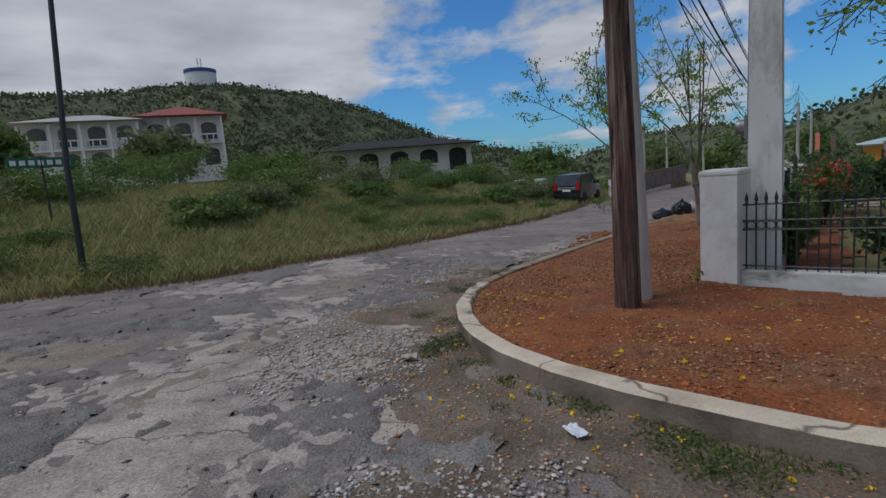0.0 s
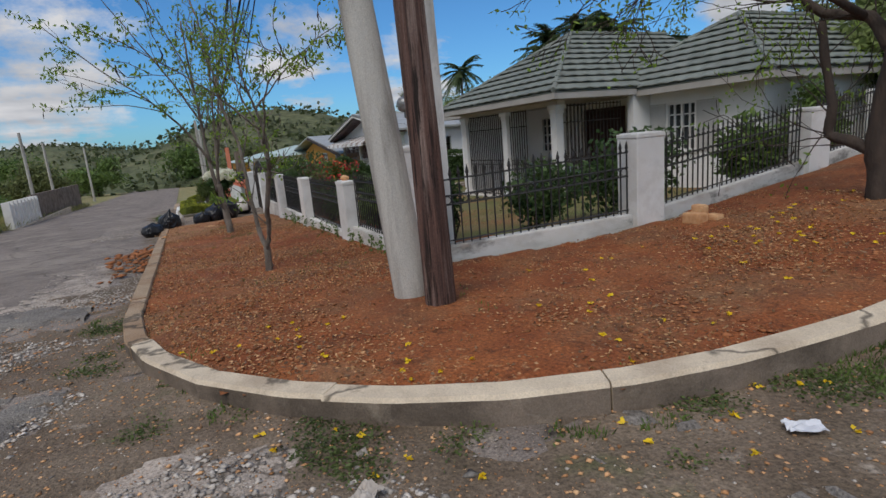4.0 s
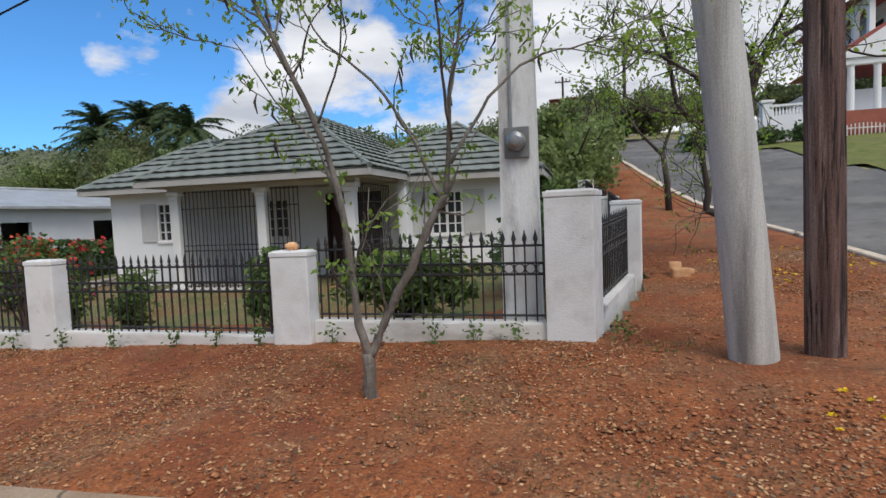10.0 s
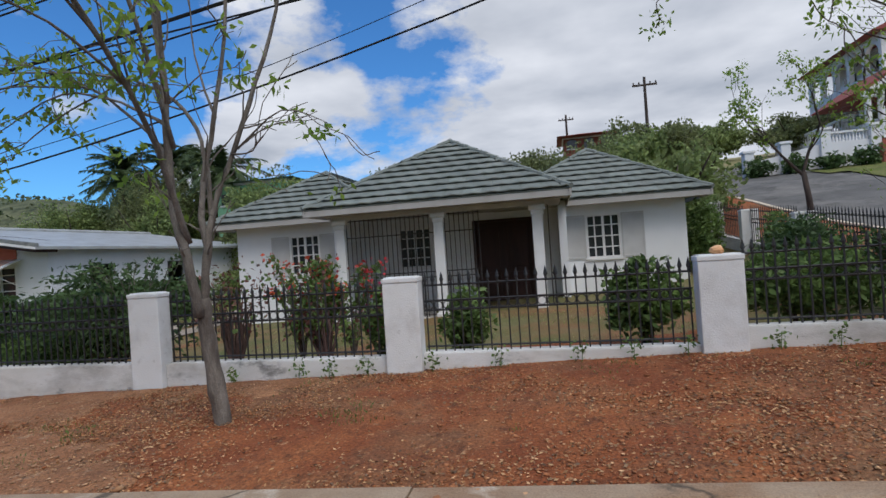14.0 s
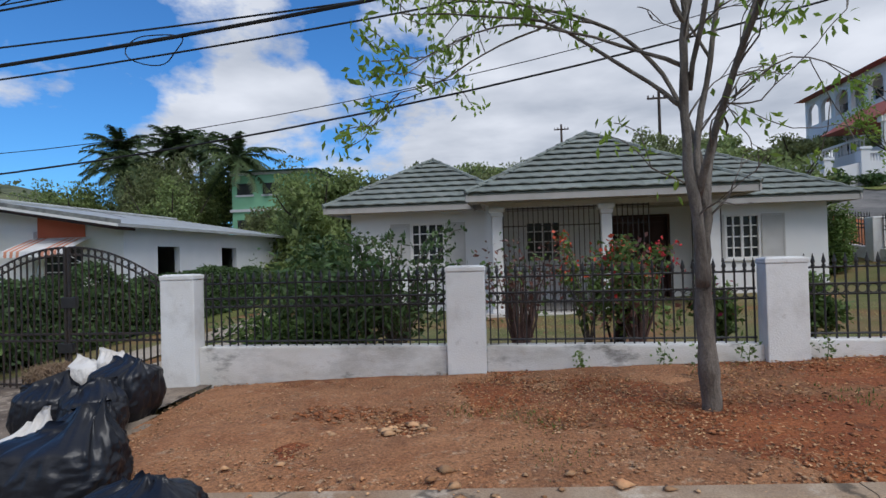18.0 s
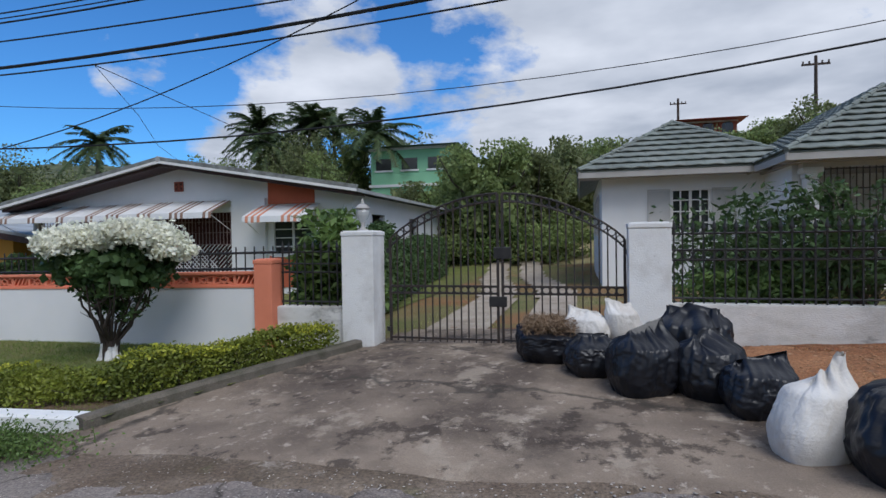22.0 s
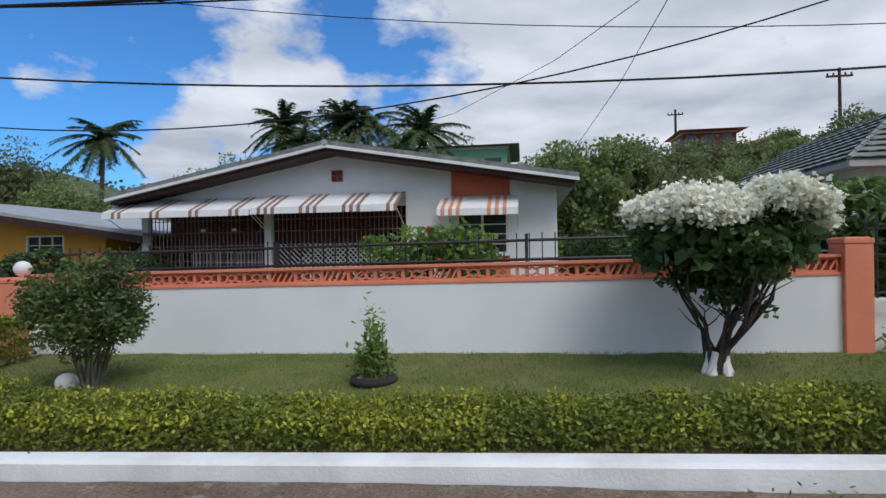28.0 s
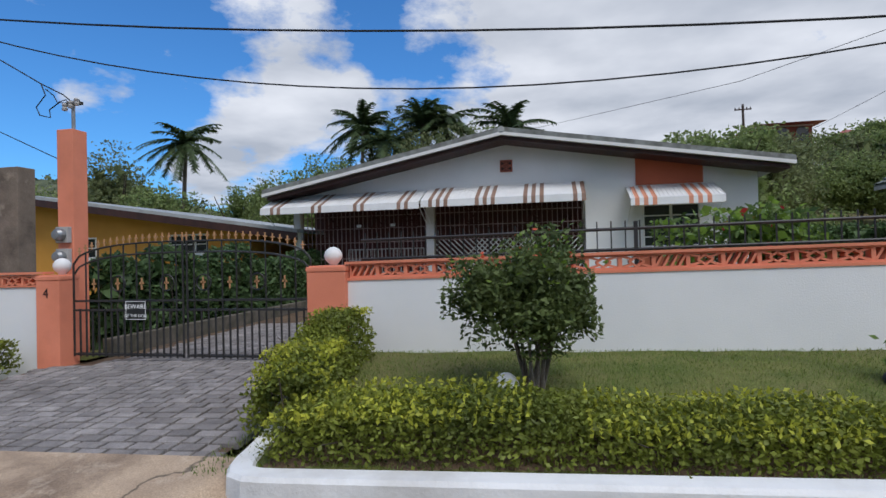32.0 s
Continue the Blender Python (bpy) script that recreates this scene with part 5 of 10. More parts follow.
# roof slabs of the gable
RT = [(-41.75, 1.96), (-35.1, 3.24), (-28.42, 2.12)]
for (xa, za), (xb, zb) in (RT[:2], RT[1:]):
    part("roof_slab", prismm([(xa, za - 0.10), (xb, zb - 0.10), (xb, zb), (xa, za)], "y", 6.55, 19.4), "metal_roof", house2, "pale grey sheet roof")
    part("barge_board", prismm([(xa, za - 0.10), (xb, zb - 0.10), (xb, zb - 0.02), (xa, za - 0.02)], "y", 6.50, 6.547), "trim_white", house2, "narrow white barge board")
    part("roof_edge", prismm([(xa, za - 0.019), (xb, zb - 0.019), (xb, zb + 0.10), (xa, za + 0.10)], "y", 6.51, 6.66), "roof_edge", house2, "weathered grey roof edge")
    # dark band below the barge board, added as the eave's shadow line
    part("eave_lining", prismm([(xa + (0.1 if xa < -36 else 0), za - 0.19), (xb - (0 if xb < -30 else 0.1), zb - 0.19), (xb - (0 if xb < -30 else 0.1), zb - 0.101), (xa + (0.1 if xa < -36 else 0), za - 0.101)], "y", 6.62, 7.40), "dark_door", house2, "dark brown strip painted as the shadow line under the eave")
part("ridge_cap", tubem([(-35.1, 6.5, 3.27), (-35.1, 19.4, 3.27)], 0.09, 8), "metal_roof", house2)

# pierced vent block
vent = new("vent_block")
vent.parent = house2
bm = boxm(-35.23, -34.90, H2Y - 0.02, H2Y - 0.004, 2.32, 2.64)
part("backing", bm, "dark_grille", vent)
bm = bmesh.new()
for a, b, c, d in ((-35.23, -35.20, 2.32, 2.64), (-34.93, -34.90, 2.32, 2.64), (-35.2, -34.93, 2.32, 2.35), (-35.2, -34.93, 2.61, 2.64), (-35.2, -34.93, 2.47, 2.49), (-35.075, -35.055, 2.35, 2.61)):
    box(bm, a, b, H2Y - 0.05, H2Y - 0.02, c, d)
for s in (-1, 1):
    for zc in (2.41, 2.55):
        tube(bm, [(-35.065 - 0.12, H2Y - 0.035, zc - s * 0.06), (-35.065 + 0.12, H2Y - 0.035, zc + s * 0.06)], 0.012, 4)
part("tracery", bm, "brick_red", vent)


def awning(parent, x0, x1, y0, depth, ztop, drop, stripes, cmat):
    """Corrugated metal awning: strips with a turned-down lip, striped."""
    a = new("awning")
    a.parent = parent
    n = round((x1 - x0) / 0.10)
    w = (x1 - x0) / n
    for k in range(n):
        s = x0 + k * w
        t = k % 12
        m = cmat if t in stripes else "aw_white"
        bm = bmesh.new()
        prof = [(y0, ztop), (y0 - depth * 0.5, ztop - drop * 0.48), (y0 - depth, ztop - drop), (y0 - depth - 0.015, ztop - drop - 0.17)]
        for (ya, za), (yb, zb) in zip(prof, prof[1:]):
            pts = [(s, ya, za), (s + w * 0.82, ya, za), (s + w * 0.82, yb, zb), (s, yb, zb)]
            v = [bm.verts.new(p) for p in pts] + [bm.verts.new((p[0], p[1] + 0.004, p[2] - 0.012)) for p in pts]
            for f in ((0, 1, 2, 3), (7, 6, 5, 4), (0, 3, 7, 4), (1, 5, 6, 2), (0, 4, 5, 1), (3, 2, 6, 7)):
                bm.faces.new([v[i] for i in f])
            pts = [(s + w * 0.82, ya, za + 0.014), (s + w, ya, za + 0.014), (s + w, yb, zb + 0.014), (s + w * 0.82, yb, zb + 0.014)]
            v = [bm.verts.new(p) for p in pts] + [bm.verts.new((p[0], p[1], p[2] - 0.02)) for p in pts]
            for f in ((0, 1, 2, 3), (7, 6, 5, 4), (0, 3, 7, 4), (1, 5, 6, 2), (0, 4, 5, 1), (3, 2, 6, 7)):
                bm.faces.new([v[i] for i in f])
        bmesh.ops.recalc_face_normals(bm, faces=bm.faces)
        part("awning_strip", bm, m, a)
    for x in (x0 + 0.03, x1 - 0.03):
        part("bracket", tubem([(x, y0 - depth + 0.02, ztop - drop - 0.08), (x, y0 - 0.01, ztop - drop - 0.55)], 0.012, 6), "aw_white", a)


awning(house2, -41.75, -37.25, H2Y, 1.0, 1.95, 0.42, (3, 5), "aw_brown")
awning(house2, -37.2, -33.08, H2Y - 0.04, 1.0, 1.97, 0.42, (2, 4, 6), "aw_brown")
awning(house2, -32.05, -29.95, H2Y - 0.05, 0.95, 1.78, 0.40, (1, 3, 5), "aw_coral")


def bars_between(parent, name, x0, x1, y, z0, z1, gap, mat_name, r=0.008, rails=()):
    me = bpy.data.meshes.new("bar")
    bm = boxm(-r, r, -r, r, 0, z1 - z0)
    bm.to_mesh(me)
    bm.free()
    me.materials.append(M[mat_name])
    o = origin(parent)
    n = round((x1 - x0) / gap)
    for k in range(n + 1):
        b = new(name, me)
        b.parent = parent
        b.location = Vector((x0 + (x1 - x0) * k / n, y, z0)) - o
    for z in rails:
        part("rail", boxm(x0, x1, y - 0.012, y + 0.012, z - 0.012, z + 0.012), mat_name, parent)


g2 = new("verandah_grille")
g2.parent = house2
bars_between(g2, "bar", -41.0, -37.35, 7.5, -0.75, 1.6, 0.13, "grille_pale", 0.010, (-0.7, 0.1, 0.55, 0.95, 1.3))
bars_between(g2, "bar", -37.05, -33.1, 7.5, 0.55, 1.6, 0.13, "grille_pale", 0.010, (0.56, 0.95, 1.3))
# ornate square panels in the grille, and a white lower guard
for x0 in (-40.3, -38.95, -38.0, -36.2, -34.6):
    z0 = 0.95
    bm = bmesh.new()
    for a, b, c, d in ((0, 0.42, 0, 0.03), (0, 0.42, 0.45, 0.48), (0, 0.03, 0.03, 0.45), (0.39, 0.42, 0.03, 0.45)):
        box(bm, x0 + a, x0 + b, 7.46, 7.485, z0 + c, z0 + d)
    for sg in (-1, 1):
        tube(bm, [(x0 + 0.03, 7.472, z0 + 0.24 - sg * 0.2), (x0 + 0.39, 7.472, z0 + 0.24 + sg * 0.2)], 0.014, 4)
    part("ornate_panel", bm, "maroon", g2, "dark red square tracery panel")
for x0 in (-39.35, -38.35):
    part("lock_plate", boxm(x0, x0 + 0.13, 7.45, 7.48, 0.98, 1.06), "trim_white", g2, "small white lock plate")
bars_between(g2, "guard_bar", -39.6, -37.4, 7.44, -0.75, 0.35, 0.11, "fascia", 0.010, (-0.3, 0.05, 0.35))
# diamond lattice of the low balustrade
bm = bmesh.new()
for k in range(34):
    x = -37.05 + k * 0.15
    for s in (-1, 1):
        xa, xb = (x, x + s * 0.0)
        p = [(x, 7.46, -0.75), (x + s * 1.3, 7.46, 0.55)]
        (x0, _, z0), (x1, _, z1) = p
        if x1 > -33.1 or x1 < -37.05:
            t = ((-33.1 if x1 > -33.1 else -37.05) - x0) / (x1 - x0)
            if t <= 0.02:
                continue
            x1, z1 = x0 + t * (x1 - x0), z0 + t * (z1 - z0)
        if x0 > -33.1:
            continue
        tube(bm, [(x0, 7.46 + 0.008 * s, z0), (x1, 7.46 + 0.008 * s, z1)], 0.016, 4)
part("lattice", bm, "trim_white", g2, "white diamond lattice balustrade")


# ---- front wall with pierced coral blocks ----
WY = -1.2
wall2 = thing("front_wall", (-31.4, WY + 0.08, -1.0), "white rendered boundary wall with a coral pierced-block course", "wall")
def wall_top(x):
    return 0.02 + (x + 31.4) * 0.0135
bm = prismm([(-36.25, -1.5), (-26.58, -1.3), (-26.58, wall_top(-26.58) - 0.10), (-36.25, wall_top(-36.25) - 0.10)], "y", WY, WY + 0.15)
part("wall_panel", bm, "white_wall", wall2)


def breeze_block(kind, w=0.33, h=0.158, t=0.11):
    """A pierced block: a frame with a lozenge star or slanted bars."""
    bm = bmesh.new()
    for a, b, c, d in ((0, w, 0, 0.022), (0, w, h - 0.022, h), (0, 0.02, 0.022, h - 0.022), (w - 0.02, w, 0.022, h - 0.022)):
        box(bm, a, b, 0, t, c, d)
    cx, cz = w / 2, h / 2
    def strip(p, q, r=0.011):
        p, q = Vector((p[0], 0, p[1])), Vector((q[0], 0, q[1]))
        d = (q - p).normalized()
        s = Vector((-d.z, 0, d.x)) * r
        v = [bm.verts.new(x) for x in (p - s, q - s, q + s, p + s)]
        y = Vector((0, t, 0))
        e = [bm.verts.new(x.co + y) for x in v]
        bm.faces.new(v)
        bm.faces.new(e[::-1])
        for k in range(4):
            bm.faces.new((v[k], e[k], e[(k + 1) % 4], v[(k + 1) % 4]))
    if kind == 0:
        for sx in (-1, 1):
            for sz in (-1, 1):
                strip((cx + sx * (w / 2 - 0.02), cz + sz * (h / 2 - 0.02)), (cx + sx * 0.035, cz + sz * 0.024))
                strip((cx + sx * 0.075, cz), (cx, cz + sz * 0.05))
    else:
        for k in range(4):
            strip((0.02 + k * 0.075, 0.022), (0.085 + k * 0.075, h - 0.022))
    bmesh.ops.recalc_face_normals(bm, faces=bm.faces)
    me = bpy.data.meshes.new("breeze_block")
    bm.to_mesh(me)
    bm.free()
    me.materials.append(M["coral"])
    return me


BLOCKS = [breeze_block(0), breeze_block(1)]


def block_row(parent, x0, x1, zf, y, pattern):
    o = origin(parent)
    n = round((x1 - x0) / 0.33)
    for k in range(n):
        x = x0 + (x1 - x0) * k / n
        b = new("breeze_block", BLOCKS[pattern[k % len(pattern)]])
        b.parent = parent
        b.location = Vector((x, y, zf(x) - 0.07)) - o
        b.scale = ((x1 - x0) / n / 0.33, 1, 1)
        b.rotation_euler = (0, -0.0135, 0)


block_row(wall2, -36.2, -26.6, wall_top, WY + 0.02, (1, 0, 0, 0, 1, 0, 0, 0, 0, 0, 1, 0))
part("coping", prismm([(-36.25, wall_top(-36.25) - 0.10), (-26.58, wall_top(-26.58) - 0.10), (-26.58, wall_top(-26.58) - 0.07), (-36.25, wall_top(-36.25) - 0.07)], "y", WY - 0.012, WY + 0.16), "coral", wall2)
part("coping", prismm([(-36.25, wall_top(-36.25) + 0.088), (-26.58, wall_top(-26.58) + 0.088), (-26.58, wall_top(-26.58) + 0.118), (-36.25, wall_top(-36.25) + 0.118)], "y", WY - 0.012, WY + 0.16), "coral", wall2)
rail2 = thing("iron_railing", (-31.4, WY + 0.12, 0.1), "black iron railing along the top of the wall", "railing")
o2 = origin(rail2)
me2 = bar_mesh(0.36, False, 0.014)
for k in range(64):
    x = -36.15 + k * 0.152
    b = new("bar", me2)
    b.parent = rail2
    b.location = Vector((x, WY + 0.42, wall_top(x) + 0.10)) - o2
for dz in (0.14, 0.37):
    part("rail", tubem([(-36.2, WY + 0.42, wall_top(-36.2) + dz), (-26.5, WY + 0.42, wall_top(-26.5) + dz)], 0.019, 6), "iron", rail2)
for x in (-33.0, -29.8):
    part("rail_post", boxm(x - 0.02, x + 0.02, WY + 0.40, WY + 0.44, -0.9, wall_top(x) + 0.45), "iron", rail2)

pillar(-26.58, -26.31, -1.26, -0.95, -0.85, 0.378, "coral-painted square masonry wall pillar", "coral", name="wall_pillar", group="coral pillars")
pillar(-36.69, -36.22, -1.28, -0.84, -1.0, 0.035, "coral-painted gate pillar with a white ball finial", "coral", name="gate_pillar", group="coral gate pillars")
pillar(-40.46, -40.10, -1.28, -0.98, -1.15, -0.01, "coral-painted gate pillar with house number and white ball", "coral", name="gate_pillar", group="coral gate pillars")
for x, z in ((-36.45, 0.035), (-40.28, -0.01)):
    b = thing("ball_finial", (x, -1.06, z), "white plaster ball finial on a gate pillar", "finial", "ball finials")
    bm = lathe([(0.045, 0), (0.05, 0.02), (0.068, 0.035), (0.095, 0.07), (0.107, 0.11), (0.099, 0.15), (0.072, 0.19), (0.032, 0.213), (0.003, 0.218)], (x, -1.06, z), 18)
    part("ball", bm, "trim_white", b, round_shade=True)
post = thing("service_post", (-40.49, -0.68, -1.1), "tall coral-painted square service post with a meter and bracket", "post")
part("shaft", boxm(-40.62, -40.36, -0.80, -0.56, -1.3, 2.0, bevel=0.01), "coral", post)
low_wall((-45.5, -1.12), (-40.46, -1.12), -1.5, -1.4, -0.17, 0.15, "white boundary wall with pierced coral top", "white_wall")
block_row(wall2, -45.5, -40.5, lambda x: -0.10, WY + 0.06, (1, 0, 0, 0))
part("coping", boxm(-45.5, -40.47, WY + 0.03, WY + 0.2, 0.0, 0.03), "coral", wall2)
low_wall((-26.31, -1.14), (-25.30, -1.14), -0.85, -0.82, -0.27, 0.2, "short white masonry fence base", "base_white")
iron_panel((-26.28, -1.05), (-25.33, -1.05), -0.27, 0.62, "black iron fence panel in front of a shrub", "front iron fences", rings=False)

# ---- plants ----
def leaves(name, centres, length, width, material, parent=None, label="", droop=0.0, spread_up=0.6, seed=1, kind=""):
    """Many small folded leaves at given centres, as one mesh."""
    r = np.random.default_rng(seed)
    c = np.asarray(centres, float)
    n = len(c)
    az = r.uniform(0, 2 * np.pi, n)
    el = r.normal(-droop, spread_up, n)
    d = np.stack([np.cos(az) * np.cos(el), np.sin(az) * np.cos(el), np.sin(el)], -1)
    t = r.normal(0, 1, (n, 3))
    s = np.cross(d, t)
    s /= np.linalg.norm(s, axis=1, keepdims=True) + 1e-9
    up = np.cross(s, d)
    L = (length * r.uniform(0.6, 1.3, n))[:, None]
    W = (width * r.uniform(0.7, 1.25, n))[:, None]
    v = np.stack([c - d * L * 0.5, c + s * W * 0.5 + up * W * 0.12 - d * L * 0.05, c + d * L * 0.5, c - s * W * 0.5 + up * W * 0.12 - d * L * 0.05], 1).reshape(-1, 3)
    f = np.arange(4 * n).reshape(n, 4)
    ob = array_mesh(name, v, f, material, parent, label)
    if kind:
        tagged(ob, kind=kind)
    return ob


def blob(n, at, rx, ry, rz, seed, clumps=24, spread=0.32, shell=0.72):
    """Points in an uneven crown: clumps near the skin of an ellipsoid."""
    r = np.random.default_rng(seed)
    k = r.normal(0, 1, (clumps, 3))
    k /= np.linalg.norm(k, axis=1, keepdims=True)
    k *= r.uniform(shell - 0.35, shell + 0.28, (clumps, 1))
    which = r.integers(0, clumps, n)
    p = k[which] + np.clip(r.normal(0, spread, (n, 3)), -1.5 * spread, 1.5 * spread) * r.uniform(0.5, 1.0, (clumps, 1))[which]
    return np.array(at) + p * np.array([rx, ry, rz])


def limbs(start, heading, length, radius, depth, r, out, tips, split=(2, 3), spread=0.55, up=0.25, shrink=0.72, wob=0.12):
    """Grows a branching skeleton; collects polylines with radii, and tips."""
    p, d = Vector(start), Vector(heading).normalized()
    n = 5
    pts, rad = [p.copy()], [radius]
    for k in range(n):
        d = (d + Vector(r.normal(0, wob, 3)) + Vector((0, 0, up * 0.10))).normalized()
        p = p + d * (length / n)
        pts.append(p.copy())
        rad.append(max(0.0045, radius * (1 - 0.42 * (k + 1) / n)))
    out.append((pts, rad, depth))
    if depth == 0:
        tips.append((p.copy(), d.copy()))
        return
    if depth <= 2:
        tips.append((pts[3].copy(), d.copy()))
    for k in range(int(r.integers(split[0], split[1] + 1))):
        side = Vector(r.normal(0, 1, 3))
        side = (side - d * side.dot(d)).normalized()
        nd = (d + side * spread * r.uniform(0.6, 1.3) + Vector((0, 0, up * 0.3))).normalized()
        q = pts[-1] if k < 2 else pts[int(r.integers(2, 5))]
        limbs(q, nd, length * shrink * r.uniform(0.75, 1.15), rad[-1] * (0.85 if k == 0 else 0.7), depth - 1, r, out, tips, split, spread, up, shrink, wob)


def tree(name, at, trunk_pts, trunk_r, boughs, depth, seed, bark, leafm, label, leaf=(0.09, 0.04), per_tip=14, clump=0.14, pods=0, split=(2, 3), spread=0.55, up=0.25, blen=0.9, droop=0.5, shrink=0.72):
    """A tree: tapered trunk, limbs that fork, and a sparse crown of small leaves."""
    r = np.random.default_rng(seed)
    t = thing(name, at, label, "tree")
    part("trunk", tubem(trunk_pts, trunk_r, 10), bark, t, round_shade=True)
    tips = []
    for start, heading, length, radius in boughs:
        out = []
        limbs(start, heading, length, radius, depth, r, out, tips, split, spread, up, shrink)
        bm = bmesh.new()
        for pts, rad, dep in out:
            tube(bm, pts, rad, 7 if dep >= depth - 1 else 4, False)
        part("limb", bm, bark, t, round_shade=True)
    c = []
    for p, d in tips:
        if r.random() < 0.12:
            continue
        for k in range(3):
            side = Vector(r.normal(0, 1, 3)).normalized() * 0.6 + Vector((0, 0, -0.25))
            tip = p + side * clump * 2.2
            m = per_tip // 3
            for j in range(m):
                q = p.lerp(tip, (j + 0.5) / m)
                c.append(np.array(q) + r.normal(0, clump * 0.22, 3))
    leaves("crown", c, leaf[0], leaf[1], leafm, t, droop=droop, seed=seed, spread_up=0.45)
    if pods:
        for k in r.choice(len(tips), min(pods, len(tips)), replace=False):
            p = tips[k][0]
            bm = tube(bmesh.new(), [p, p + Vector((r.normal(0, 0.02), r.normal(0, 0.02), -0.14)), p + Vector((r.normal(0, 0.04), r.normal(0, 0.04), -0.28))], [0.006, 0.012, 0.004], 4)
            part("seed_pod", bm, "dark_bark", t)
    return t


def Z(x, y):
    return float(verge_z(x, y))


def grown(name, at, label, stems, seed, bark, leafm, twigs, leaf=(0.10, 0.045), per_tip=12, tuft=0.10, leafy=lambda p: 1.0, pods=0, depth=2, tw_len=0.42, tw_up=0.15):
    """A street tree from hand-laid stems (points, first and last radius), with fine twigs and hanging leaf tufts."""
    r = np.random.default_rng(seed)
    t = thing(name, at, label, "tree")
    tips = []
    for k, (pts, r0, r1) in enumerate(stems):
        line = [Vector(p) for p in pts]
        fine = []
        m = len(line) - 1
        for a in range(m):
            p0, p1, p2, p3 = line[max(a - 1, 0)], line[a], line[a + 1], line[min(a + 2, m)]
            for u in np.linspace(0, 1, 5)[:-1]:
                fine.append(0.5 * ((2 * p1) + (p2 - p0) * u + (2 * p0 - 5 * p1 + 4 * p2 - p3) * u * u + (3 * p1 - p0 - 3 * p2 + p3) * u ** 3))
        fine.append(line[-1])
        n = len(fine)
        fine = [p + Vector(r.normal(0, 0.006, 3)) for p in fine]
        rad = [(r0 + (r1 - r0) * (j / (n - 1)) ** 0.8) * (1 + 0.06 * r.normal()) for j in range(n)]
        limb = part("trunk" if k == 0 else "limb", tubem(fine, rad, 12 if r0 > 0.03 else 7), bark, t, round_shade=True)
        if k == 0:
            continue
        out = []
        for j in range(int(twigs * (n / 20.0) + 0.5)):
            f = n * (1 - r.random() ** 1.4 * 0.8) - 1.01
            a = int(max(0, min(n - 2, f)))
            d = (fine[a + 1] - fine[a]).normalized()
            side = Vector(r.normal(0, 1, 3))
            limbs(fine[a], d * 0.7 + side * 0.45, tw_len * r.uniform(0.6, 1.3), max(0.005, min(0.011, rad[a] * 0.55)), depth, r, out, tips, (1, 2), 0.55, tw_up, 0.75, 0.10)
        bm = bmesh.new()
        for p, q, dep in out:
            tube(bm, p, [max(0.0032, v) for v in q], 5, False)
        if out:
            tagged(part("twig_growth", bm, bark, limb), "fine bare twigs", kind="stuff")
    c = []
    for p, d in tips:
        if r.random() > leafy(p):
            continue
        for j in range(per_tip):
            off = Vector(r.normal(0, 1, 3)) * tuft
            off.z = -abs(off.z) * 0.9 + 0.03
            c.append(p + off)
    leaves("crown", c, leaf[0], leaf[1], leafm, t, droop=0.75, seed=seed, spread_up=0.4)
    if pods:
        for k in r.choice(len(tips), min(pods, len(tips)), replace=False):
            p = tips[k][0]
            bm = tube(bmesh.new(), [p, p + Vector((r.normal(0, 0.015), r.normal(0, 0.015), -0.07)), p + Vector((r.normal(0, 0.03), r.normal(0, 0.03), -0.15))], [0.004, 0.011, 0.004], 5)
            part("seed_pod", bm, "dark_bark", t)
    return t


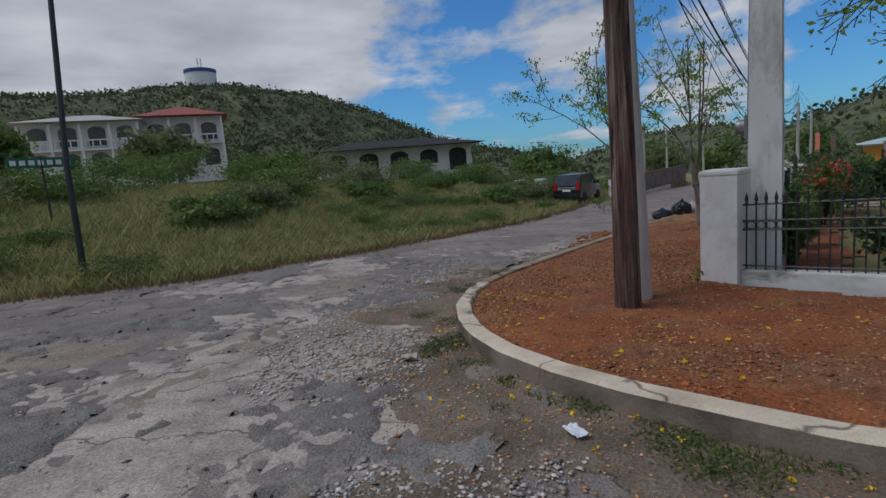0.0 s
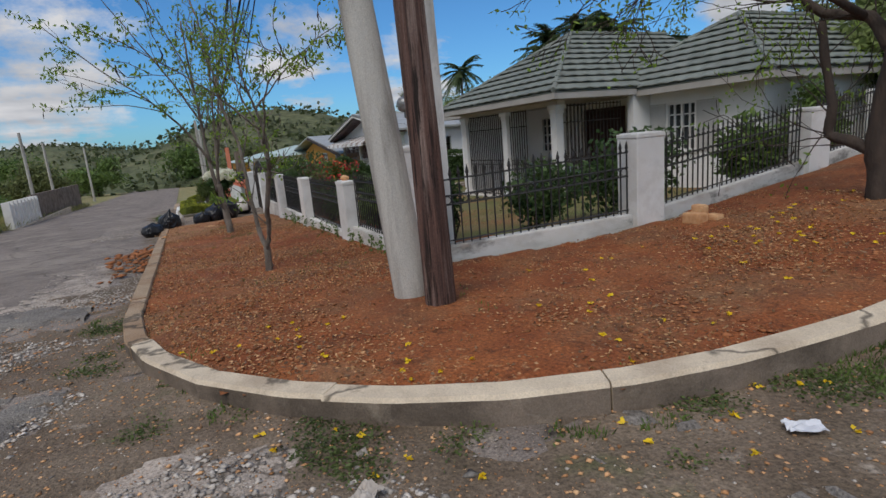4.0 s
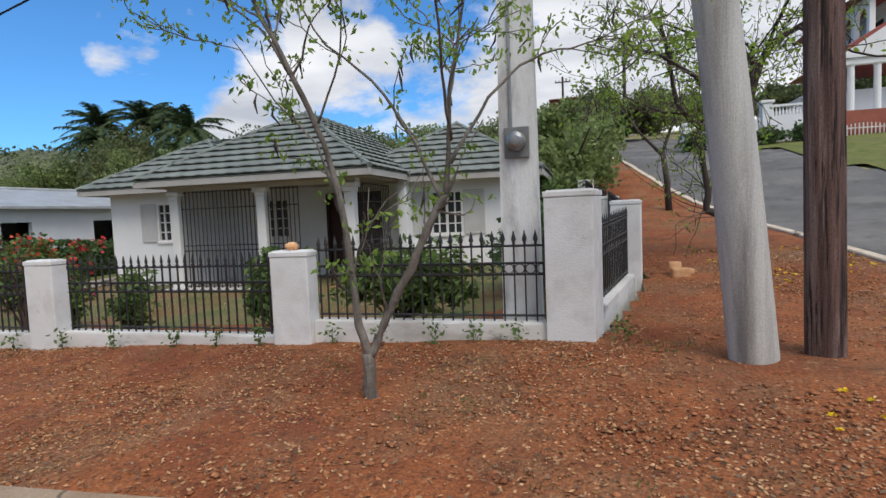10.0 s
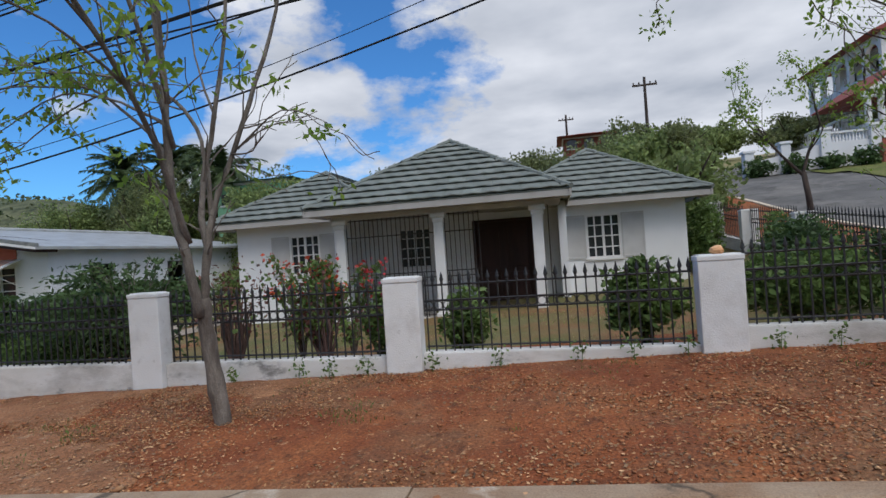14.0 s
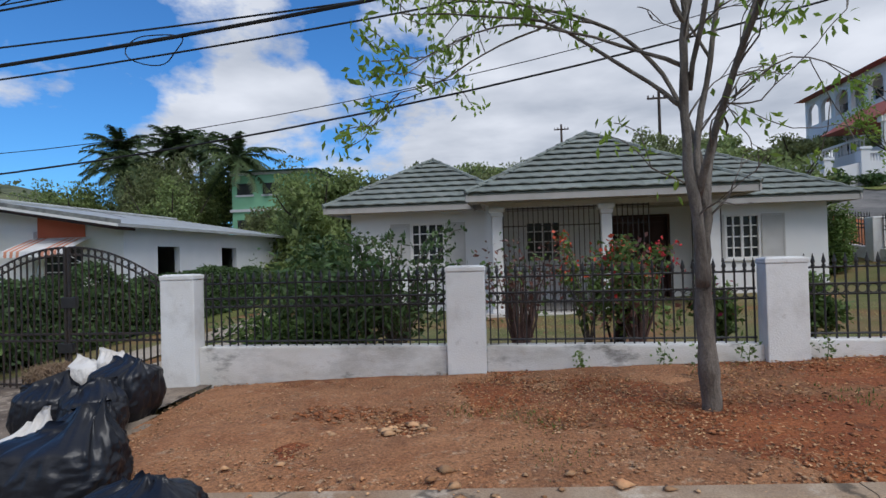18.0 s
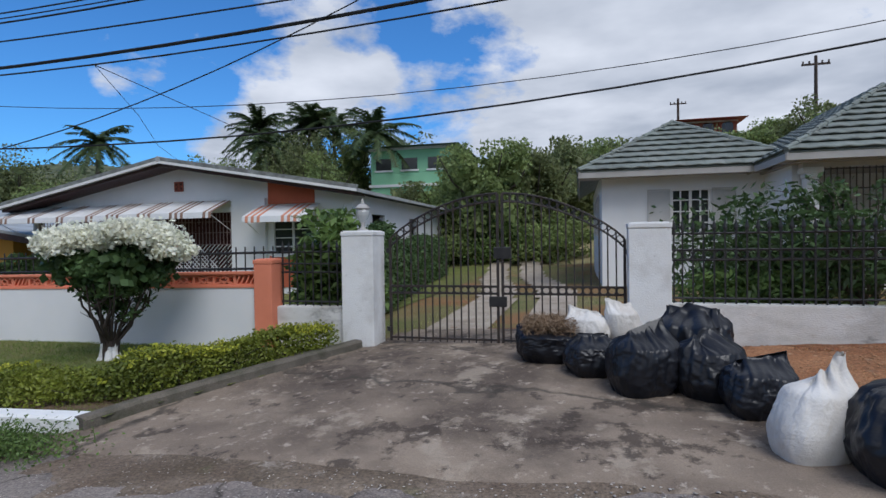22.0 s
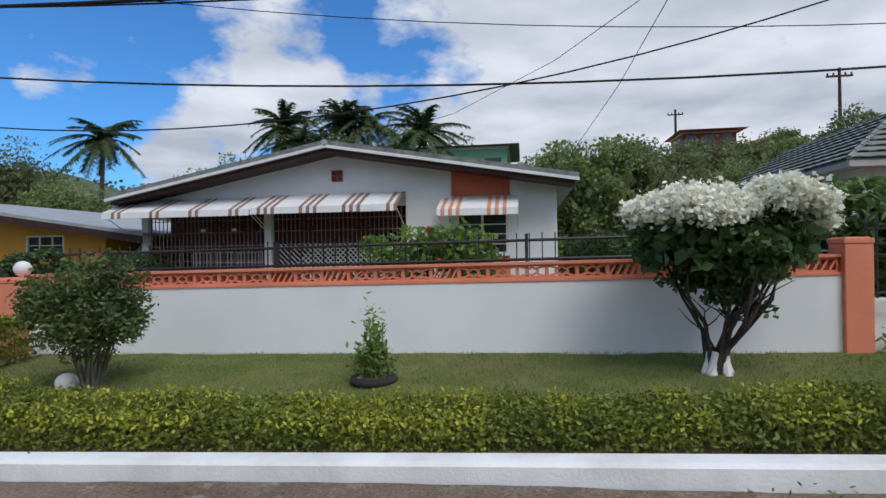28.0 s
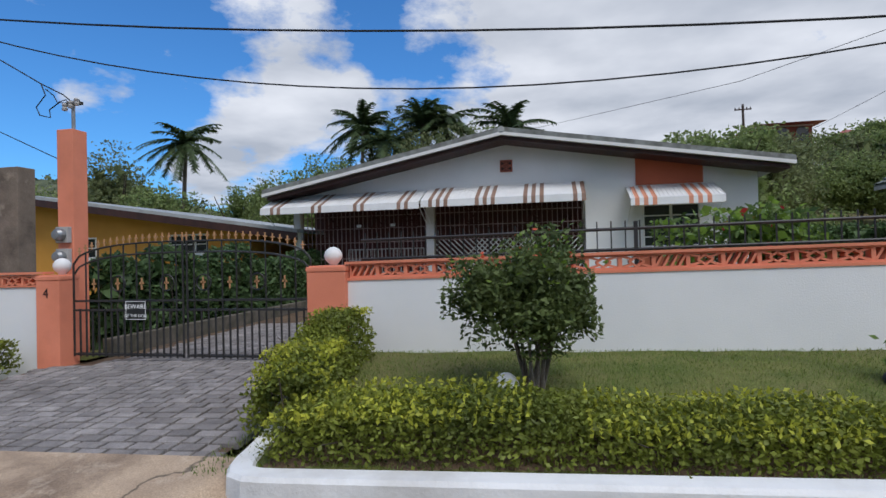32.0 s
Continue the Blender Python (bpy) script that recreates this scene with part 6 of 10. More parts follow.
# street trees
za = Z(-9.24, -2.77)
grown("sapling", (-9.24, -2.77, za), "slender forked street tree with sparse bright leaves and dark pods",
      [([(-9.23, -2.77, za - 0.1), (-9.25, -2.76, za + 0.12), (-9.24, -2.75, za + 0.34)], 0.055, 0.046),
       ([(-9.24, -2.75, za + 0.28), (-9.30, -2.82, 0.50), (-9.33, -2.87, 1.10), (-9.42, -2.90, 1.60), (-9.55, -3.00, 2.05), (-9.80, -3.05, 2.60), (-10.05, -3.10, 3.20), (-10.6, -3.15, 3.75), (-11.3, -3.2, 4.2)], 0.034, 0.008),
       ([(-9.23, -2.75, za + 0.28), (-9.10, -2.70, 0.45), (-8.89, -2.70, 0.80), (-8.74, -2.65, 1.15), (-8.60, -2.65, 1.36)], 0.036, 0.028),
       ([(-8.61, -2.65, 1.33), (-8.58, -2.65, 1.65), (-8.54, -2.75, 2.05), (-8.43, -2.85, 2.45), (-8.25, -2.85, 3.30)], 0.024, 0.007),
       ([(-8.66, -2.65, 1.28), (-8.85, -2.70, 1.75), (-9.10, -2.80, 2.15), (-9.50, -2.85, 2.55), (-9.70, -2.90, 3.10)], 0.016, 0.005),
       ([(-8.57, -2.68, 1.55), (-8.28, -2.65, 1.98), (-7.98, -2.58, 2.24), (-7.62, -2.48, 2.34), (-7.25, -2.38, 2.38)], 0.015, 0.004),
       ([(-8.56, -2.70, 1.70), (-8.50, -3.10, 2.10), (-8.40, -3.60, 2.45), (-8.30, -4.10, 2.75)], 0.013, 0.005),
       ([(-8.54, -2.72, 1.95), (-8.60, -2.30, 2.40), (-8.75, -1.80, 2.80), (-8.90, -1.40, 3.05)], 0.012, 0.004),
       ([(-9.62, -3.02, 2.20), (-10.1, -2.80, 2.75), (-10.8, -2.70, 3.10), (-11.4, -2.70, 3.25)], 0.012, 0.004),
       ([(-9.36, -2.88, 1.30), (-9.60, -2.75, 1.75), (-9.95, -2.70, 2.10), (-10.25, -2.75, 2.6)], 0.011, 0.004),
       ([(-9.47, -2.95, 1.85), (-9.25, -3.0, 2.3), (-9.15, -3.1, 2.9)], 0.011, 0.004),
       ([(-9.32, -2.86, 0.75), (-9.20, -2.80, 1.05), (-9.18, -2.75, 1.40)], 0.010, 0.004)],
      11, "bark_street", "leaf_light", 7, leaf=(0.064, 0.028), per_tip=13, tuft=0.065, leafy=lambda p: 0.82 if p.z > 2.4 else 0.55, pods=46, tw_len=0.30, tw_up=0.25)
zb = Z(-15.74, -2.8)
grown("street_tree", (-15.74, -2.80, zb), "grey-barked street tree with a forked trunk and thin leafy boughs",
      [([(-15.72, -2.78, zb - 0.12), (-15.74, -2.80, zb + 0.2), (-15.77, -2.83, 0.25), (-15.80, -2.88, 0.78)], 0.088, 0.066),
       ([(-15.80, -2.90, 0.62), (-15.86, -2.98, 1.15), (-15.94, -3.02, 2.00), (-15.93, -3.05, 2.80), (-15.98, -3.08, 3.80), (-16.1, -3.1, 4.6)], 0.054, 0.016),
       ([(-15.79, -2.87, 0.62), (-15.74, -2.85, 1.15), (-15.68, -2.78, 1.60), (-15.41, -2.65, 2.40), (-15.10, -2.55, 3.30), (-14.85, -2.5, 4.3)], 0.048, 0.014),
       ([(-15.73, -2.84, 1.22), (-15.79, -2.80, 1.70), (-15.63, -2.75, 2.50), (-15.50, -2.70, 3.30), (-15.42, -2.70, 4.20)], 0.036, 0.013),
       ([(-15.70, -2.78, 1.50), (-15.86, -2.62, 2.20), (-16.12, -2.52, 2.70), (-16.70, -2.52, 3.08), (-17.60, -2.60, 3.25), (-18.60, -2.70, 3.35)], 0.030, 0.007),
       ([(-15.92, -3.00, 2.05), (-16.30, -2.85, 2.42), (-17.00, -2.72, 2.95), (-17.7, -2.70, 3.08), (-18.3, -2.70, 3.15)], 0.022, 0.006),
       ([(-15.94, -3.00, 2.40), (-16.60, -2.82, 2.75), (-17.40, -2.72, 2.95), (-18.30, -2.70, 2.65)], 0.020, 0.005),
       ([(-16.75, -2.56, 3.05), (-17.40, -2.62, 2.82), (-17.90, -2.70, 2.52), (-18.40, -2.70, 2.40)], 0.012, 0.004),
       ([(-15.45, -2.68, 2.20), (-14.95, -2.70, 2.50), (-14.50, -2.70, 2.34)], 0.011, 0.004),
       ([(-15.50, -2.70, 2.15), (-15.25, -2.75, 2.15), (-15.1, -2.8, 2.35)], 0.010, 0.004),
       ([(-15.93, -3.05, 2.70), (-16.3, -3.2, 3.4), (-16.9, -3.3, 4.0)], 0.018, 0.006),
       ([(-15.62, -2.75, 2.50), (-15.9, -2.6, 3.2), (-16.0, -2.5, 4.0)], 0.015, 0.005),
       ([(-15.84, -2.95, 1.30), (-15.75, -3.40, 2.10), (-15.65, -4.10, 2.85), (-15.60, -4.90, 3.50), (-15.60, -5.80, 4.40)], 0.034, 0.007),
       ([(-15.70, -3.80, 2.55), (-15.60, -4.50, 2.72), (-15.60, -5.30, 2.70)], 0.014, 0.005),
       ([(-15.66, -4.00, 2.75), (-15.55, -4.80, 3.15), (-15.50, -5.60, 3.40)], 0.013, 0.005),
       ([(-15.90, -3.00, 2.20), (-15.80, -3.50, 3.20), (-15.70, -4.20, 4.30), (-15.65, -4.70, 5.10)], 0.026, 0.008),
       ([(-15.92, -3.02, 2.60), (-15.85, -3.20, 3.60), (-15.80, -3.60, 4.60), (-15.70, -3.80, 5.30)], 0.022, 0.008)],
      23, "bark_street", "leaf_light", 7, leaf=(0.105, 0.043), per_tip=11, tuft=0.085, leafy=lambda p: 0.85 if p.x < -16.4 or p.y < -3.6 else (0.14 if p.z < 3.0 else 0.35), pods=10, tw_len=0.40, tw_up=0.0)
zc = Z(-4.98, 3.68)
grown("street_tree", (-4.98, 3.68, zc), "dark spreading street tree with tangled bare twigs and light leaves",
      [([(-4.99, 3.68, zc - 0.15), (-5.02, 3.68, zc + 0.35), (-5.04, 3.68, zc + 0.85), (-4.93, 3.68, zc + 1.75), (-4.92, 3.68, zc + 2.6)], 0.150, 0.100),
       ([(-5.06, 3.68, zc + 0.52), (-5.33, 3.66, zc + 0.66), (-5.57, 3.64, zc + 0.76), (-5.55, 3.62, zc + 1.10), (-5.68, 3.60, zc + 1.84), (-5.70, 3.60, zc + 2.10)], 0.075, 0.042),
       ([(-4.98, 3.68, zc + 1.65), (-5.24, 3.66, zc + 2.05), (-5.70, 3.60, zc + 2.20), (-6.05, 3.50, zc + 2.60), (-6.16, 3.40, zc + 3.15), (-6.35, 3.20, zc + 3.9)], 0.078, 0.026),
       ([(-4.92, 3.68, zc + 2.50), (-5.26, 3.60, zc + 3.38), (-5.60, 3.50, zc + 4.15), (-5.90, 3.30, zc + 5.0)], 0.088, 0.030),
       ([(-4.90, 3.68, zc + 2.50), (-4.66, 3.60, zc + 3.33), (-4.19, 3.50, zc + 3.65), (-3.60, 3.20, zc + 4.0), (-2.90, 2.90, zc + 4.3)], 0.072, 0.016),
       ([(-4.25, 3.45, zc + 3.60), (-3.90, 3.10, zc + 3.20), (-3.50, 2.80, zc + 2.90), (-2.95, 2.40, zc + 2.75)], 0.030, 0.008),
       ([(-5.85, 3.56, zc + 2.38), (-6.4, 3.5, zc + 2.5), (-7.0, 3.3, zc + 2.8)], 0.028, 0.008),
       ([(-4.95, 3.68, zc + 2.3), (-4.8, 4.3, zc + 3.1), (-4.4, 5.0, zc + 3.9)], 0.05, 0.014),
       ([(-5.26, 3.60, zc + 3.38), (-5.9, 3.9, zc + 3.9), (-6.7, 4.0, zc + 4.3)], 0.035, 0.010),
       ([(-4.66, 3.60, zc + 3.33), (-4.6, 3.0, zc + 3.8), (-4.4, 2.2, zc + 4.2)], 0.035, 0.010)],
      5, "dark_bark", "leaf_light", 14, leaf=(0.075, 0.033), per_tip=9, tuft=0.11, leafy=lambda p: 0.55, pods=30, depth=3, tw_len=0.6, tw_up=0.1)


def bough(t, pts, r0, n, seed):
    """A long low bough with a tangle of fine twigs, few leaves and pods."""
    r = np.random.default_rng(seed)
    line = [Vector(p) for p in pts]
    m = len(line) - 1
    limb = part("limb", tubem(line, [r0 * (1 - 0.75 * k / m) for k in range(m + 1)], 7), "dark_bark", t, round_shade=True)
    out, tips = [], []
    for k in range(n):
        f = m * r.uniform(0.25, 0.98)
        a = int(f)
        d = (line[a + 1] - line[a]).normalized()
        side = Vector(r.normal(0, 1, 3))
        limbs(line[a].lerp(line[a + 1], f - a), d * 0.8 + side * 0.40, r.uniform(0.40, 0.70), 0.013, 3, r, out, tips, (2, 3), 0.6, 0.0, 0.72, 0.10)
    bm = bmesh.new()
    for p, rad, dep in out:
        tube(bm, p, [max(0.0035, q) for q in rad], 4, False)
    tagged(part("twig_tangle", bm, "dark_bark", t), "tangle of fine bare twigs", kind="stuff")
    c = [np.array(p) + r.normal(0, 0.07, 3) for p, d in tips if r.random() < 0.4 for j in range(6)]
    leaves("foliage", c, 0.08, 0.037, "leaf_light", t, seed=seed, droop=0.5, spread_up=0.45)


ct = bpy.data.objects["street_tree.001"]
bough(ct, [(-4.95, 3.68, zc + 2.1), (-5.05, 3.2, zc + 2.4), (-5.25, 2.3, zc + 2.65), (-5.5, 1.3, zc + 2.75), (-5.7, 0.6, zc + 2.65)], 0.058, 13, 71)
bough(ct, [(-5.26, 3.62, zc + 2.06), (-5.5, 3.1, zc + 2.4), (-6.0, 2.3, zc + 2.75), (-6.6, 1.6, zc + 2.95), (-7.0, 1.2, zc + 2.95)], 0.052, 9, 72)
zd = Z(-5.3, 9.6)
tree("street_tree", (-5.3, 9.6, zd), [(-5.3, 9.6, zd - 0.1), (-5.35, 9.6, zd + 0.8), (-5.45, 9.6, zd + 1.6)], [0.10, 0.08, 0.07],
     [((-5.45, 9.6, zd + 1.5), (-0.4, 0.2, 0.8), 1.4, 0.05), ((-5.45, 9.6, zd + 1.6), (0.5, 0.1, 0.8), 1.4, 0.05)],
     3, 8, "dark_bark", "leaf_light", "thin street tree with feathery light foliage", per_tip=24, spread=0.6, up=0.2, clump=0.25, leaf=(0.12, 0.06))


def bush(at, rx, ry, rz, n, seed, leafm, label, leaf=(0.09, 0.045), stems=7, lift=0.35, clumps=26, name="shrub", spread=0.30, stem_mat="dark_bark", extra=None, group="", stem_r=0.022):
    """A shrub: a bundle of stems from the ground and an uneven leafy crown."""
    t = thing(name, at, label, "shrub", group)
    r = np.random.default_rng(seed)
    for k in range(stems):
        a = r.uniform(0, 6.28)
        top = Vector((at[0] + 0.6 * rx * math.cos(a) * r.uniform(0.3, 1), at[1] + 0.6 * ry * math.sin(a) * r.uniform(0.3, 1), at[2] + lift + rz * r.uniform(0.8, 1.4)))
        b = Vector((at[0] + 0.05 * math.cos(a), at[1] + 0.05 * math.sin(a), at[2] - 0.03))
        m = b.lerp(top, 0.5) + Vector((r.normal(0, 0.05), r.normal(0, 0.05), 0.05))
        part("stem", tubem([b, m, top], [stem_r, stem_r * 0.7, stem_r * 0.32], 5), stem_mat, t)
    c = blob(n, (at[0], at[1], at[2] + lift + rz), rx, ry, rz, seed, clumps, spread)
    c = c[c[:, 2] > at[2] + 0.04]
    leaves("foliage", c, leaf[0], leaf[1], leafm, t, seed=seed)
    if extra:
        for m, cnt, zmin, size in extra:
            q = blob(cnt * 3, (at[0], at[1], at[2] + lift + rz), rx * 1.05, ry * 1.05, rz * 1.08, seed, clumps, spread)
            q = q[q[:, 2] > at[2] + lift + rz * zmin][:cnt]
            leaves("blossom", q, size, size * 0.8, m, t, seed=seed + 1)
    return t


YZ = -0.40
bush((-9.75, -0.45, -0.05), 0.85, 0.32, 0.42, 3600, 1, "leaf_mid", "dense green shrub behind the iron fence", leaf=(0.13, 0.05), lift=0.05)
bush((-8.35, -0.35, -0.05), 0.25, 0.2, 0.50, 1100, 2, "leaf_dark", "dark climbing shrub against the corner pillar", leaf=(0.08, 0.05), lift=0.1)
bush((-11.45, -0.35, -0.25), 0.42, 0.32, 0.52, 2400, 3, "leaf_mid", "leafy green shrub beside a fence pillar", leaf=(0.12, 0.06), lift=0.05)
bush((-13.75, -0.40, -0.33), 0.34, 0.28, 0.42, 1500, 4, "leaf_mid", "low green shrub beside a fence pillar", leaf=(0.11, 0.05), lift=0.05)
bush((-15.75, -0.30, -0.35), 0.55, 0.4, 0.55, 1100, 5, "leaf_mid", "straggly shrub with red flowers and bare twigs", leaf=(0.085, 0.04), lift=0.2, stems=24, extra=[("petal_red", 26, 0.9, 0.07), ("leaf_russet", 260, 0.2, 0.08)], stem_mat="twig_red")
bush((-17.25, -0.20, -0.45), 0.60, 0.4, 0.62, 420, 6, "leaf_russet", "reddish half-bare shrub with many thin branches", leaf=(0.08, 0.04), lift=0.3, stems=34, extra=[("leaf_mid", 160, 0.1, 0.08)], stem_mat="twig_red")
bush((-15.95, -0.05, -0.45), 0.45, 0.35, 0.60, 1100, 16, "leaf_mid", "bougainvillea with orange-red blossoms", leaf=(0.09, 0.05), lift=0.35, stems=9, extra=[("petal_orange", 110, 1.1, 0.08)])
bush((-14.85, -0.40, -0.35), 0.30, 0.28, 0.40, 1200, 17, "leaf_mid", "green shrub with pink flowers beside a pillar", leaf=(0.10, 0.05), lift=0.1, extra=[("petal_pink", 70, 0.8, 0.08)])
bush((-19.6, 0.05, -0.50), 1.40, 0.75, 0.74, 5200, 7, "leaf_dark", "large spreading dark green shrub leaning over the fence", leaf=(0.15, 0.05), lift=0.08, stems=16, clumps=44, spread=0.40)
def canes(at, n, reach, top, seed, label, leafm="leaf_dark", blossom=None):
    """A rambling shrub of long arching canes, leaves hanging along each."""
    t = thing("rambling_shrub", at, label, "shrub")
    r = np.random.default_rng(seed)
    pts, tips = [], []
    for k in range(n):
        a = r.uniform(0, 6.28)
        h, d = top * r.uniform(0.65, 1.05), reach * r.uniform(0.45, 1.0)
        line = [Vector((at[0] + d * f * math.cos(a) + r.normal(0, 0.02), at[1] + 0.55 * d * f * math.sin(a), at[2] + h * (1.55 * f - 0.62 * f ** 2.6) / 0.93)) for f in np.linspace(0.03, 1, 9)]
        part("cane", tubem(line, [0.013 * (1 - 0.08 * j) for j in range(9)], 5), "bark", t)
        tips.append(line[-1])
        for j in range(2, 9):
            for m in range(7):
                q = line[j - 1].lerp(line[j], r.random())
                pts.append(q + Vector(r.normal(0, 0.03, 3)))
    leaves("foliage", [tuple(p) for p in pts], 0.095, 0.05, leafm, t, droop=0.5, seed=seed)
    if blossom:
        c = np.array([tuple(p) for p in tips for m in range(16)]) + r.normal(0, 0.055, (len(tips) * 16, 3))
        leaves("blossom", c, 0.06, 0.05, blossom, t, seed=seed + 1)


canes((-18.95, -0.10, -0.50), 30, 1.15, 1.75, 91, "rambling shrub of long arching canes leaning over the fence")
canes((-15.55, 0.25, -0.42), 12, 0.60, 1.30, 92, "flowering shrub with coral-red blossom on arching canes", "leaf_mid", "petal_red")
canes((-16.30, 0.10, -0.42), 10, 0.55, 1.55, 93, "loose shrub with orange blossom at the cane tips", "leaf_mid", "petal_orange")
bush((-20.3, -0.5, -0.52), 0.9, 0.3, 0.34, 2600, 8, "leaf_mid", "light green ferny undergrowth behind the fence", leaf=(0.12, 0.04), lift=0.0)
bush((-8.4, 8.4, float(land_z(-8.4, 8.4))), 0.55, 0.6, 0.85, 4200, 9, "leaf_mid", "tall green shrub against the side of the house", leaf=(0.11, 0.055), lift=0.05)
bush((-7.75, 5.3, 0.1), 0.5, 0.6, 0.50, 2600, 10, "leaf_mid", "bright leafy shrub by the side fence", leaf=(0.14, 0.07), lift=0.2)
bush((-8.4, 2.8, -0.1), 0.7, 1.4, 0.6, 3600, 12, "leaf_dark", "dark hedge shrub behind the side fence", leaf=(0.12, 0.06), lift=0.1)
bush((-8.0, 0.9, -0.1), 0.35, 0.55, 0.5, 1800, 13, "leaf_dark", "climber on the side fence", leaf=(0.09, 0.05), lift=0.1)
bush((-25.75, -0.45, -0.75), 0.72, 0.5, 0.78, 5200, 14, "leaf_mid", "broad-leaved green bush behind the short fence", leaf=(0.20, 0.075), lift=0.05, clumps=34)
bush((-31.3, 1.2, -0.9), 0.95, 0.5, 0.72, 3200, 15, "leaf_mid", "garden shrub with red flowers in front of the verandah", leaf=(0.15, 0.06), lift=0.2, extra=[("petal_red", 45, 0.5, 0.10), ("leaf_light", 700, 0.6, 0.14)])

# small weeds at the foot of the fence
wr = np.random.default_rng(3)
for x in (-8.3, -8.75, -9.15, -9.75, -10.3, -11.2, -11.75, -12.3, -13.2, -14.0, -14.8, -15.3, -15.7, -16.6, -7.3, -26.2, -25.5):
    zz = Z(x, -1.3)
    y = -1.27
    w = thing("weed", (x, y, zz), "small leafy weed growing against the fence base", "weed", "weeds by the fence")
    part("stem", tubem([(x, y, zz - 0.02), (x + 0.02, y, zz + 0.2)], [0.006, 0.003], 4), "leaf_mid", w)
    leaves("foliage", np.array([x, y, zz + 0.13]) + wr.normal(0, 1, (34, 3)) * [0.06, 0.03, 0.07], 0.06, 0.035, "leaf_mid", w, seed=int(-x * 10))


def hedge(name, line, width, h0, h1, n, seed, label, zf, leafm="leaf_hedge", leaf=0.062, prof=lambda x: 1.0 + 0 * x):
    """A clipped hedge along a line: dark twigs within, small bright leaves outside."""
    r = np.random.default_rng(seed)
    pts = resample(np.array(line, float), 0.05)
    k = r.integers(0, len(pts), n)
    a = r.uniform(0, 1, n)
    off = r.uniform(-0.5, 0.5, n)
    lump = np.array([0.5 * noise.noise(Vector((p[0] * 1.3, p[1] * 1.3, seed))) for p in pts])[k]
    skin = r.random(n) < 0.7
    hh = np.where(skin, np.where(np.abs(off) > 0.32, a, 0.9 + 0.1 * a), a)
    p = pts[k]
    d = np.roll(pts, -1, 0) - pts
    d[-1] = d[-2]
    nrm = np.stack([-d[:, 1], d[:, 0]], -1) / (np.linalg.norm(d, axis=1, keepdims=True) + 1e-9)
    q = p + nrm[k] * (off * width * (1 - 0.25 * hh ** 3))[:, None]
    z = zf(q[:, 0], q[:, 1]) + h0 + (h1 - h0) * prof(q[:, 0]) * hh * (1 + 1.0 * lump) + r.normal(0, 0.022, n)
    t = thing(name, (*pts[len(pts) // 2], float(zf(*pts[len(pts) // 2]))), label, "hedge")
    leaves("foliage", np.stack([q[:, 0], q[:, 1], z], -1) + r.normal(0, 0.02, (n, 3)), leaf, leaf * 0.55, leafm, t, seed=seed)
    if leafm == "leaf_hedge":
        m = n // 9
        kk = r.integers(0, len(pts), m)
        ok = np.array([noise.noise(Vector((p[0] * 1.9, p[1] * 1.9, seed + 4))) for p in pts])[kk] > -0.05
        kk = kk[ok]
        tq = pts[kk] + nrm[kk] * r.uniform(-0.48, 0.48, len(kk))[:, None] * width
        tl = np.array([0.5 * noise.noise(Vector((p[0] * 1.3, p[1] * 1.3, seed))) for p in pts])[kk]
        tz = zf(tq[:, 0], tq[:, 1]) + h0 + (h1 - h0) * prof(tq[:, 0]) * (1 + 1.0 * tl) + r.uniform(-0.02, 0.06, len(kk))
        tagged(leaves("young_growth", np.column_stack([tq, tz]), 0.046, 0.024, "leaf_tip", t, seed=seed + 2, droop=-0.5), "yellow young leaves on the hedge", kind="stuff")
    if h1 > 1.0:
        m = n // 4
        kk = r.integers(0, len(pts), m)
        iq = pts[kk] + nrm[kk] * (r.uniform(-0.3, 0.3, m) * width)[:, None]
        leaves("inner_foliage", np.column_stack([iq, zf(iq[:, 0], iq[:, 1]) + r.uniform(0.05, 0.88, m) * h1]), 0.30, 0.22, leafm, t, seed=seed + 7)
    bm = bmesh.new()
    for j in range(0, len(pts), 4):
        for s in range(2):
            b = Vector((*(pts[j] + nrm[j] * r.normal(0, width * 0.18)), 0))
            b.z = float(zf(b.x, b.y))
            tube(bm, [b, b + Vector((r.normal(0, 0.06), r.normal(0, 0.06), (h1 + h0) * 0.45)), b + Vector((r.normal(0, 0.12), r.normal(0, 0.12), h1 * 0.92))], [0.009, 0.007, 0.003], 4, False)
    ob = part("inner_wood", bm, "dark_bark", t)
    tagged(ob, "dark bare twigs inside the hedge", kind="stuff")
    return t


HZ = lambda x, y: lawn_h(np.asarray(x), np.asarray(y))
hedge("hedge", [(-35.72, -3.58), (-33.0, -3.58), (-30.0, -3.58), (-27.2, -3.58), (-26.55, -3.35)], 0.80, 0.04, 0.19, 60000, 41, "low clipped hedge of yellow-green leaves along the kerb", HZ, leaf=0.042, prof=lambda x: np.interp(x, [-35.7, -33.8, -32.4, -28.6, -27.2], [1.35, 1.25, 0.75, 0.75, 1.15]))
hedge("hedge", [(-26.5, -3.65), (-26.1, -2.8), (-25.7, -2.1), (-25.4, -1.5)], 0.52, 0.05, 0.33, 12000, 42, "clipped yellow-green hedge beside the driveway", HZ, leaf=0.046)
hedge("hedge", [(-35.78, -3.5), (-35.95, -2.8), (-36.08, -2.1), (-36.12, -1.5)], 0.64, 0.05, 0.48, 17000, 43, "bright clipped hedge running to the gate pillar", HZ, leaf=0.046)
hedge("hedge", [(-41.6, -1.55), (-40.7, -1.6)], 0.6, 0.05, 0.40, 2600, 44, "small clipped hedge by the gate pillar", lambda x, y: land_z(x, y) + 0.16)
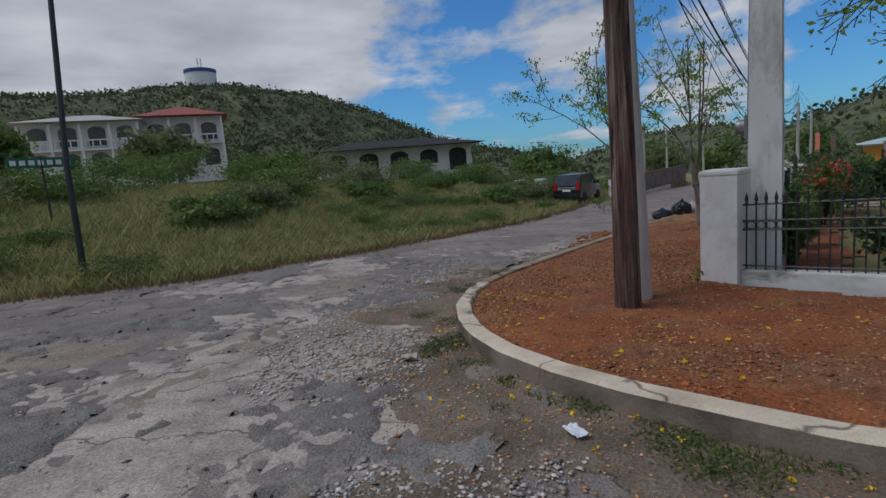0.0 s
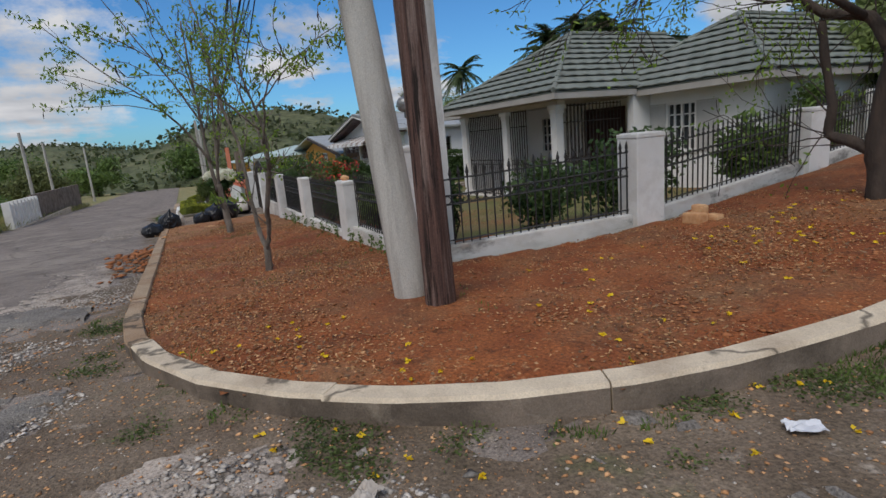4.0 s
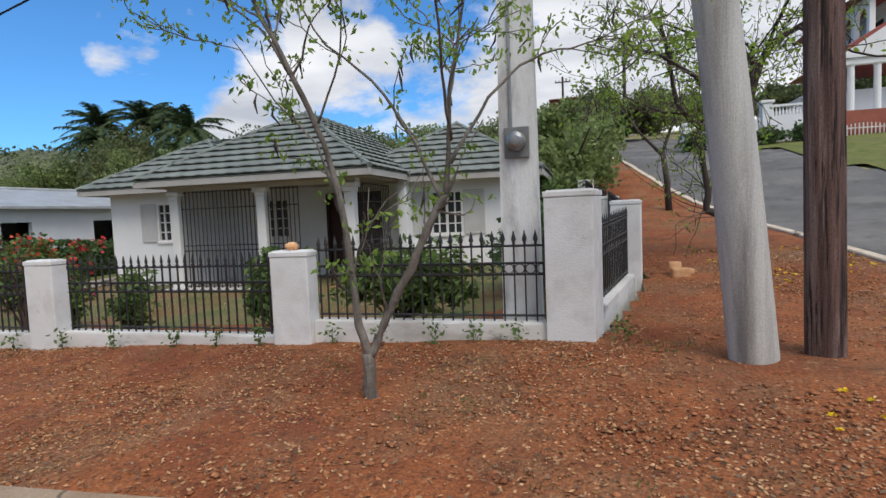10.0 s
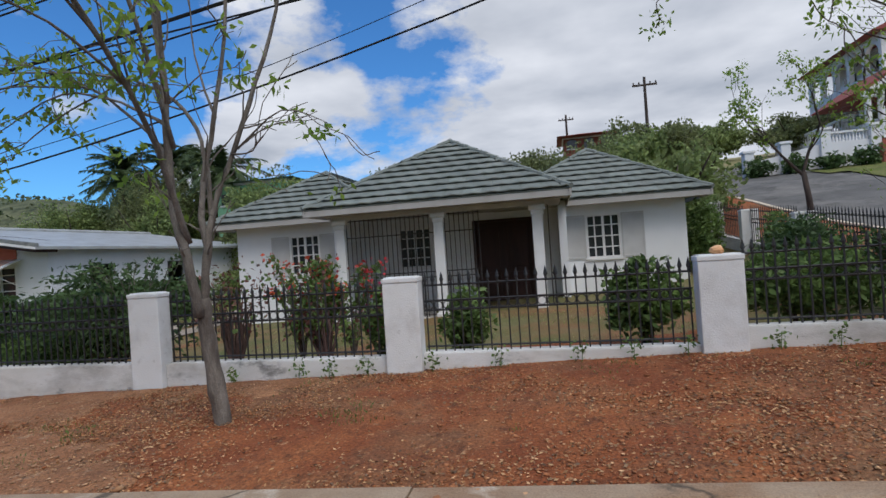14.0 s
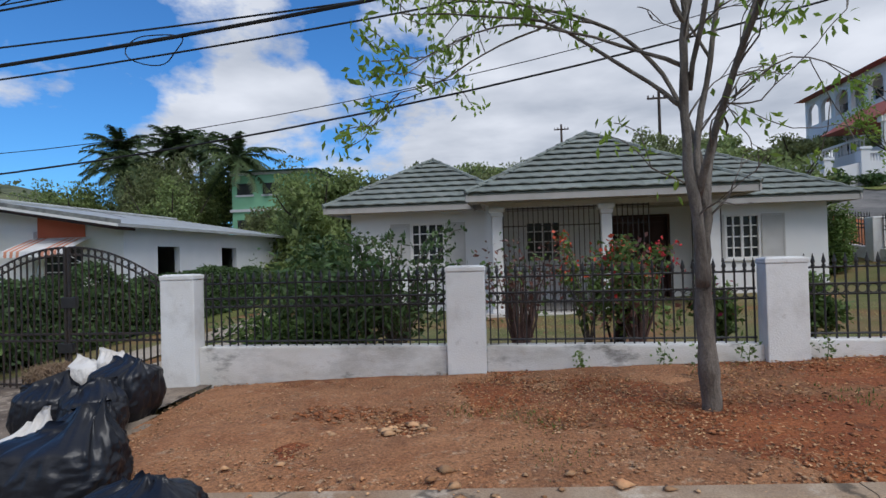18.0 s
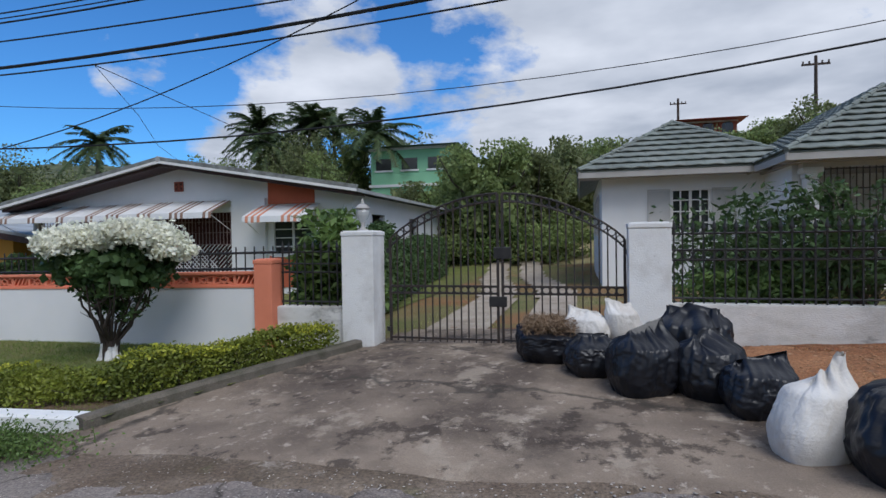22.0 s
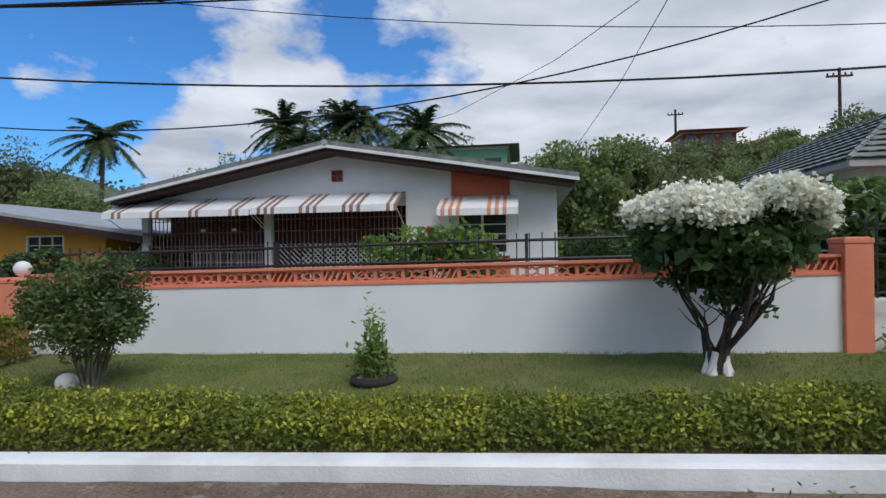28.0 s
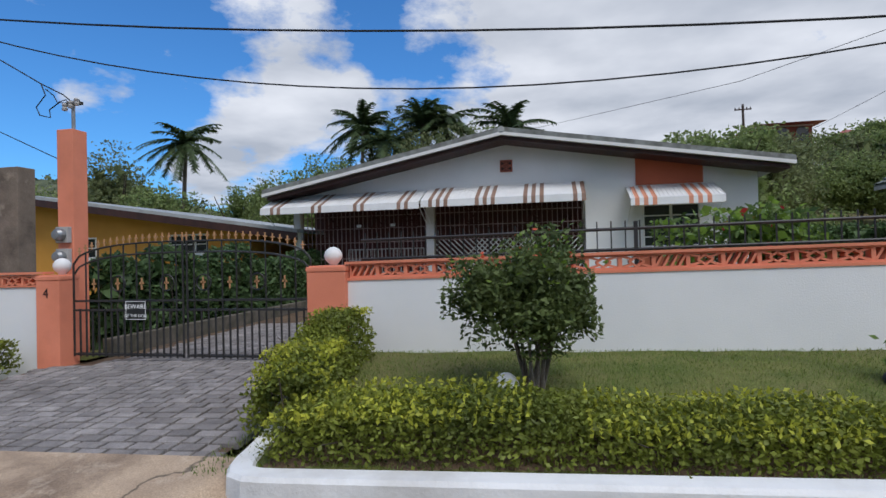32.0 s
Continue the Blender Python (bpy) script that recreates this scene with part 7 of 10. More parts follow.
hedge("hedge", [(-40.55, -0.2), (-40.6, 3.0), (-40.8, 8.0), (-41.3, 14.0)], 0.8, 0.1, 1.5, 24000, 45, "tall dark green hedge along the paved drive", lambda x, y: land_z(x, y) + 0.12, "leaf_dark", 0.11)
hk = part("hedge_kerb", boxm(-40.12, -39.98, -0.6, 12.0, -1.3, -0.93, bevel=0.015), "grey_kerb", None)
tagged(hk, "low grey kerb wall at the foot of the hedge", "kerb", "", "structure")
hedge("hedge", [(-25.9, 0.2), (-26.6, 4.0), (-27.4, 9.0), (-28.0, 14.0)], 0.9, 0.1, 1.45, 24000, 46, "dark clipped hedge between the two yards", lambda x, y: land_z(x, y) + 0.1, "leaf_dark", 0.10)

# white bougainvillea standard
bx, by = -28.10, -2.10
bz = float(lawn_h(bx, by))
bo = thing("bougainvillea", (bx, by, bz), "bougainvillea with a dark bushy head capped in white blossom", "shrub")
br = np.random.default_rng(77)
for k in range(17):
    a = br.uniform(0, 6.28)
    r0, r1 = br.uniform(0.03, 0.10), br.uniform(0.22, 0.50)
    p = [Vector((bx + r0 * math.cos(a), by + r0 * math.sin(a), bz - 0.03)), Vector((bx + 1.2 * r0 * math.cos(a + 0.6), by + 1.2 * r0 * math.sin(a + 0.6), bz + 0.22))]
    for f, h in ((0.45, 0.45), (0.75, 0.68), (1.0, 0.98)):
        p.append(Vector((bx + 0.06 * f + f * r1 * math.cos(a + 0.5) + br.normal(0, 0.045), by + f * r1 * math.sin(a + 0.5) + br.normal(0, 0.03), bz + h + br.normal(0, 0.03))))
    part("stem", tubem(p, [0.026, 0.021, 0.017, 0.013, 0.007], 6), "dark_bark", bo)
    q = p[2 + k % 2]
    for w in range(2):
        b = br.uniform(0, 6.28)
        part("twig", tubem([q, q + Vector((0.12 * math.cos(b), 0.10 * math.sin(b), 0.10)), q + Vector((0.26 * math.cos(b + 0.5), 0.20 * math.sin(b + 0.5), 0.16 + 0.12 * br.random()))], [0.008, 0.006, 0.003], 4), "dark_bark", bo)
for k in range(6):
    a = k * 1.05 + br.uniform(-0.3, 0.3)
    r0 = br.uniform(0.09, 0.15)
    part("painted_foot", tubem([(bx + r0 * math.cos(a), by + r0 * math.sin(a), bz - 0.03), (bx + 0.7 * r0 * math.cos(a), by + 0.7 * r0 * math.sin(a), bz + 0.10), (bx + 0.75 * r0 * math.cos(a + 0.3), by + 0.75 * r0 * math.sin(a + 0.3), bz + br.uniform(0.16, 0.26))], [0.052, 0.038, 0.030], 8), "white_kerb", bo, "whitewashed foot of the stems")
c = np.concatenate([blob(6200, (bx + 0.06, by, bz + 1.20), 0.72, 0.54, 0.30, 78, 44, 0.24, 0.70), blob(2400, (bx + 0.10, by, bz + 0.98), 0.55, 0.42, 0.24, 81, 26, 0.26, 0.66),
                    blob(1000, (bx + 0.14, by, bz + 0.80), 0.46, 0.32, 0.26, 82, 22, 0.22, 0.7)])
leaves("foliage", c[c[:, 2] < bz + 1.52], 0.085, 0.05, "leaf_dark", bo, seed=78)
c = np.array([bx + 0.05, by, bz + 1.16]) + np.clip(br.normal(0, 1, (700, 3)), -1.6, 1.6) * [0.38, 0.26, 0.12]
leaves("inner_foliage", c, 0.16, 0.11, "leaf_dark", bo, seed=79)
cc = []
for cx0, w0, top, tilt, count in ((-0.24, 0.52, 0.0, 0.05, 50), (0.60, 0.27, 0.02, -0.42, 24)):
    for k in range(count):
        a, rr = br.uniform(0, 6.28), br.uniform(0, 1) ** 0.6
        dx = w0 * rr * math.cos(a)
        cz = bz + 1.40 + top + 0.18 * math.sqrt(max(0.0, 1 - rr * rr)) + tilt * (dx if cx0 > 0 else -abs(dx)) + 0.05 * br.random()
        cc.append(np.array([bx + cx0 + dx, by + 0.58 * rr * math.sin(a), cz]) + br.normal(0, 1, (380, 3)) * [0.06, 0.06, 0.05])
leaves("blossom", np.concatenate(cc), 0.056, 0.048, "petal_white", bo, "dense white bracts on the crown", seed=80)

bush((-34.07, -2.6, float(lawn_h(-34.07, -2.6))), 0.61, 0.48, 0.44, 15000, 51, "leaf_olive", "ixora bush with olive green leaves and a few orange flowers", leaf=(0.062, 0.026), lift=0.36, stems=20, clumps=60, spread=0.24, extra=[("petal_orange", 70, 1.45, 0.045), ("leaf_light", 240, 1.2, 0.05)], stem_r=0.014, stem_mat="bark")
ix = (-34.30, -2.64, float(lawn_h(-34.30, -2.64)))
st = thing("painted_stone", ix, "whitewashed round stone on the lawn", "stone", "painted stones")
bm = bmesh.new()
bmesh.ops.create_icosphere(bm, subdivisions=3, radius=0.10)
for v in bm.verts:
    v.co *= 1 + 0.12 * noise.noise(v.co * 9)
    v.co.z *= 0.95
bmesh.ops.translate(bm, vec=(ix[0], ix[1], ix[2] + 0.08), verts=bm.verts)
part("stone", bm, "white_kerb", st, round_shade=True)
px, py = -31.25, -2.4
pz = float(lawn_h(px, py))
pl = thing("planted_tyre", (px, py, pz), "flowering plant with upright shoots set in an old tyre ring", "plant")
part("tyre_ring", lathe([(0.15, 0.0), (0.20, 0.0), (0.23, 0.035), (0.215, 0.07), (0.165, 0.07), (0.15, 0.04)], (px, py, pz - 0.01), 20), "rubber", pl, round_shade=True)
part("soil", lathe([(0.15, 0.0), (0.15, 0.05), (0.1, 0.06), (0.01, 0.06)], (px, py, pz), 14), "soil", pl)
pr = np.random.default_rng(5)
c = np.array([px, py, pz + 0.20]) + pr.normal(0, 1, (650, 3)) * [0.085, 0.08, 0.085]
leaves("foliage", c[c[:, 2] > pz + 0.07], 0.09, 0.03, "leaf_mid", pl, seed=6, droop=-0.5)
for k in range(5):
    x = px + pr.normal(0, 0.05)
    part("shoot", tubem([(x, py, pz + 0.1), (x + pr.normal(0, 0.03), py, pz + 0.45 + 0.2 * pr.random())], [0.008, 0.003], 5), "leaf_mid", pl)
c = np.array([px, py, pz + 0.42]) + pr.normal(0, 1, (420, 3)) * [0.05, 0.05, 0.13]
leaves("shoot_leaves", c, 0.06, 0.022, "leaf_light", pl, seed=7)
leaves("blossom", np.array([px, py - 0.1, pz + 0.2]) + pr.normal(0, 1, (12, 3)) * [0.10, 0.05, 0.04], 0.04, 0.04, "petal_red", pl, seed=9)

# ---- street furniture ----
zp = Z(-5.83, -1.72)
wp = thing("utility_pole", (-5.83, -1.72, zp), "dark weathered wooden utility pole splitting along the grain", "pole")
bm = bmesh.new()
tube(bm, [(-5.83, -1.72, zp - 0.4), (-5.83, -1.72, zp), (-5.85, -1.73, zp + 1.5), (-5.9, -1.78, zp + 4.0), (-5.96, -1.82, zp + 8.5)], [0.145, 0.14, 0.132, 0.122, 0.10], 22)
for v in bm.verts:
    a = math.atan2(v.co.y + 1.74, v.co.x + 5.86)
    v.co.x += 0.008 * math.cos(a) * math.sin(9 * a + v.co.z) + 0.005 * noise.noise(v.co * 6)
    v.co.y += 0.008 * math.sin(a) * math.sin(9 * a + v.co.z)
part("shaft", bm, "wood_pole", wp, round_shade=True)
cp = thing("utility_pole", (-6.36, -1.78, zp), "leaning tapered grey concrete utility pole", "pole")
part("shaft", tubem([(-6.33, -1.74, zp - 0.4), (-6.36, -1.78, zp), (-6.50, -1.86, zp + 1.4), (-6.68, -1.95, zp + 2.9), (-7.35, -2.25, zp + 8.2)], [0.19, 0.183, 0.172, 0.158, 0.11], 24), "concrete_pole", cp, round_shade=True)
mp = thing("meter_pole", (-8.30, -0.60, -0.2), "tall square concrete pole painted white, with a meter", "pole")
bm = bmesh.new()
for z0, z1, w0, w1 in ((-0.4, 2.45, 0.205, 0.185), (2.45, 7.5, 0.185, 0.13)):
    a = [bm.verts.new((-8.30 + w0 * sx, -0.60 + w0 * sy, z0)) for sx, sy in ((-1, -1), (1, -1), (1, 1), (-1, 1))]
    b = [bm.verts.new((-8.30 + w1 * sx, -0.60 + w1 * sy, z1)) for sx, sy in ((-1, -1), (1, -1), (1, 1), (-1, 1))]
    for k in range(4):
        f = bm.faces.new((a[k], a[(k + 1) % 4], b[(k + 1) % 4], b[k]))
part("shaft", bm, "pole_white", mp)
mb = part("meter_box", boxm(-8.43, -8.17, -0.845, -0.80, 1.73, 2.05, bevel=0.012), "meter_grey", mp, "grey electricity meter box")
part("meter_glass", lathe([(0.10, 0), (0.10, 0.06), (0.085, 0.10), (0.05, 0.125), (0.002, 0.13)], (0, 0, 0), 18), "steel", mp)
mg = bpy.data.objects["meter_glass"]
mg.data.transform(Matrix.Translation(Vector((-8.30, -0.845, 1.90)) - 0 * Vector((0, 0, 0))) @ Matrix.Rotation(radians(90), 4, "X") @ Matrix.Translation(Vector(mp.location)))
mg.data.transform(Matrix.Translation(-Vector(mp.location)))
part("conduit", tubem([(-8.36, -0.815, 2.05), (-8.36, -0.80, 3.2), (-8.36, -0.77, 5.0)], 0.018, 6), "steel", mp)

lp = thing("lamp_post", (-4.55, -13.0, -0.1), "thin dark steel post standing in the grass", "post")
lz = float(land_z(-4.55, -13.0))
part("shaft", tubem([(-4.55, -13.0, lz - 0.2), (-4.6, -13.0, lz + 2.5), (-4.9, -13.0, lz + 6.5)], [0.07, 0.062, 0.05], 10), "iron", lp)
sg = thing("street_sign", (-6.1, -19.0, 0.5), "green street name plate on a thin post", "sign")
gz = float(land_z(-6.1, -19.0))
part("post", tubem([(-6.1, -19.0, gz - 0.1), (-6.1, -19.0, gz + 2.0)], 0.03, 8), "rust_iron", sg)
pl2 = part("plate", boxm(-6.95, -5.25, -19.02, -18.99, gz + 1.7, gz + 2.0), "sign_green", sg)
for k in range(7):
    part("letter_bar", boxm(-6.85 + k * 0.23, -6.70 + k * 0.23, -18.985, -18.98, gz + 1.78, gz + 1.92), "sign_white", sg)


# ---- gate of the tiled house: two leaves with an arched head ----
def arch_leaf(x0, x1, z0, zt0, zt1, y, label, bow):
    """x0 is the hinge side; the head rises from zt0 at the hinge to zt1."""
    g = thing("iron_gate", (x0, y, z0), label, "gate", "iron gate leaves")
    o = origin(g)
    def head(u):
        return zt0 + (zt1 - zt0) * math.sin(u * math.pi / 2) ** bow
    n = 15
    for k in range(n + 1):
        u = k / n
        x = x0 + (x1 - x0) * u
        z1 = head(u)
        r = 0.016 if k in (0, n) else 0.0085
        part("bar", boxm(x - r, x + r, y - r, y + r, z0, z1), "rust_iron", g)
    for z in (z0 + 0.04, -0.085, 0.005):
        part("rail", boxm(min(x0, x1), max(x0, x1), y - 0.012, y + 0.012, z - 0.013, z + 0.013), "rust_iron", g)
    for dz in (0.0, -0.105):
        pts = [(x0 + (x1 - x0) * u, y, head(u) + dz) for u in np.linspace(0, 1, 18)]
        part("arched_rail", tubem(pts, 0.013, 5), "rust_iron", g)
    for k in range(n):
        u = (k + 0.5) / n
        for zc, on in ((-0.04, True), (head(u) - 0.052, True)):
            r = new("ring", RING_S)
            r.parent = g
            r.location = Vector((x0 + (x1 - x0) * u, y, zc)) - o
    part("lock_box", boxm(x1 - 0.11, x1 + 0.11, y - 0.03, y + 0.03, 0.35 if x1 < x0 else -0.25, 0.50 if x1 < x0 else -0.12, bevel=0.008), "iron", g)
    for z in (z0 + 0.15, zt0 - 0.15):
        s = 0.05 if x1 < x0 else -0.05
        part("hinge", boxm(min(x0, x0 + s), max(x0, x0 + s), y - 0.025, y + 0.025, z - 0.03, z + 0.03), "iron", g)
    return g


RING_S = ring_mesh(0.043)
arch_leaf(-24.72, -23.30, -0.71, 0.62, 1.17, -0.98, "black arched iron driveway gate leaf with rows of rings", 0.8)
arch_leaf(-21.79, -23.24, -0.71, 0.58, 1.17, -0.98, "black arched iron driveway gate leaf with rows of rings", 0.8)
GL = (-25.09, -1.01, 0.735)
gl = thing("gate_lamp", GL, "urn-shaped ribbed glass lantern on a gate pillar", "lamp")
part("foot", lathe([(0.075, 0), (0.07, 0.018), (0.03, 0.035), (0.022, 0.09), (0.035, 0.115)], GL, 14), "fascia", gl, round_shade=True)
part("globe", lathe([(0.035, 0.115), (0.062, 0.15), (0.088, 0.20), (0.094, 0.25), (0.08, 0.285)], GL, 10), "lamp_glass", gl)
part("collar", lathe([(0.10, 0.285), (0.104, 0.30), (0.085, 0.315), (0.05, 0.35)], GL, 14), "fascia", gl, round_shade=True)
part("finial", lathe([(0.05, 0.35), (0.02, 0.37), (0.022, 0.39), (0.012, 0.41), (0.002, 0.43)], GL, 10), "fascia", gl, round_shade=True)

# ---- gate of the coral house ----
def fancy_leaf(x0, x1, z0, y, label):
    g = thing("iron_gate", (x0, y, z0), label, "gate", "black gate leaves")
    s = 1 if x1 > x0 else -1
    n = 17
    def head(u):
        return 0.12 + 0.26 * math.sqrt(max(0.0, 1 - (1 - u) ** 3.0))
    for k in range(n + 1):
        u = k / n
        x = x0 + (x1 - x0) * u
        low = z0 + 0.62
        part("bar", boxm(x - 0.009, x + 0.009, y - 0.009, y + 0.009, z0, low if k not in (0, n) else head(u)), "iron", g)
        if k % 2 == 0 and 0 < k:
            part("upper_bar", boxm(x - 0.007, x + 0.007, y - 0.007, y + 0.007, low, head(u)), "iron", g)
        if k > 0:
            h = head(u)
            bm = bmesh.new()
            box(bm, x - 0.007, x + 0.007, y - 0.007, y + 0.007, h, h + 0.11)
            box(bm, x - 0.026, x + 0.026, y - 0.006, y + 0.006, h + 0.055, h + 0.073)
            part("gold_finial", bm, "gold", g)
    for z in (z0 + 0.03, z0 + 0.60, z0 + 0.72):
        part("rail", boxm(min(x0, x1), max(x0, x1), y - 0.013, y + 0.013, z - 0.013, z + 0.013), "iron", g)
    for dz in (0.0, -0.14):
        pts = [(x0 + (x1 - x0) * u, y, head(u) + dz) for u in np.linspace(0, 1, 20)]
        part("arched_rail", tubem(pts, 0.013, 5), "iron", g)
    for k in range(4):
        x = x0 + (x1 - x0) * (0.2 + 0.22 * k)
        bm = bmesh.new()
        box(bm, x - 0.008, x + 0.008, y - 0.02, y - 0.005, -0.22, -0.07)
        box(bm, x - 0.03, x + 0.03, y - 0.02, y - 0.005, -0.15, -0.125)
        part("gold_cross", bm, "gold", g)
        if k in (1, 3):
            part("scroll", ring_curve(bmesh.new(), (x, y, -0.14), 0.10, (1, 0, 0), (0, 0, 1), 0.009, 16), "iron", g)
    part("mesh_backing", boxm(min(x0, x1) + 0.03, max(x0, x1) - 0.03, y + 0.016, y + 0.018, z0 + 0.04, z0 + 0.05), "iron", g)
    return g


fancy_leaf(-40.06, -38.44, -1.08, -1.10, "black iron gate leaf with gold cross finials")
fancy_leaf(-36.72, -38.38, -1.08, -1.10, "black iron gate leaf with gold cross finials")


def words(text, at, size, mat_name, parent, rot=(90, 0, 0), name="lettering"):
    cu = bpy.data.curves.new(name, "FONT")
    cu.body, cu.size, cu.extrude = text, size, 0.002
    cu.align_x = "CENTER"
    tmp = bpy.data.objects.new("tmp", cu)
    me = bpy.data.meshes.new_from_object(tmp)
    bpy.data.objects.remove(tmp)
    me.transform(Matrix.Translation(Vector(at) - origin(parent)) @ Euler([radians(a) for a in rot]).to_matrix().to_4x4())
    me.materials.clear()
    me.materials.append(M[mat_name])
    ob = new(name, me)
    ob.parent = parent
    return ob


sn = thing("warning_sign", (-39.09, -1.13, -0.55), "black and white BEWARE OF THE DOG sign on the gate", "sign")
part("plate", boxm(-39.24, -38.94, -1.145, -1.13, -0.60, -0.36), "sign_black", sn)
words("BEWARE", (-39.09, -1.149, -0.46), 0.083, "sign_white", sn)
words("OF THE DOG", (-39.09, -1.149, -0.565), 0.055, "sign_white", sn)
for a, b, c, d in ((-39.235, -38.945, -0.597, -0.590), (-39.235, -38.945, -0.370, -0.363), (-39.235, -39.228, -0.590, -0.370), (-38.952, -38.945, -0.590, -0.370)):
    part("border", boxm(a, b, -1.148, -1.1451, c, d), "sign_white", sn)
num = words("4", (-40.30, -1.285, -0.30), 0.17, "dark_door", bpy.data.objects["gate_pillar.002"], name="house_number")
mt = bpy.data.objects["service_post"]
for z in (0.12, 0.42):
    part("meter_box", boxm(-40.59, -40.39, -0.87, -0.80, z, z + 0.22, bevel=0.01), "fascia", mt)
    ob = part("meter_dial", lathe([(0.085, 0), (0.085, 0.06), (0.06, 0.10), (0.002, 0.105)], (0, 0, 0), 16), "steel", None)
    ob.data.transform(Matrix.Translation(Vector((-40.49, -0.87, z + 0.11)) - origin(mt)) @ Matrix.Rotation(radians(90), 4, "X"))
    ob.parent = mt
part("mast", tubem([(-40.46, -0.68, 2.0), (-40.46, -0.68, 2.42)], 0.025, 8), "steel", mt)
part("bracket", boxm(-40.60, -40.32, -0.71, -0.65, 2.36, 2.40), "iron", mt)
for k in range(3):
    part("insulator", lathe([(0.03, 0), (0.04, 0.03), (0.025, 0.05), (0.04, 0.08), (0.02, 0.1)], (-40.56 + 0.1 * k, -0.72, 2.28 + 0.03 * k), 10), "fascia", mt)


# ---- rubbish bags ----
def ridge(v):
    return 1 - 2 * abs(noise.noise(v))


def sack(at, rx, ry, h, seed, material, label, lean=(0, 0), crest=0.45, ear=0.0, full=0.5, crease=0.10, group="rubbish bags", turn=0.0, name="rubbish_bag"):
    """A slumped bag: flat foot, bulging belly with pulled folds, closing in a crumpled flat crest with a raised corner."""
    s = thing(name, at, label, "bag", group)
    bm = bmesh.new()
    nl, nh = 110, 64
    S = Vector((seed * 3.1, seed * 1.7, seed * 0.3))
    grid = []
    for j in range(nh + 1):
        v = j / nh
        row = []
        for i in range(nl):
            a = 2 * math.pi * i / nl
            ca, sa = math.cos(a), math.sin(a)
            belly = (0.80 + 0.20 * math.sin(min(1.0, v / 0.35) * math.pi / 2)) if v < 0.35 else 1.0 - (1.0 - full) * ((v - 0.35) / 0.65) ** 1.5
            close = sstep(0.72, 1.0, v)
            ex = rx * (belly * (1 - close) + crest * close)
            ey = ry * (belly * (1 - close) + 0.05 * close)
            sq = (abs(ca) ** 3.0 + abs(sa) ** 3.0) ** (-1 / 3.0)
            q = Vector((ca * 1.2, sa * 1.2, v * 1.1)) + S
            warp = 0.5 * noise.noise(q * 1.3)
            lump = noise.noise(q * 1.1)
            pull = ridge(Vector((ca * 1.7 + warp, sa * 1.7 - warp, v * 1.6 + 1.2 * warp)) * 1.5 + S)
            fold = ridge(Vector((ca * 3.4 + 1.4 * warp, sa * 3.4, v * 1.6 + 2.0 * warp)) * 1.7 + S)
            fine = ridge(Vector((ca * 5 + warp, sa * 5, v * 5 + 3 * warp)) * 1.9 + S)
            up = 0.45 + 0.9 * v
            k = 1 + crease * (1.1 * lump + up * (0.55 * pull + 0.50 * fold + 0.32 * fine) - 0.35)
            x, y = ca * ex * sq * k, sa * ey * sq * (k if v < 0.9 else 1)
            top = 1 + ear * close * ca + 0.16 * close * noise.noise(Vector((ca * 2.6, sa * 0.8, 2.0)) + S)
            z = h * v * top + h * 0.10 * crease / 0.1 * v * (0.5 * lump + 0.3 * pull)
            w = v ** 1.6
            x, y = x + lean[0] * w, y + lean[1] * w
            ct_, st_ = math.cos(turn), math.sin(turn)
            row.append(bm.verts.new((at[0] + x * ct_ - y * st_, at[1] + x * st_ + y * ct_, at[2] + max(0.0, z))))
        grid.append(row)
    for p, q in zip(grid, grid[1:]):
        for i in range(nl):
            bm.faces.new((p[i], p[(i + 1) % nl], q[(i + 1) % nl], q[i]))
    bm.faces.new(grid[0][::-1])
    bm.faces.new(grid[-1])
    part("bag_body", bm, material, s, round_shade=True)
    return s


def slab_z(x, y):
    return float(slab_h(x, y))


BAGS = [  # x, y, rx, ry, height, label, lean, crest, ear, full, turn
    (-22.62, -1.85, 0.33, 0.27, 0.37, "open black refuse bag heaped with dry grass", (0.0, 0.0), 0.95, 0.0, 0.98, 0.0),
    (-21.82, -2.88, 0.27, 0.26, 0.52, "crumpled black refuse bag with a torn drooping mouth", (0.05, 0.02), 0.55, 0.10, 0.70, 0.4),
    (-21.36, -2.42, 0.31, 0.29, 0.62, "tall stuffed black refuse bag at the back of the heap", (0.02, 0.03), 0.60, -0.05, 0.75, -0.3),
    (-21.28, -2.92, 0.26, 0.25, 0.50, "crumpled black refuse bag leaning on others", (0.04, 0.06), 0.60, 0.05, 0.75, 0.8),
    (-22.20, -2.35, 0.25, 0.24, 0.36, "slumped black refuse bag", (0.0, 0.0), 0.5, 0.0, 0.7, 0.2),
    (-21.05, -3.30, 0.24, 0.24, 0.40, "small black refuse bag", (0.03, 0.05), 0.65, 0.08, 0.75, 0.1),
    (-20.45, -4.26, 0.43, 0.31, 0.60, "large stuffed black refuse bag with a raised folded corner", (0.10, 0.05), 0.46, 0.20, 0.56, 0.18),
    (-19.53, -4.68, 0.36, 0.28, 0.40, "low black refuse bag lying against the kerb", (0.03, 0.02), 0.35, 0.05, 0.55, -0.1)]
for k, (x, y, rx, ry, hh, lab, ln, cr, er, fl, tn) in enumerate(BAGS):
    zz = slab_z(x, y) if x < -20.0 else float(road_z(x)) + 0.02
    sack((x, y, zz - 0.02), rx, ry, hh, 3 + k, "bag", lab, ln, cr, er, fl, 0.13, turn=tn)
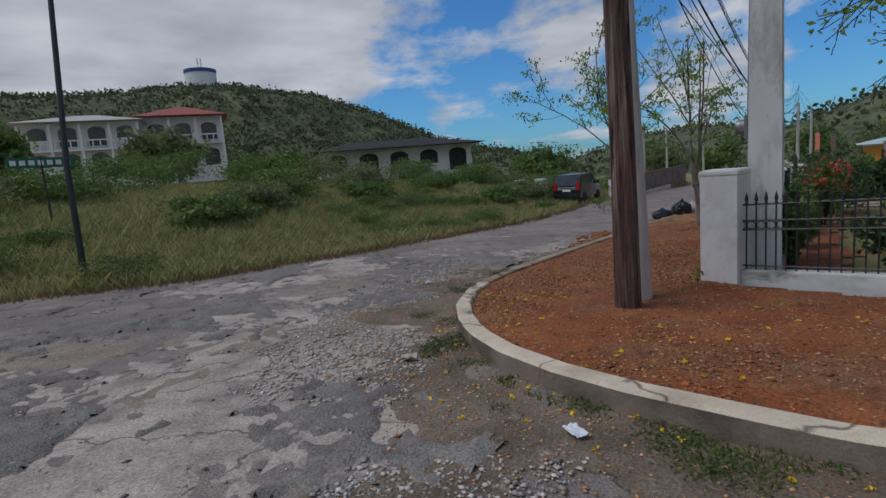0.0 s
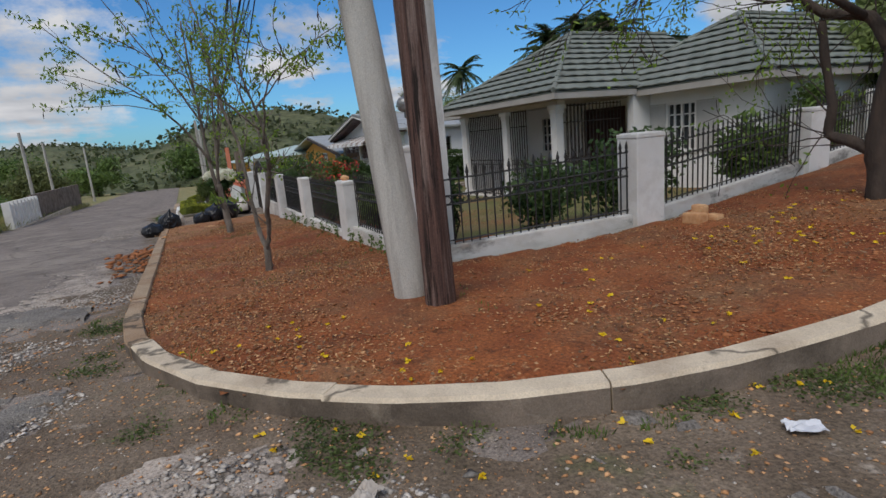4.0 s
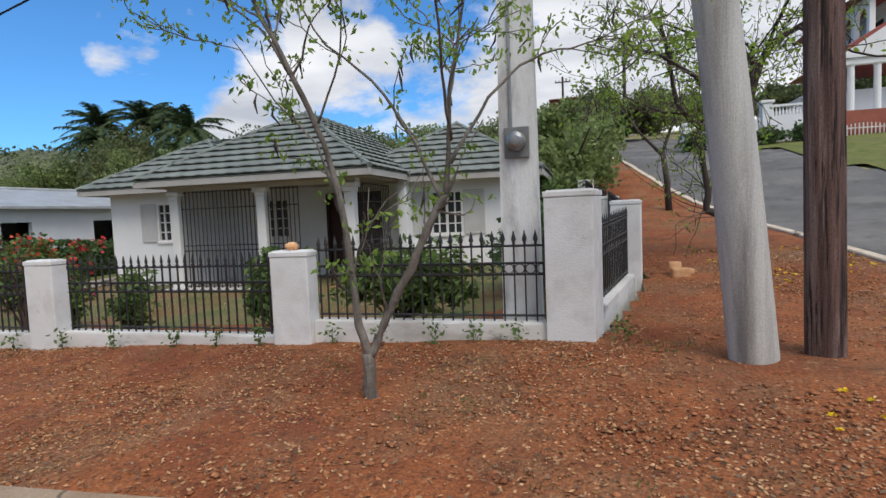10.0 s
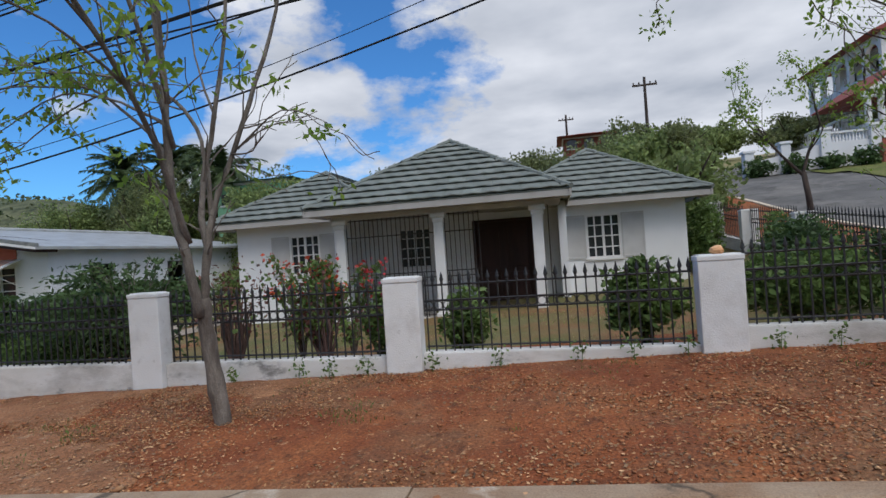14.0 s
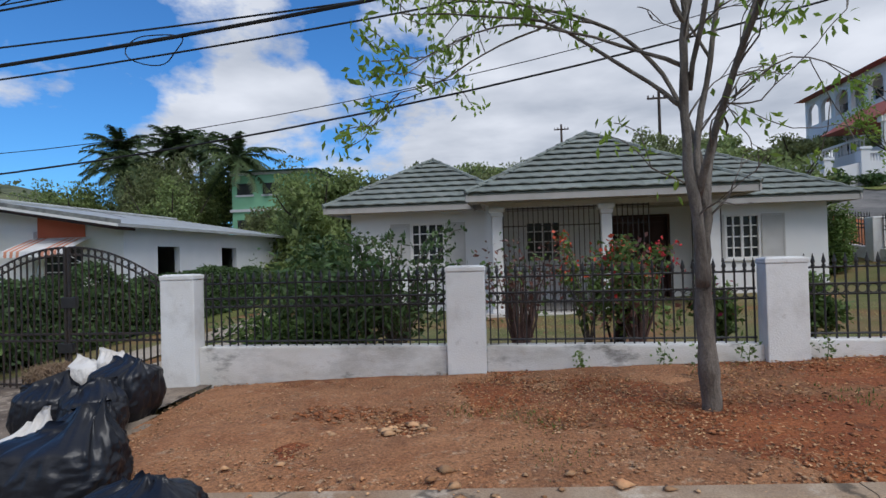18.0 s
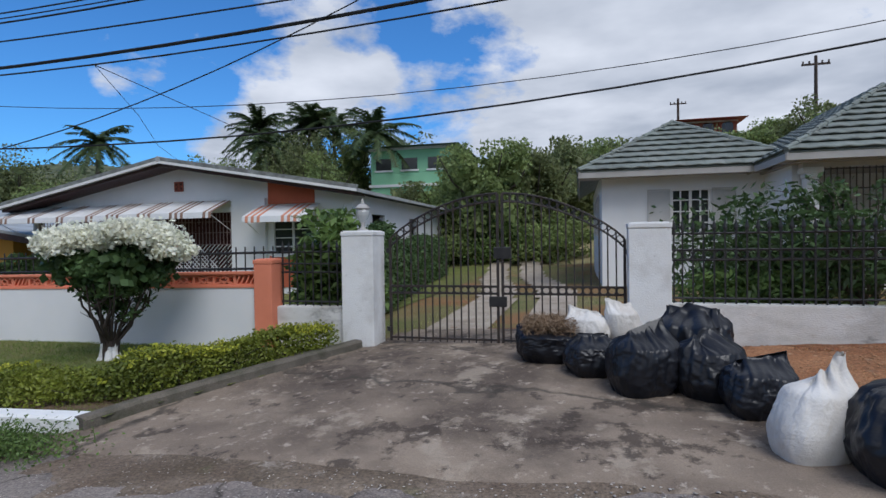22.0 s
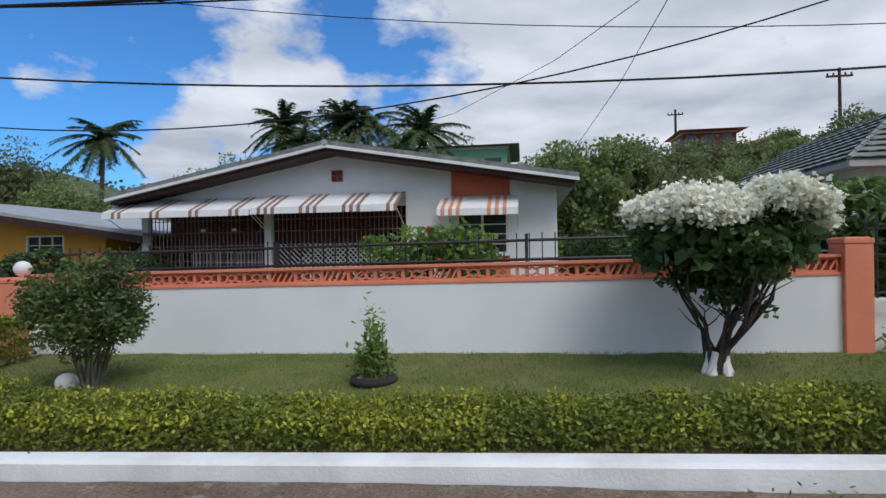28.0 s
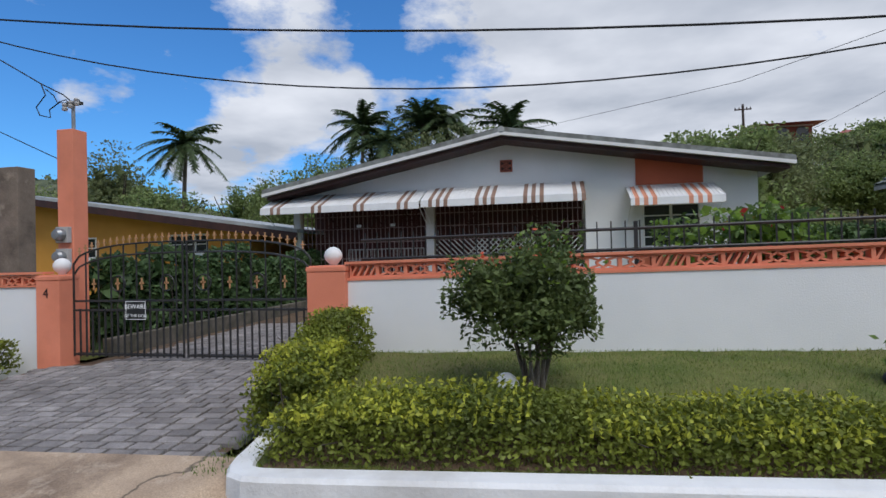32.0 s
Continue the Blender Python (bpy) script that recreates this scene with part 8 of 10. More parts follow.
sack((-20.98, -4.02, slab_z(-21.0, -4.02) - 0.02), 0.235, 0.19, 0.53, 21, "sack", "white woven sack standing by black bags, its mouth folded over", (0.13, 0.03), 0.42, 0.16, 0.55, 0.055, "white sacks", 0.25, "white_sack")
sack((-22.22, -1.85, slab_z(-22.1, -2.0) + 0.20), 0.24, 0.20, 0.30, 22, "sack", "white woven sack lying on the heap", (-0.05, 0.0), 0.7, -0.15, 0.6, 0.07, "white sacks", -0.3, "white_sack")
sack((-21.86, -1.85, slab_z(-21.7, -2.0) + 0.16), 0.17, 0.15, 0.42, 25, "sack", "white woven sack standing open on the heap", (-0.07, 0.0), 0.75, -0.12, 0.8, 0.06, "white sacks", 0.2, "white_sack")
hr = np.random.default_rng(9)
leaves("hay_heap", np.array([-22.62, -1.85, slab_z(-22.6, -1.9) + 0.37]) + np.clip(hr.normal(0, 1, (2600, 3)), -1.6, 1.6) * [0.16, 0.14, 0.045], 0.15, 0.008, "rope", None, seed=10)
tagged(bpy.data.objects["hay_heap"], "heap of dry brown grass in an open bag", "hay", "", "stuff")

# ---- distance: hills, woods, palms, far houses ----
def hill(name, cx, cy, rx, ry, h, seed, label, rot=0.0, base=-3.0, n=56, trees=1200, size=2.2):
    """A wooded hill: an uneven dome strewn with bush clumps."""
    r = np.random.default_rng(seed)
    g = np.linspace(-1.25, 1.25, n)
    U, V = np.meshgrid(g, g)
    d = np.sqrt(U * U + V * V)
    H = np.clip(1 - d, 0, 1)
    H = H * H * (3 - 2 * H)
    nz = n2(U, V, 3.0, seed) * 0.16 + n2(U, V, 8.0, seed + 1) * 0.05
    c, s = math.cos(rot), math.sin(rot)
    X = cx + rx * U * c - ry * V * s
    Y = cy + rx * U * s + ry * V * c
    Zz = base + h * (H * (1 + nz))
    P = np.stack([X, Y, Zz], -1).reshape(-1, 3)
    i = np.arange(n * n).reshape(n, n)
    F = np.stack([i[:-1, :-1], i[:-1, 1:], i[1:, 1:], i[1:, :-1]], -1).reshape(-1, 4)
    ob = array_mesh(name, P, F, "hill", None, "", True)
    tagged(ob, label, "hill", "", "structure")
    sel = r.choice(len(P), trees)
    sel = sel[H.ravel()[sel] > 0.02]
    cs = P[sel] + r.normal(0, 1, (len(sel), 3)) * [rx / n * 1.6, ry / n * 1.6, 0]
    k = 12
    q = np.repeat(cs, k, 0) + r.normal(0, 1, (len(cs) * k, 3)) * [size * 0.75, size * 0.75, size * 0.30] + [0, 0, size * 0.1]
    w = leaves("hill_scrub", q, size * 0.55, size * 0.45, "leaf_hill", None, seed=seed)
    tagged(w, "dense dark green scrub covering a hill", "scrub", "", "stuff")
    return ob


def long_hill(name, crest, width, base, seed, label, trees, size):
    """A long hill under a crest line of (x, y, height), falling away on both sides."""
    r = np.random.default_rng(seed)
    c = np.array(crest, float)
    s = np.concatenate([[0], np.cumsum(np.linalg.norm(np.diff(c[:, :2], axis=0), axis=1))])
    u = np.linspace(0, s[-1], 70)
    line = np.stack([np.interp(u, s, c[:, k]) for k in range(3)], -1)
    for k in range(2):
        line[1:-1] = (line[:-2] + 2 * line[1:-1] + line[2:]) / 4
    d = np.gradient(line[:, :2], axis=0)
    nrm = np.stack([-d[:, 1], d[:, 0]], -1) / np.linalg.norm(d, axis=1, keepdims=True)
    w = np.linspace(-1, 1, 45)
    W, I = np.meshgrid(w, np.arange(70))
    X = line[I, 0] + nrm[I, 0] * W * width
    Y = line[I, 1] + nrm[I, 1] * W * width
    fall = np.clip(1 - np.abs(W) ** 1.35, 0, 1) ** 1.25
    gully = 1 + (n2(X, Y, 0.02, seed) * 0.5 + n2(X, Y, 0.06, seed + 1) * 0.2) * np.clip(np.abs(W) * 3, 0, 1) * 0.5
    Zz = base + (line[I, 2] - base) * fall * gully
    P = np.stack([X, Y, Zz], -1).reshape(-1, 3)
    i = np.arange(70 * 45).reshape(70, 45)
    ob = array_mesh(name, P, np.stack([i[:-1, :-1], i[:-1, 1:], i[1:, 1:], i[1:, :-1]], -1).reshape(-1, 4), "hill", None, "", True)
    tagged(ob, label, "hill", "", "structure")
    a, b = r.uniform(0, 69, trees), r.uniform(0, 44, trees)
    ai, bi = a.astype(int).clip(0, 68), b.astype(int).clip(0, 43)
    fa, fb = (a - ai)[:, None], (b - bi)[:, None]
    G = P.reshape(70, 45, 3)
    q = (G[ai, bi] * (1 - fa) + G[ai + 1, bi] * fa) * (1 - fb) + (G[ai, bi + 1] * (1 - fa) + G[ai + 1, bi + 1] * fa) * fb
    q = q[q[:, 2] > base + 2]
    k = 11
    big = r.uniform(0.5, 1.4, (len(q), 1)) * size
    q = np.repeat(q, k, 0) + np.clip(r.normal(0, 1, (len(q) * k, 3)), -1.6, 1.6) * np.repeat(big, k, 0) * [0.8, 0.8, 0.42] + [0, 0, size * 0.2]
    tagged(leaves("hill_scrub", q, size * 0.62, size * 0.5, "leaf_hill", None, seed=seed), "dense dark green scrub covering a hill", "scrub", "", "stuff")


long_hill("hill_tank", [(40, -290, 40), (-40, -275, 41), (-97, -257, 43), (-122, -246, 46), (-143, -235, 49.2), (-160, -224, 47.5), (-184, -204, 38.5), (-203, -185, 31), (-217, -169, 20.5), (-230, -151, 12.5), (-250, -128, 3)],
          150, -6, 3, "wooded green hill with a water tank on its top", 9500, 2.0)
hill("hill_ridge", -290, -190, 150, 90, 19, 4, "low wooded ridge", 0.5, -6, trees=1500, size=3.0)
hill("hill_west", -330, -60, 170, 110, 19, 5, "low wooded ridge beyond the street", 0.2, -6, trees=1700, size=3.2)
hill("hill_west_near", -165, 25, 90, 70, 17, 6, "wooded rise behind the houses", 0.0, -4, trees=1500, size=2.4)
hill("hill_north", -240, 190, 190, 120, 40, 8, "distant wooded hill", -0.3, -4, trees=1200, size=3.4)

tk = thing("water_tank", (-141, -230, 50), "white and blue round water tank on the hilltop", "tank")
part("drum", lathe([(6.6, -4), (6.6, 1.9)], (-141, -230, 50.5), 30), "far_white", tk)
part("band", lathe([(6.8, 1.9), (6.8, 3.4), (6.2, 3.6), (0.1, 3.9)], (-141, -230, 50.5), 30), "blue_paint", tk)
for dx in (-1.0, 0.6):
    part("antenna", tubem([(-141 + dx, -230, 54), (-141 + dx, -230, 59)], 0.3, 6), "far_white", tk)


def far_tree(x, y, h, w, seed, leafm="leaf_mid", n=700, name="tree", label="leafy green tree behind the houses", zb=None, lf=0.42, thick=True):
    z = float(land_z(x, y)) if zb is None else zb
    t = thing(name, (x, y, z), label, "tree", "background trees")
    part("trunk", tubem([(x, y, z - 0.3), (x + 0.1, y, z + h * 0.35), (x, y, z + h * 0.7)], [0.05 * h * 0.5, 0.03 * h * 0.5, 0.015 * h * 0.5], 7), "dark_bark", t)
    r = np.random.default_rng(seed)
    for k in range(4):
        a = r.uniform(0, 6.28)
        part("limb", tubem([(x, y, z + h * 0.4), (x + w * 0.3 * math.cos(a), y + w * 0.3 * math.sin(a), z + h * 0.62), (x + w * 0.42 * math.cos(a), y + w * 0.42 * math.sin(a), z + h * 0.8)], [0.06, 0.045, 0.02], 5), "dark_bark", t)
    c = blob(n, (x, y, z + h * 0.54), w * 0.5, w * 0.5, h * 0.47, seed, 30, 0.22, 0.7)
    leaves("crown", c, lf, lf * 0.6, leafm, t, seed=seed, spread_up=0.8)
    if not thick:
        return
    c = blob(n // 9, (x, y, z + h * 0.52), w * 0.40, w * 0.40, h * 0.38, seed, 30, 0.20, 0.6)
    leaves("inner_foliage", c, lf * 2.6, lf * 1.9, leafm, t, seed=seed + 1, spread_up=0.8)


TREES = [  # x, y, height, width
    (-26.8, 18.5, 6.2, 5.5), (-24.6, 21.5, 6.8, 5.0), (-29.3, 22.5, 5.8, 4.5), (-22.5, 27.0, 7.0, 6.5), (-26.5, 31.0, 7.0, 6.0), (-19.0, 33.0, 6.5, 6.5),
    (-15.5, 30.0, 5.5, 6.0), (-12.0, 36.0, 6.5, 7.0), (-21.0, 41.0, 7.5, 8.0), (-14.0, 46.0, 7.5, 8.0), (-8.0, 43.0, 7.0, 7.0), (-27.0, 45.0, 7.0, 8.0),
    (-5.0, 52.0, 7.0, 8.0), (-11.0, 57.0, 7.0, 9.0), (-19.0, 56.0, 7.0, 9.0), (-10.5, 19.0, 5.0, 5.0), (-8.6, 12.5, 4.2, 4.2), (-9.6, 23.0, 5.6, 5.5), (-8.2, 16.2, 4.5, 4.0), (-3.0, 38.0, 7.0, 7.0),
    (-39.5, 25.5, 7.4, 6.0), (-42.0, 28.5, 9.0, 5.5), (-47.5, 27.0, 8.3, 6.0), (-45.3, 30.5, 10.2, 5.0), (-50.5, 29.0, 7.9, 7.0), (-44.5, 34.0, 9.5, 7.5), (-39.8, 31.5, 9.8, 5.0), (-36.0, 34.0, 7.5, 7.0), (-55.0, 27.0, 7.0, 5.0), (-60.5, 21.8, 8.6, 6.0), (-57.0, 21.0, 6.8, 5.0),
    (-62.0, 25.0, 5.5, 6.5), (-66.0, 31.0, 7.0, 8.0), (-72.0, 34.0, 8.5, 9.0), (-80.0, 36.0, 9.0, 10.0), (-76.0, 22.0, 6.5, 8.0), (-88.0, 28.0, 8.0, 10.0), (-58.0, 36.0, 7.0, 8.0),
    (-33.0, 40.0, 7.0, 8.0), (-32.6, 24.5, 5.6, 3.6), (-29.0, 27.0, 6.6, 5.0), (-24.0, 34.0, 7.5, 7.0), (2.0, 47.0, 7.0, 8.0), (8.0, 44.0, 7.0, 8.0), (-7.6, 30.0, 5.5, 5.5), (-6.5, 34.0, 5.5, 5.0), (14.0, 38.0, 7.0, 8.0),
]
THIN = {(-7.6, 30.0), (-6.5, 34.0), (-9.6, 23.0)}
for k, (x, y, h, w) in enumerate(TREES):
    h *= 0.52 if x > -14 and y > 36 else (0.80 if x > -34 and y > 20 else 1.0)
    far_tree(x, y, h, w, 100 + k, ("leaf_far", "leaf_wood", "leaf_far", "leaf_wood")[k % 4], n=2200 if (x, y) in THIN else (8000 if y < 32 else 6000), lf=0.21 if y < 32 else 0.30, thick=(x, y) not in THIN)


def palm(x, y, ztop, seed, label="tall coconut palm with drooping fronds", n=34, size=3.3):
    z = float(land_z(x, y))
    r = np.random.default_rng(seed)
    t = thing("palm_tree", (x, y, z), label, "palm", "coconut palms")
    lean = r.normal(0, 0.5)
    part("trunk", tubem([(x + lean, y, z - 0.2), (x + lean * 0.6, y, z + (ztop - z) * 0.5), (x, y, ztop)], [0.22, 0.16, 0.13], 9), "palm_bark", t, round_shade=True)
    for k in range(n):
        a = 2 * math.pi * k / n + r.normal(0, 0.15)
        e = r.uniform(-0.45, 1.3)
        d = Vector((math.cos(a), math.sin(a), 0))
        L = size * r.uniform(0.8, 1.1)
        pts = []
        for s in np.linspace(0, 1, 10):
            pts.append(np.array(Vector((x, y, ztop)) + d * (L * s * math.cos(e * (1 - 0.3 * s))) + Vector((0, 0, L * (s * math.sin(e) - 0.50 * s * s)))))
        pts = np.array(pts)
        V, F = [], []
        side = np.array([-d.y, d.x, 0])
        for s in np.linspace(0.08, 0.98, 26):
            p = np.array([np.interp(s * 9, range(10), pts[:, j]) for j in range(3)])
            q = np.array([np.interp(min(9, s * 9 + 0.5), range(10), pts[:, j]) for j in range(3)])
            f = q - p
            f = f / (np.linalg.norm(f) + 1e-6)
            ll = 0.55 * size / 2.6 * (1 - 0.65 * abs(s - 0.4))
            for sg in (-1, 1):
                tip = p + side * sg * ll * 0.75 + f * ll * 0.5 + np.array([0, 0, -ll * r.uniform(0.05, 0.55)])
                b = len(V)
                V += [p - f * 0.09, p + f * 0.10, tip]
                F.append([b, b + 1, b + 2])
        frond = array_mesh("frond", V, F, "palm_leaf", t)
        bm = tubem([Vector(p) for p in pts], [0.03 - 0.0027 * j for j in range(10)], 4)
        part("midrib", bm, "palm_leaf", frond)


for k, (x, y, zt) in enumerate(((-60.4, 28.2, 9.0), (-47.8, 31.7, 10.1), (-43.1, 31.6, 10.0), (-41.4, 32.2, 10.2), (-36.4, 29.0, 8.5), (-45.2, 29.0, 8.2))):
    palm(x, y, zt, 60 + k)


def far_house(x0, x1, y0, y1, z0, floors, wall, roof, label, arches=True, roof_h=1.8, face="y", fh=2.9, group=""):
    """A far house: storeys with arched galleries or windows, sills, balcony rails and a hipped roof."""
    t = thing("house", ((x0 + x1) / 2, (y0 + y1) / 2, z0), label, "house", group)
    H = floors * fh
    part("wall", boxm(x0, x1, y0, y1, z0 - 1.5, z0 + H), wall, t)
    n = max(3, int((x1 - x0) / 2.4))
    for f in range(floors):
        part("floor_band", boxm(x0 - 0.12, x1 + 0.12, y0 - 0.12, y1 + 0.12, z0 + (f + 1) * fh - 0.18, z0 + (f + 1) * fh), "far_white", t)
        for sgn, yy in ((-1, y0), (1, y1)):
            for k in range(n):
                w = (x1 - x0) / n
                a = x0 + w * k + w * 0.2
                b = a + w * 0.6
                zb, zt = z0 + f * fh + (0.3 if arches and k % 3 else 1.0), z0 + f * fh + 2.2
                win = new("window")
                win.parent = t
                poly = [(a, zb), (b, zb), (b, zt - 0.4)] + ([((a + b) / 2 + (b - a) / 2 * math.cos(th), zt - 0.4 + 0.4 * math.sin(th)) for th in np.linspace(0.3, math.pi - 0.3, 6)] if arches else []) + [(a, zt - 0.4)]
                ya, yb = (yy - 0.035, yy - 0.01) if sgn < 0 else (yy + 0.01, yy + 0.035)
                part("pane", prismm(poly, "y", ya, yb), "glass", win)
                part("window_sill", boxm(a - 0.1, b + 0.1, min(ya, yb) - 0.05, max(ya, yb) + 0.05, zb - 0.12, zb), "far_white", win)
        for sgn, xx in ((-1, x0), (1, x1)):
            for k in range(2):
                w = (y1 - y0) / 2
                a = y0 + w * k + w * 0.3
                win = new("window")
                win.parent = t
                xa, xb = (xx - 0.035, xx - 0.01) if sgn < 0 else (xx + 0.01, xx + 0.035)
                part("pane", boxm(xa, xb, a, a + w * 0.4, z0 + f * fh + 0.9, z0 + f * fh + 2.1), "glass", win)
    if arches and floors > 1:
        part("balcony_floor", boxm(x0 - 0.1, x1 + 0.1, y0 - 1.2, y0 - 0.125, z0 + fh - 0.2, z0 + fh - 0.02), "far_white", t)
        for k in range(n + 1):
            xk = x0 + (x1 - x0) * k / n
            part("balcony_post", boxm(xk - 0.12, xk + 0.12, y0 - 1.15, y0 - 0.9, z0 - 1.0, z0 + floors * fh - 0.19), "far_white", t)
        part("balcony_rail", boxm(x0 - 0.05, x1 + 0.05, y0 - 1.08, y0 - 0.98, z0 + fh + 0.75, z0 + fh + 0.88), "far_white", t)
        for k in range(n * 4):
            xk = x0 + (x1 - x0) * (k + 0.5) / (n * 4)
            part("baluster", boxm(xk - 0.05, xk + 0.05, y0 - 1.06, y0 - 1.0, z0 + fh - 0.02, z0 + fh + 0.75), "far_white", t)
    o = 0.8
    bm = bmesh.new()
    zb = z0 + H
    m = min(x1 - x0, y1 - y0) / 2 + o
    a = [bm.verts.new(p) for p in ((x0 - o, y0 - o - (1.0 if arches else 0), zb), (x1 + o, y0 - o - (1.0 if arches else 0), zb), (x1 + o, y1 + o, zb), (x0 - o, y1 + o, zb))]
    if x1 - x0 > y1 - y0:
        r0, r1 = bm.verts.new((x0 - o + m, (y0 + y1) / 2, zb + roof_h)), bm.verts.new((x1 + o - m, (y0 + y1) / 2, zb + roof_h))
        fs = ((a[0], a[1], r1, r0), (a[1], a[2], r1), (a[2], a[3], r0, r1), (a[3], a[0], r0))
    else:
        r0, r1 = bm.verts.new(((x0 + x1) / 2, y0 - o + m, zb + roof_h)), bm.verts.new(((x0 + x1) / 2, y1 + o - m, zb + roof_h))
        fs = ((a[0], a[1], r0), (a[1], a[2], r1, r0), (a[2], a[3], r1), (a[3], a[0], r0, r1))
    for f in fs:
        bm.faces.new(f)
    bm.faces.new(a[::-1])
    bmesh.ops.recalc_face_normals(bm, faces=bm.faces)
    part("roof", bm, roof, t)
    return t


def turned(t, deg):
    t.rotation_euler[2] = radians(deg)


h = far_house(-30.5, -20.5, -68, -60, 3.9, 2, "far_white", "fascia", "white two-storey house with galleries and grey roof", True, 1.2, fh=2.6)
turned(h, 150)
h = far_house(-39, -31, -66, -58.5, 4.0, 2, "far_white", "red_roof", "white two-storey house with arched gallery and red roof", True, 1.6)
turned(h, 150)
h = far_house(-44, -31, -36, -29, 1.25, 1, "far_white", "dark_roof", "long low white house with arched windows", True, 0.9, fh=2.5)
turned(h, 142)
h = far_house(-36.5, -30.8, 28.0, 34.0, 2.0, 2, "green_wall", "green_roof", "pale green two-storey house behind palms", False, 0.5, fh=2.55)
for k, (x, y, w, hh) in enumerate(((-28.4, 17.0, 1.7, 1.5), (-26.4, 17.6, 1.9, 1.7), (-24.3, 17.2, 1.7, 1.4), (-25.4, 20.2, 2.0, 2.0), (-22.9, 18.6, 1.6, 1.6), (-29.8, 19.5, 1.9, 1.9))):
    bush((x, y, float(land_z(x, y))), w, w * 0.8, hh * 0.62, 3000, 330 + k, ("leaf_far", "leaf_mid")[k % 2], "dense leafy bush at the back of the yard", leaf=(0.2, 0.11), lift=0.0, stems=4, group="back yard bushes", clumps=30)
# hillside houses
far_house(-10.4, -4.2, 62, 67, 11.9, 1, "brick_red", "red_roof", "unfinished hillside house with a red roof", True, 0.9, fh=2.4)
far_house(-4.0, -1.2, 57, 60, 9.4, 1, "cream_trim", "red_roof", "small hillside house with a terrace", True, 0.9, fh=2.4)
VZ = 6.5
villa = far_house(7.8, 17.0, 30.0, 38.0, VZ, 2, "far_white", "red_roof", "large white hillside villa with arched galleries and red roofs", False, 1.7, fh=2.95)


def arcade(parent, x, y0, y1, z0, z1, n, spring):
    """An arched gallery wall facing the street: piers and spandrels with open arches."""
    w = (y1 - y0) / n
    for k in range(n + 1):
        part("pier", boxm(x, x + 0.3, y0 + k * w - 0.17, y0 + k * w + 0.17, z0, z1, bevel=0.02), "far_white", parent)
    for k in range(n):
        a, b = y0 + k * w + 0.172, y0 + (k + 1) * w - 0.172
        c, r = (a + b) / 2, (b - a) / 2
        arc = [(c - r * math.cos(t), spring + min(r, z1 - spring - 0.12) * math.sin(t)) for t in np.linspace(0, math.pi, 11)]
        part("arch", prismm([(a, z1 - 0.002)] + arc + [(b, z1 - 0.002)], "x", x + 0.03, x + 0.27), "far_white", parent)
        part("parapet", boxm(x + 0.04, x + 0.26, a, b, z0 + 0.002, z0 + 0.85), "far_white", parent)


arcade(villa, 6.2, 29.4, 38.4, VZ + 2.95, VZ + 5.9, 5, VZ + 4.75)
part("gallery_floor", boxm(5.9, 7.8, 29.1, 38.6, VZ + 2.65, VZ + 2.94), "far_white", villa)
part("gallery_roof", prismm([(5.5, VZ + 5.92), (8.0, VZ + 5.92), (8.0, VZ + 7.0)], "y", 28.8, 38.8), "red_roof", villa)
for k in range(5):
    part("gallery_column", lathe([(0.26, 0), (0.2, 0.15), (0.19, 2.4), (0.28, 2.65)], (6.3, 29.6 + 2.2 * k, VZ), 12), "far_white", villa)
part("terrace", boxm(3.4, 7.8, 25.0, 38.6, 3.6, VZ), "far_white", villa)
part("terrace_rail", boxm(3.4, 3.55, 27.0, 38.5, VZ + 0.72, VZ + 0.84), "far_white", villa)
for k in range(34):
    part("baluster", lathe([(0.06, 0), (0.075, 0.14), (0.04, 0.36), (0.06, 0.72)], (3.48, 27.2 + 0.33 * k, VZ), 6), "far_white", villa)
part("porch_gable", prismm([(2.0, 7.75), (6.8, 7.75), (4.4, 9.3)], "y", 23.6, 28.9), "red_roof", villa)
part("porch_pediment", prismm([(2.3, 7.76), (6.5, 7.76), (4.4, 9.12)], "y", 23.5, 23.6), "far_white", villa)
part("porch_beam", boxm(2.2, 6.6, 23.6, 23.95, 7.45, 7.748), "far_white", villa)
for k in range(5):
    part("porch_column", lathe([(0.2, 0), (0.16, 0.1), (0.15, 2.2), (0.22, 2.35)], (2.45 + (0, 0.6, 1.7, 3.1, 3.9)[k], 23.78, 5.15), 10), "far_white", villa)
part("porch_floor", boxm(2.0, 6.8, 23.5, 25.0, 3.4, 5.15), "far_white", villa)
VP = Vector((-15.5, -7.6, 0.9))
villa.location = VP + (villa.location - VP) * 1.2 + Vector((0.8, 0, 0))
villa.scale = (1.2, 1.2, 1.2)
# villa garden wall, balustrade, brick wall and gate
vw = thing("garden_wall", (0.6, 22.5, 3.6), "white garden wall with pillars and balusters below the villa", "wall")
part("wall_panel", prismm([(-2.4, 3.0), (3.2, 3.0), (3.2, 5.2), (1.0, 5.2), (-2.4, 4.5)], "y", 22.6, 22.85), "far_white", vw)
for x, zt in ((-2.5, 5.0), (-0.8, 5.3), (1.0, 5.8), (3.2, 5.8)):
    part("pillar", boxm(x - 0.22, x + 0.22, 22.45, 22.95, 3.0, zt, bevel=0.02), "far_white", vw)
    part("cap", boxm(x - 0.3, x + 0.3, 22.4, 23.0, zt, zt + 0.14, bevel=0.03), "far_white", vw)
for k in range(13):
    x = 1.3 + 0.145 * k
    part("baluster", lathe([(0.05, 0), (0.06, 0.12), (0.03, 0.3), (0.05, 0.42)], (x, 22.72, 5.2), 8), "far_white", vw)
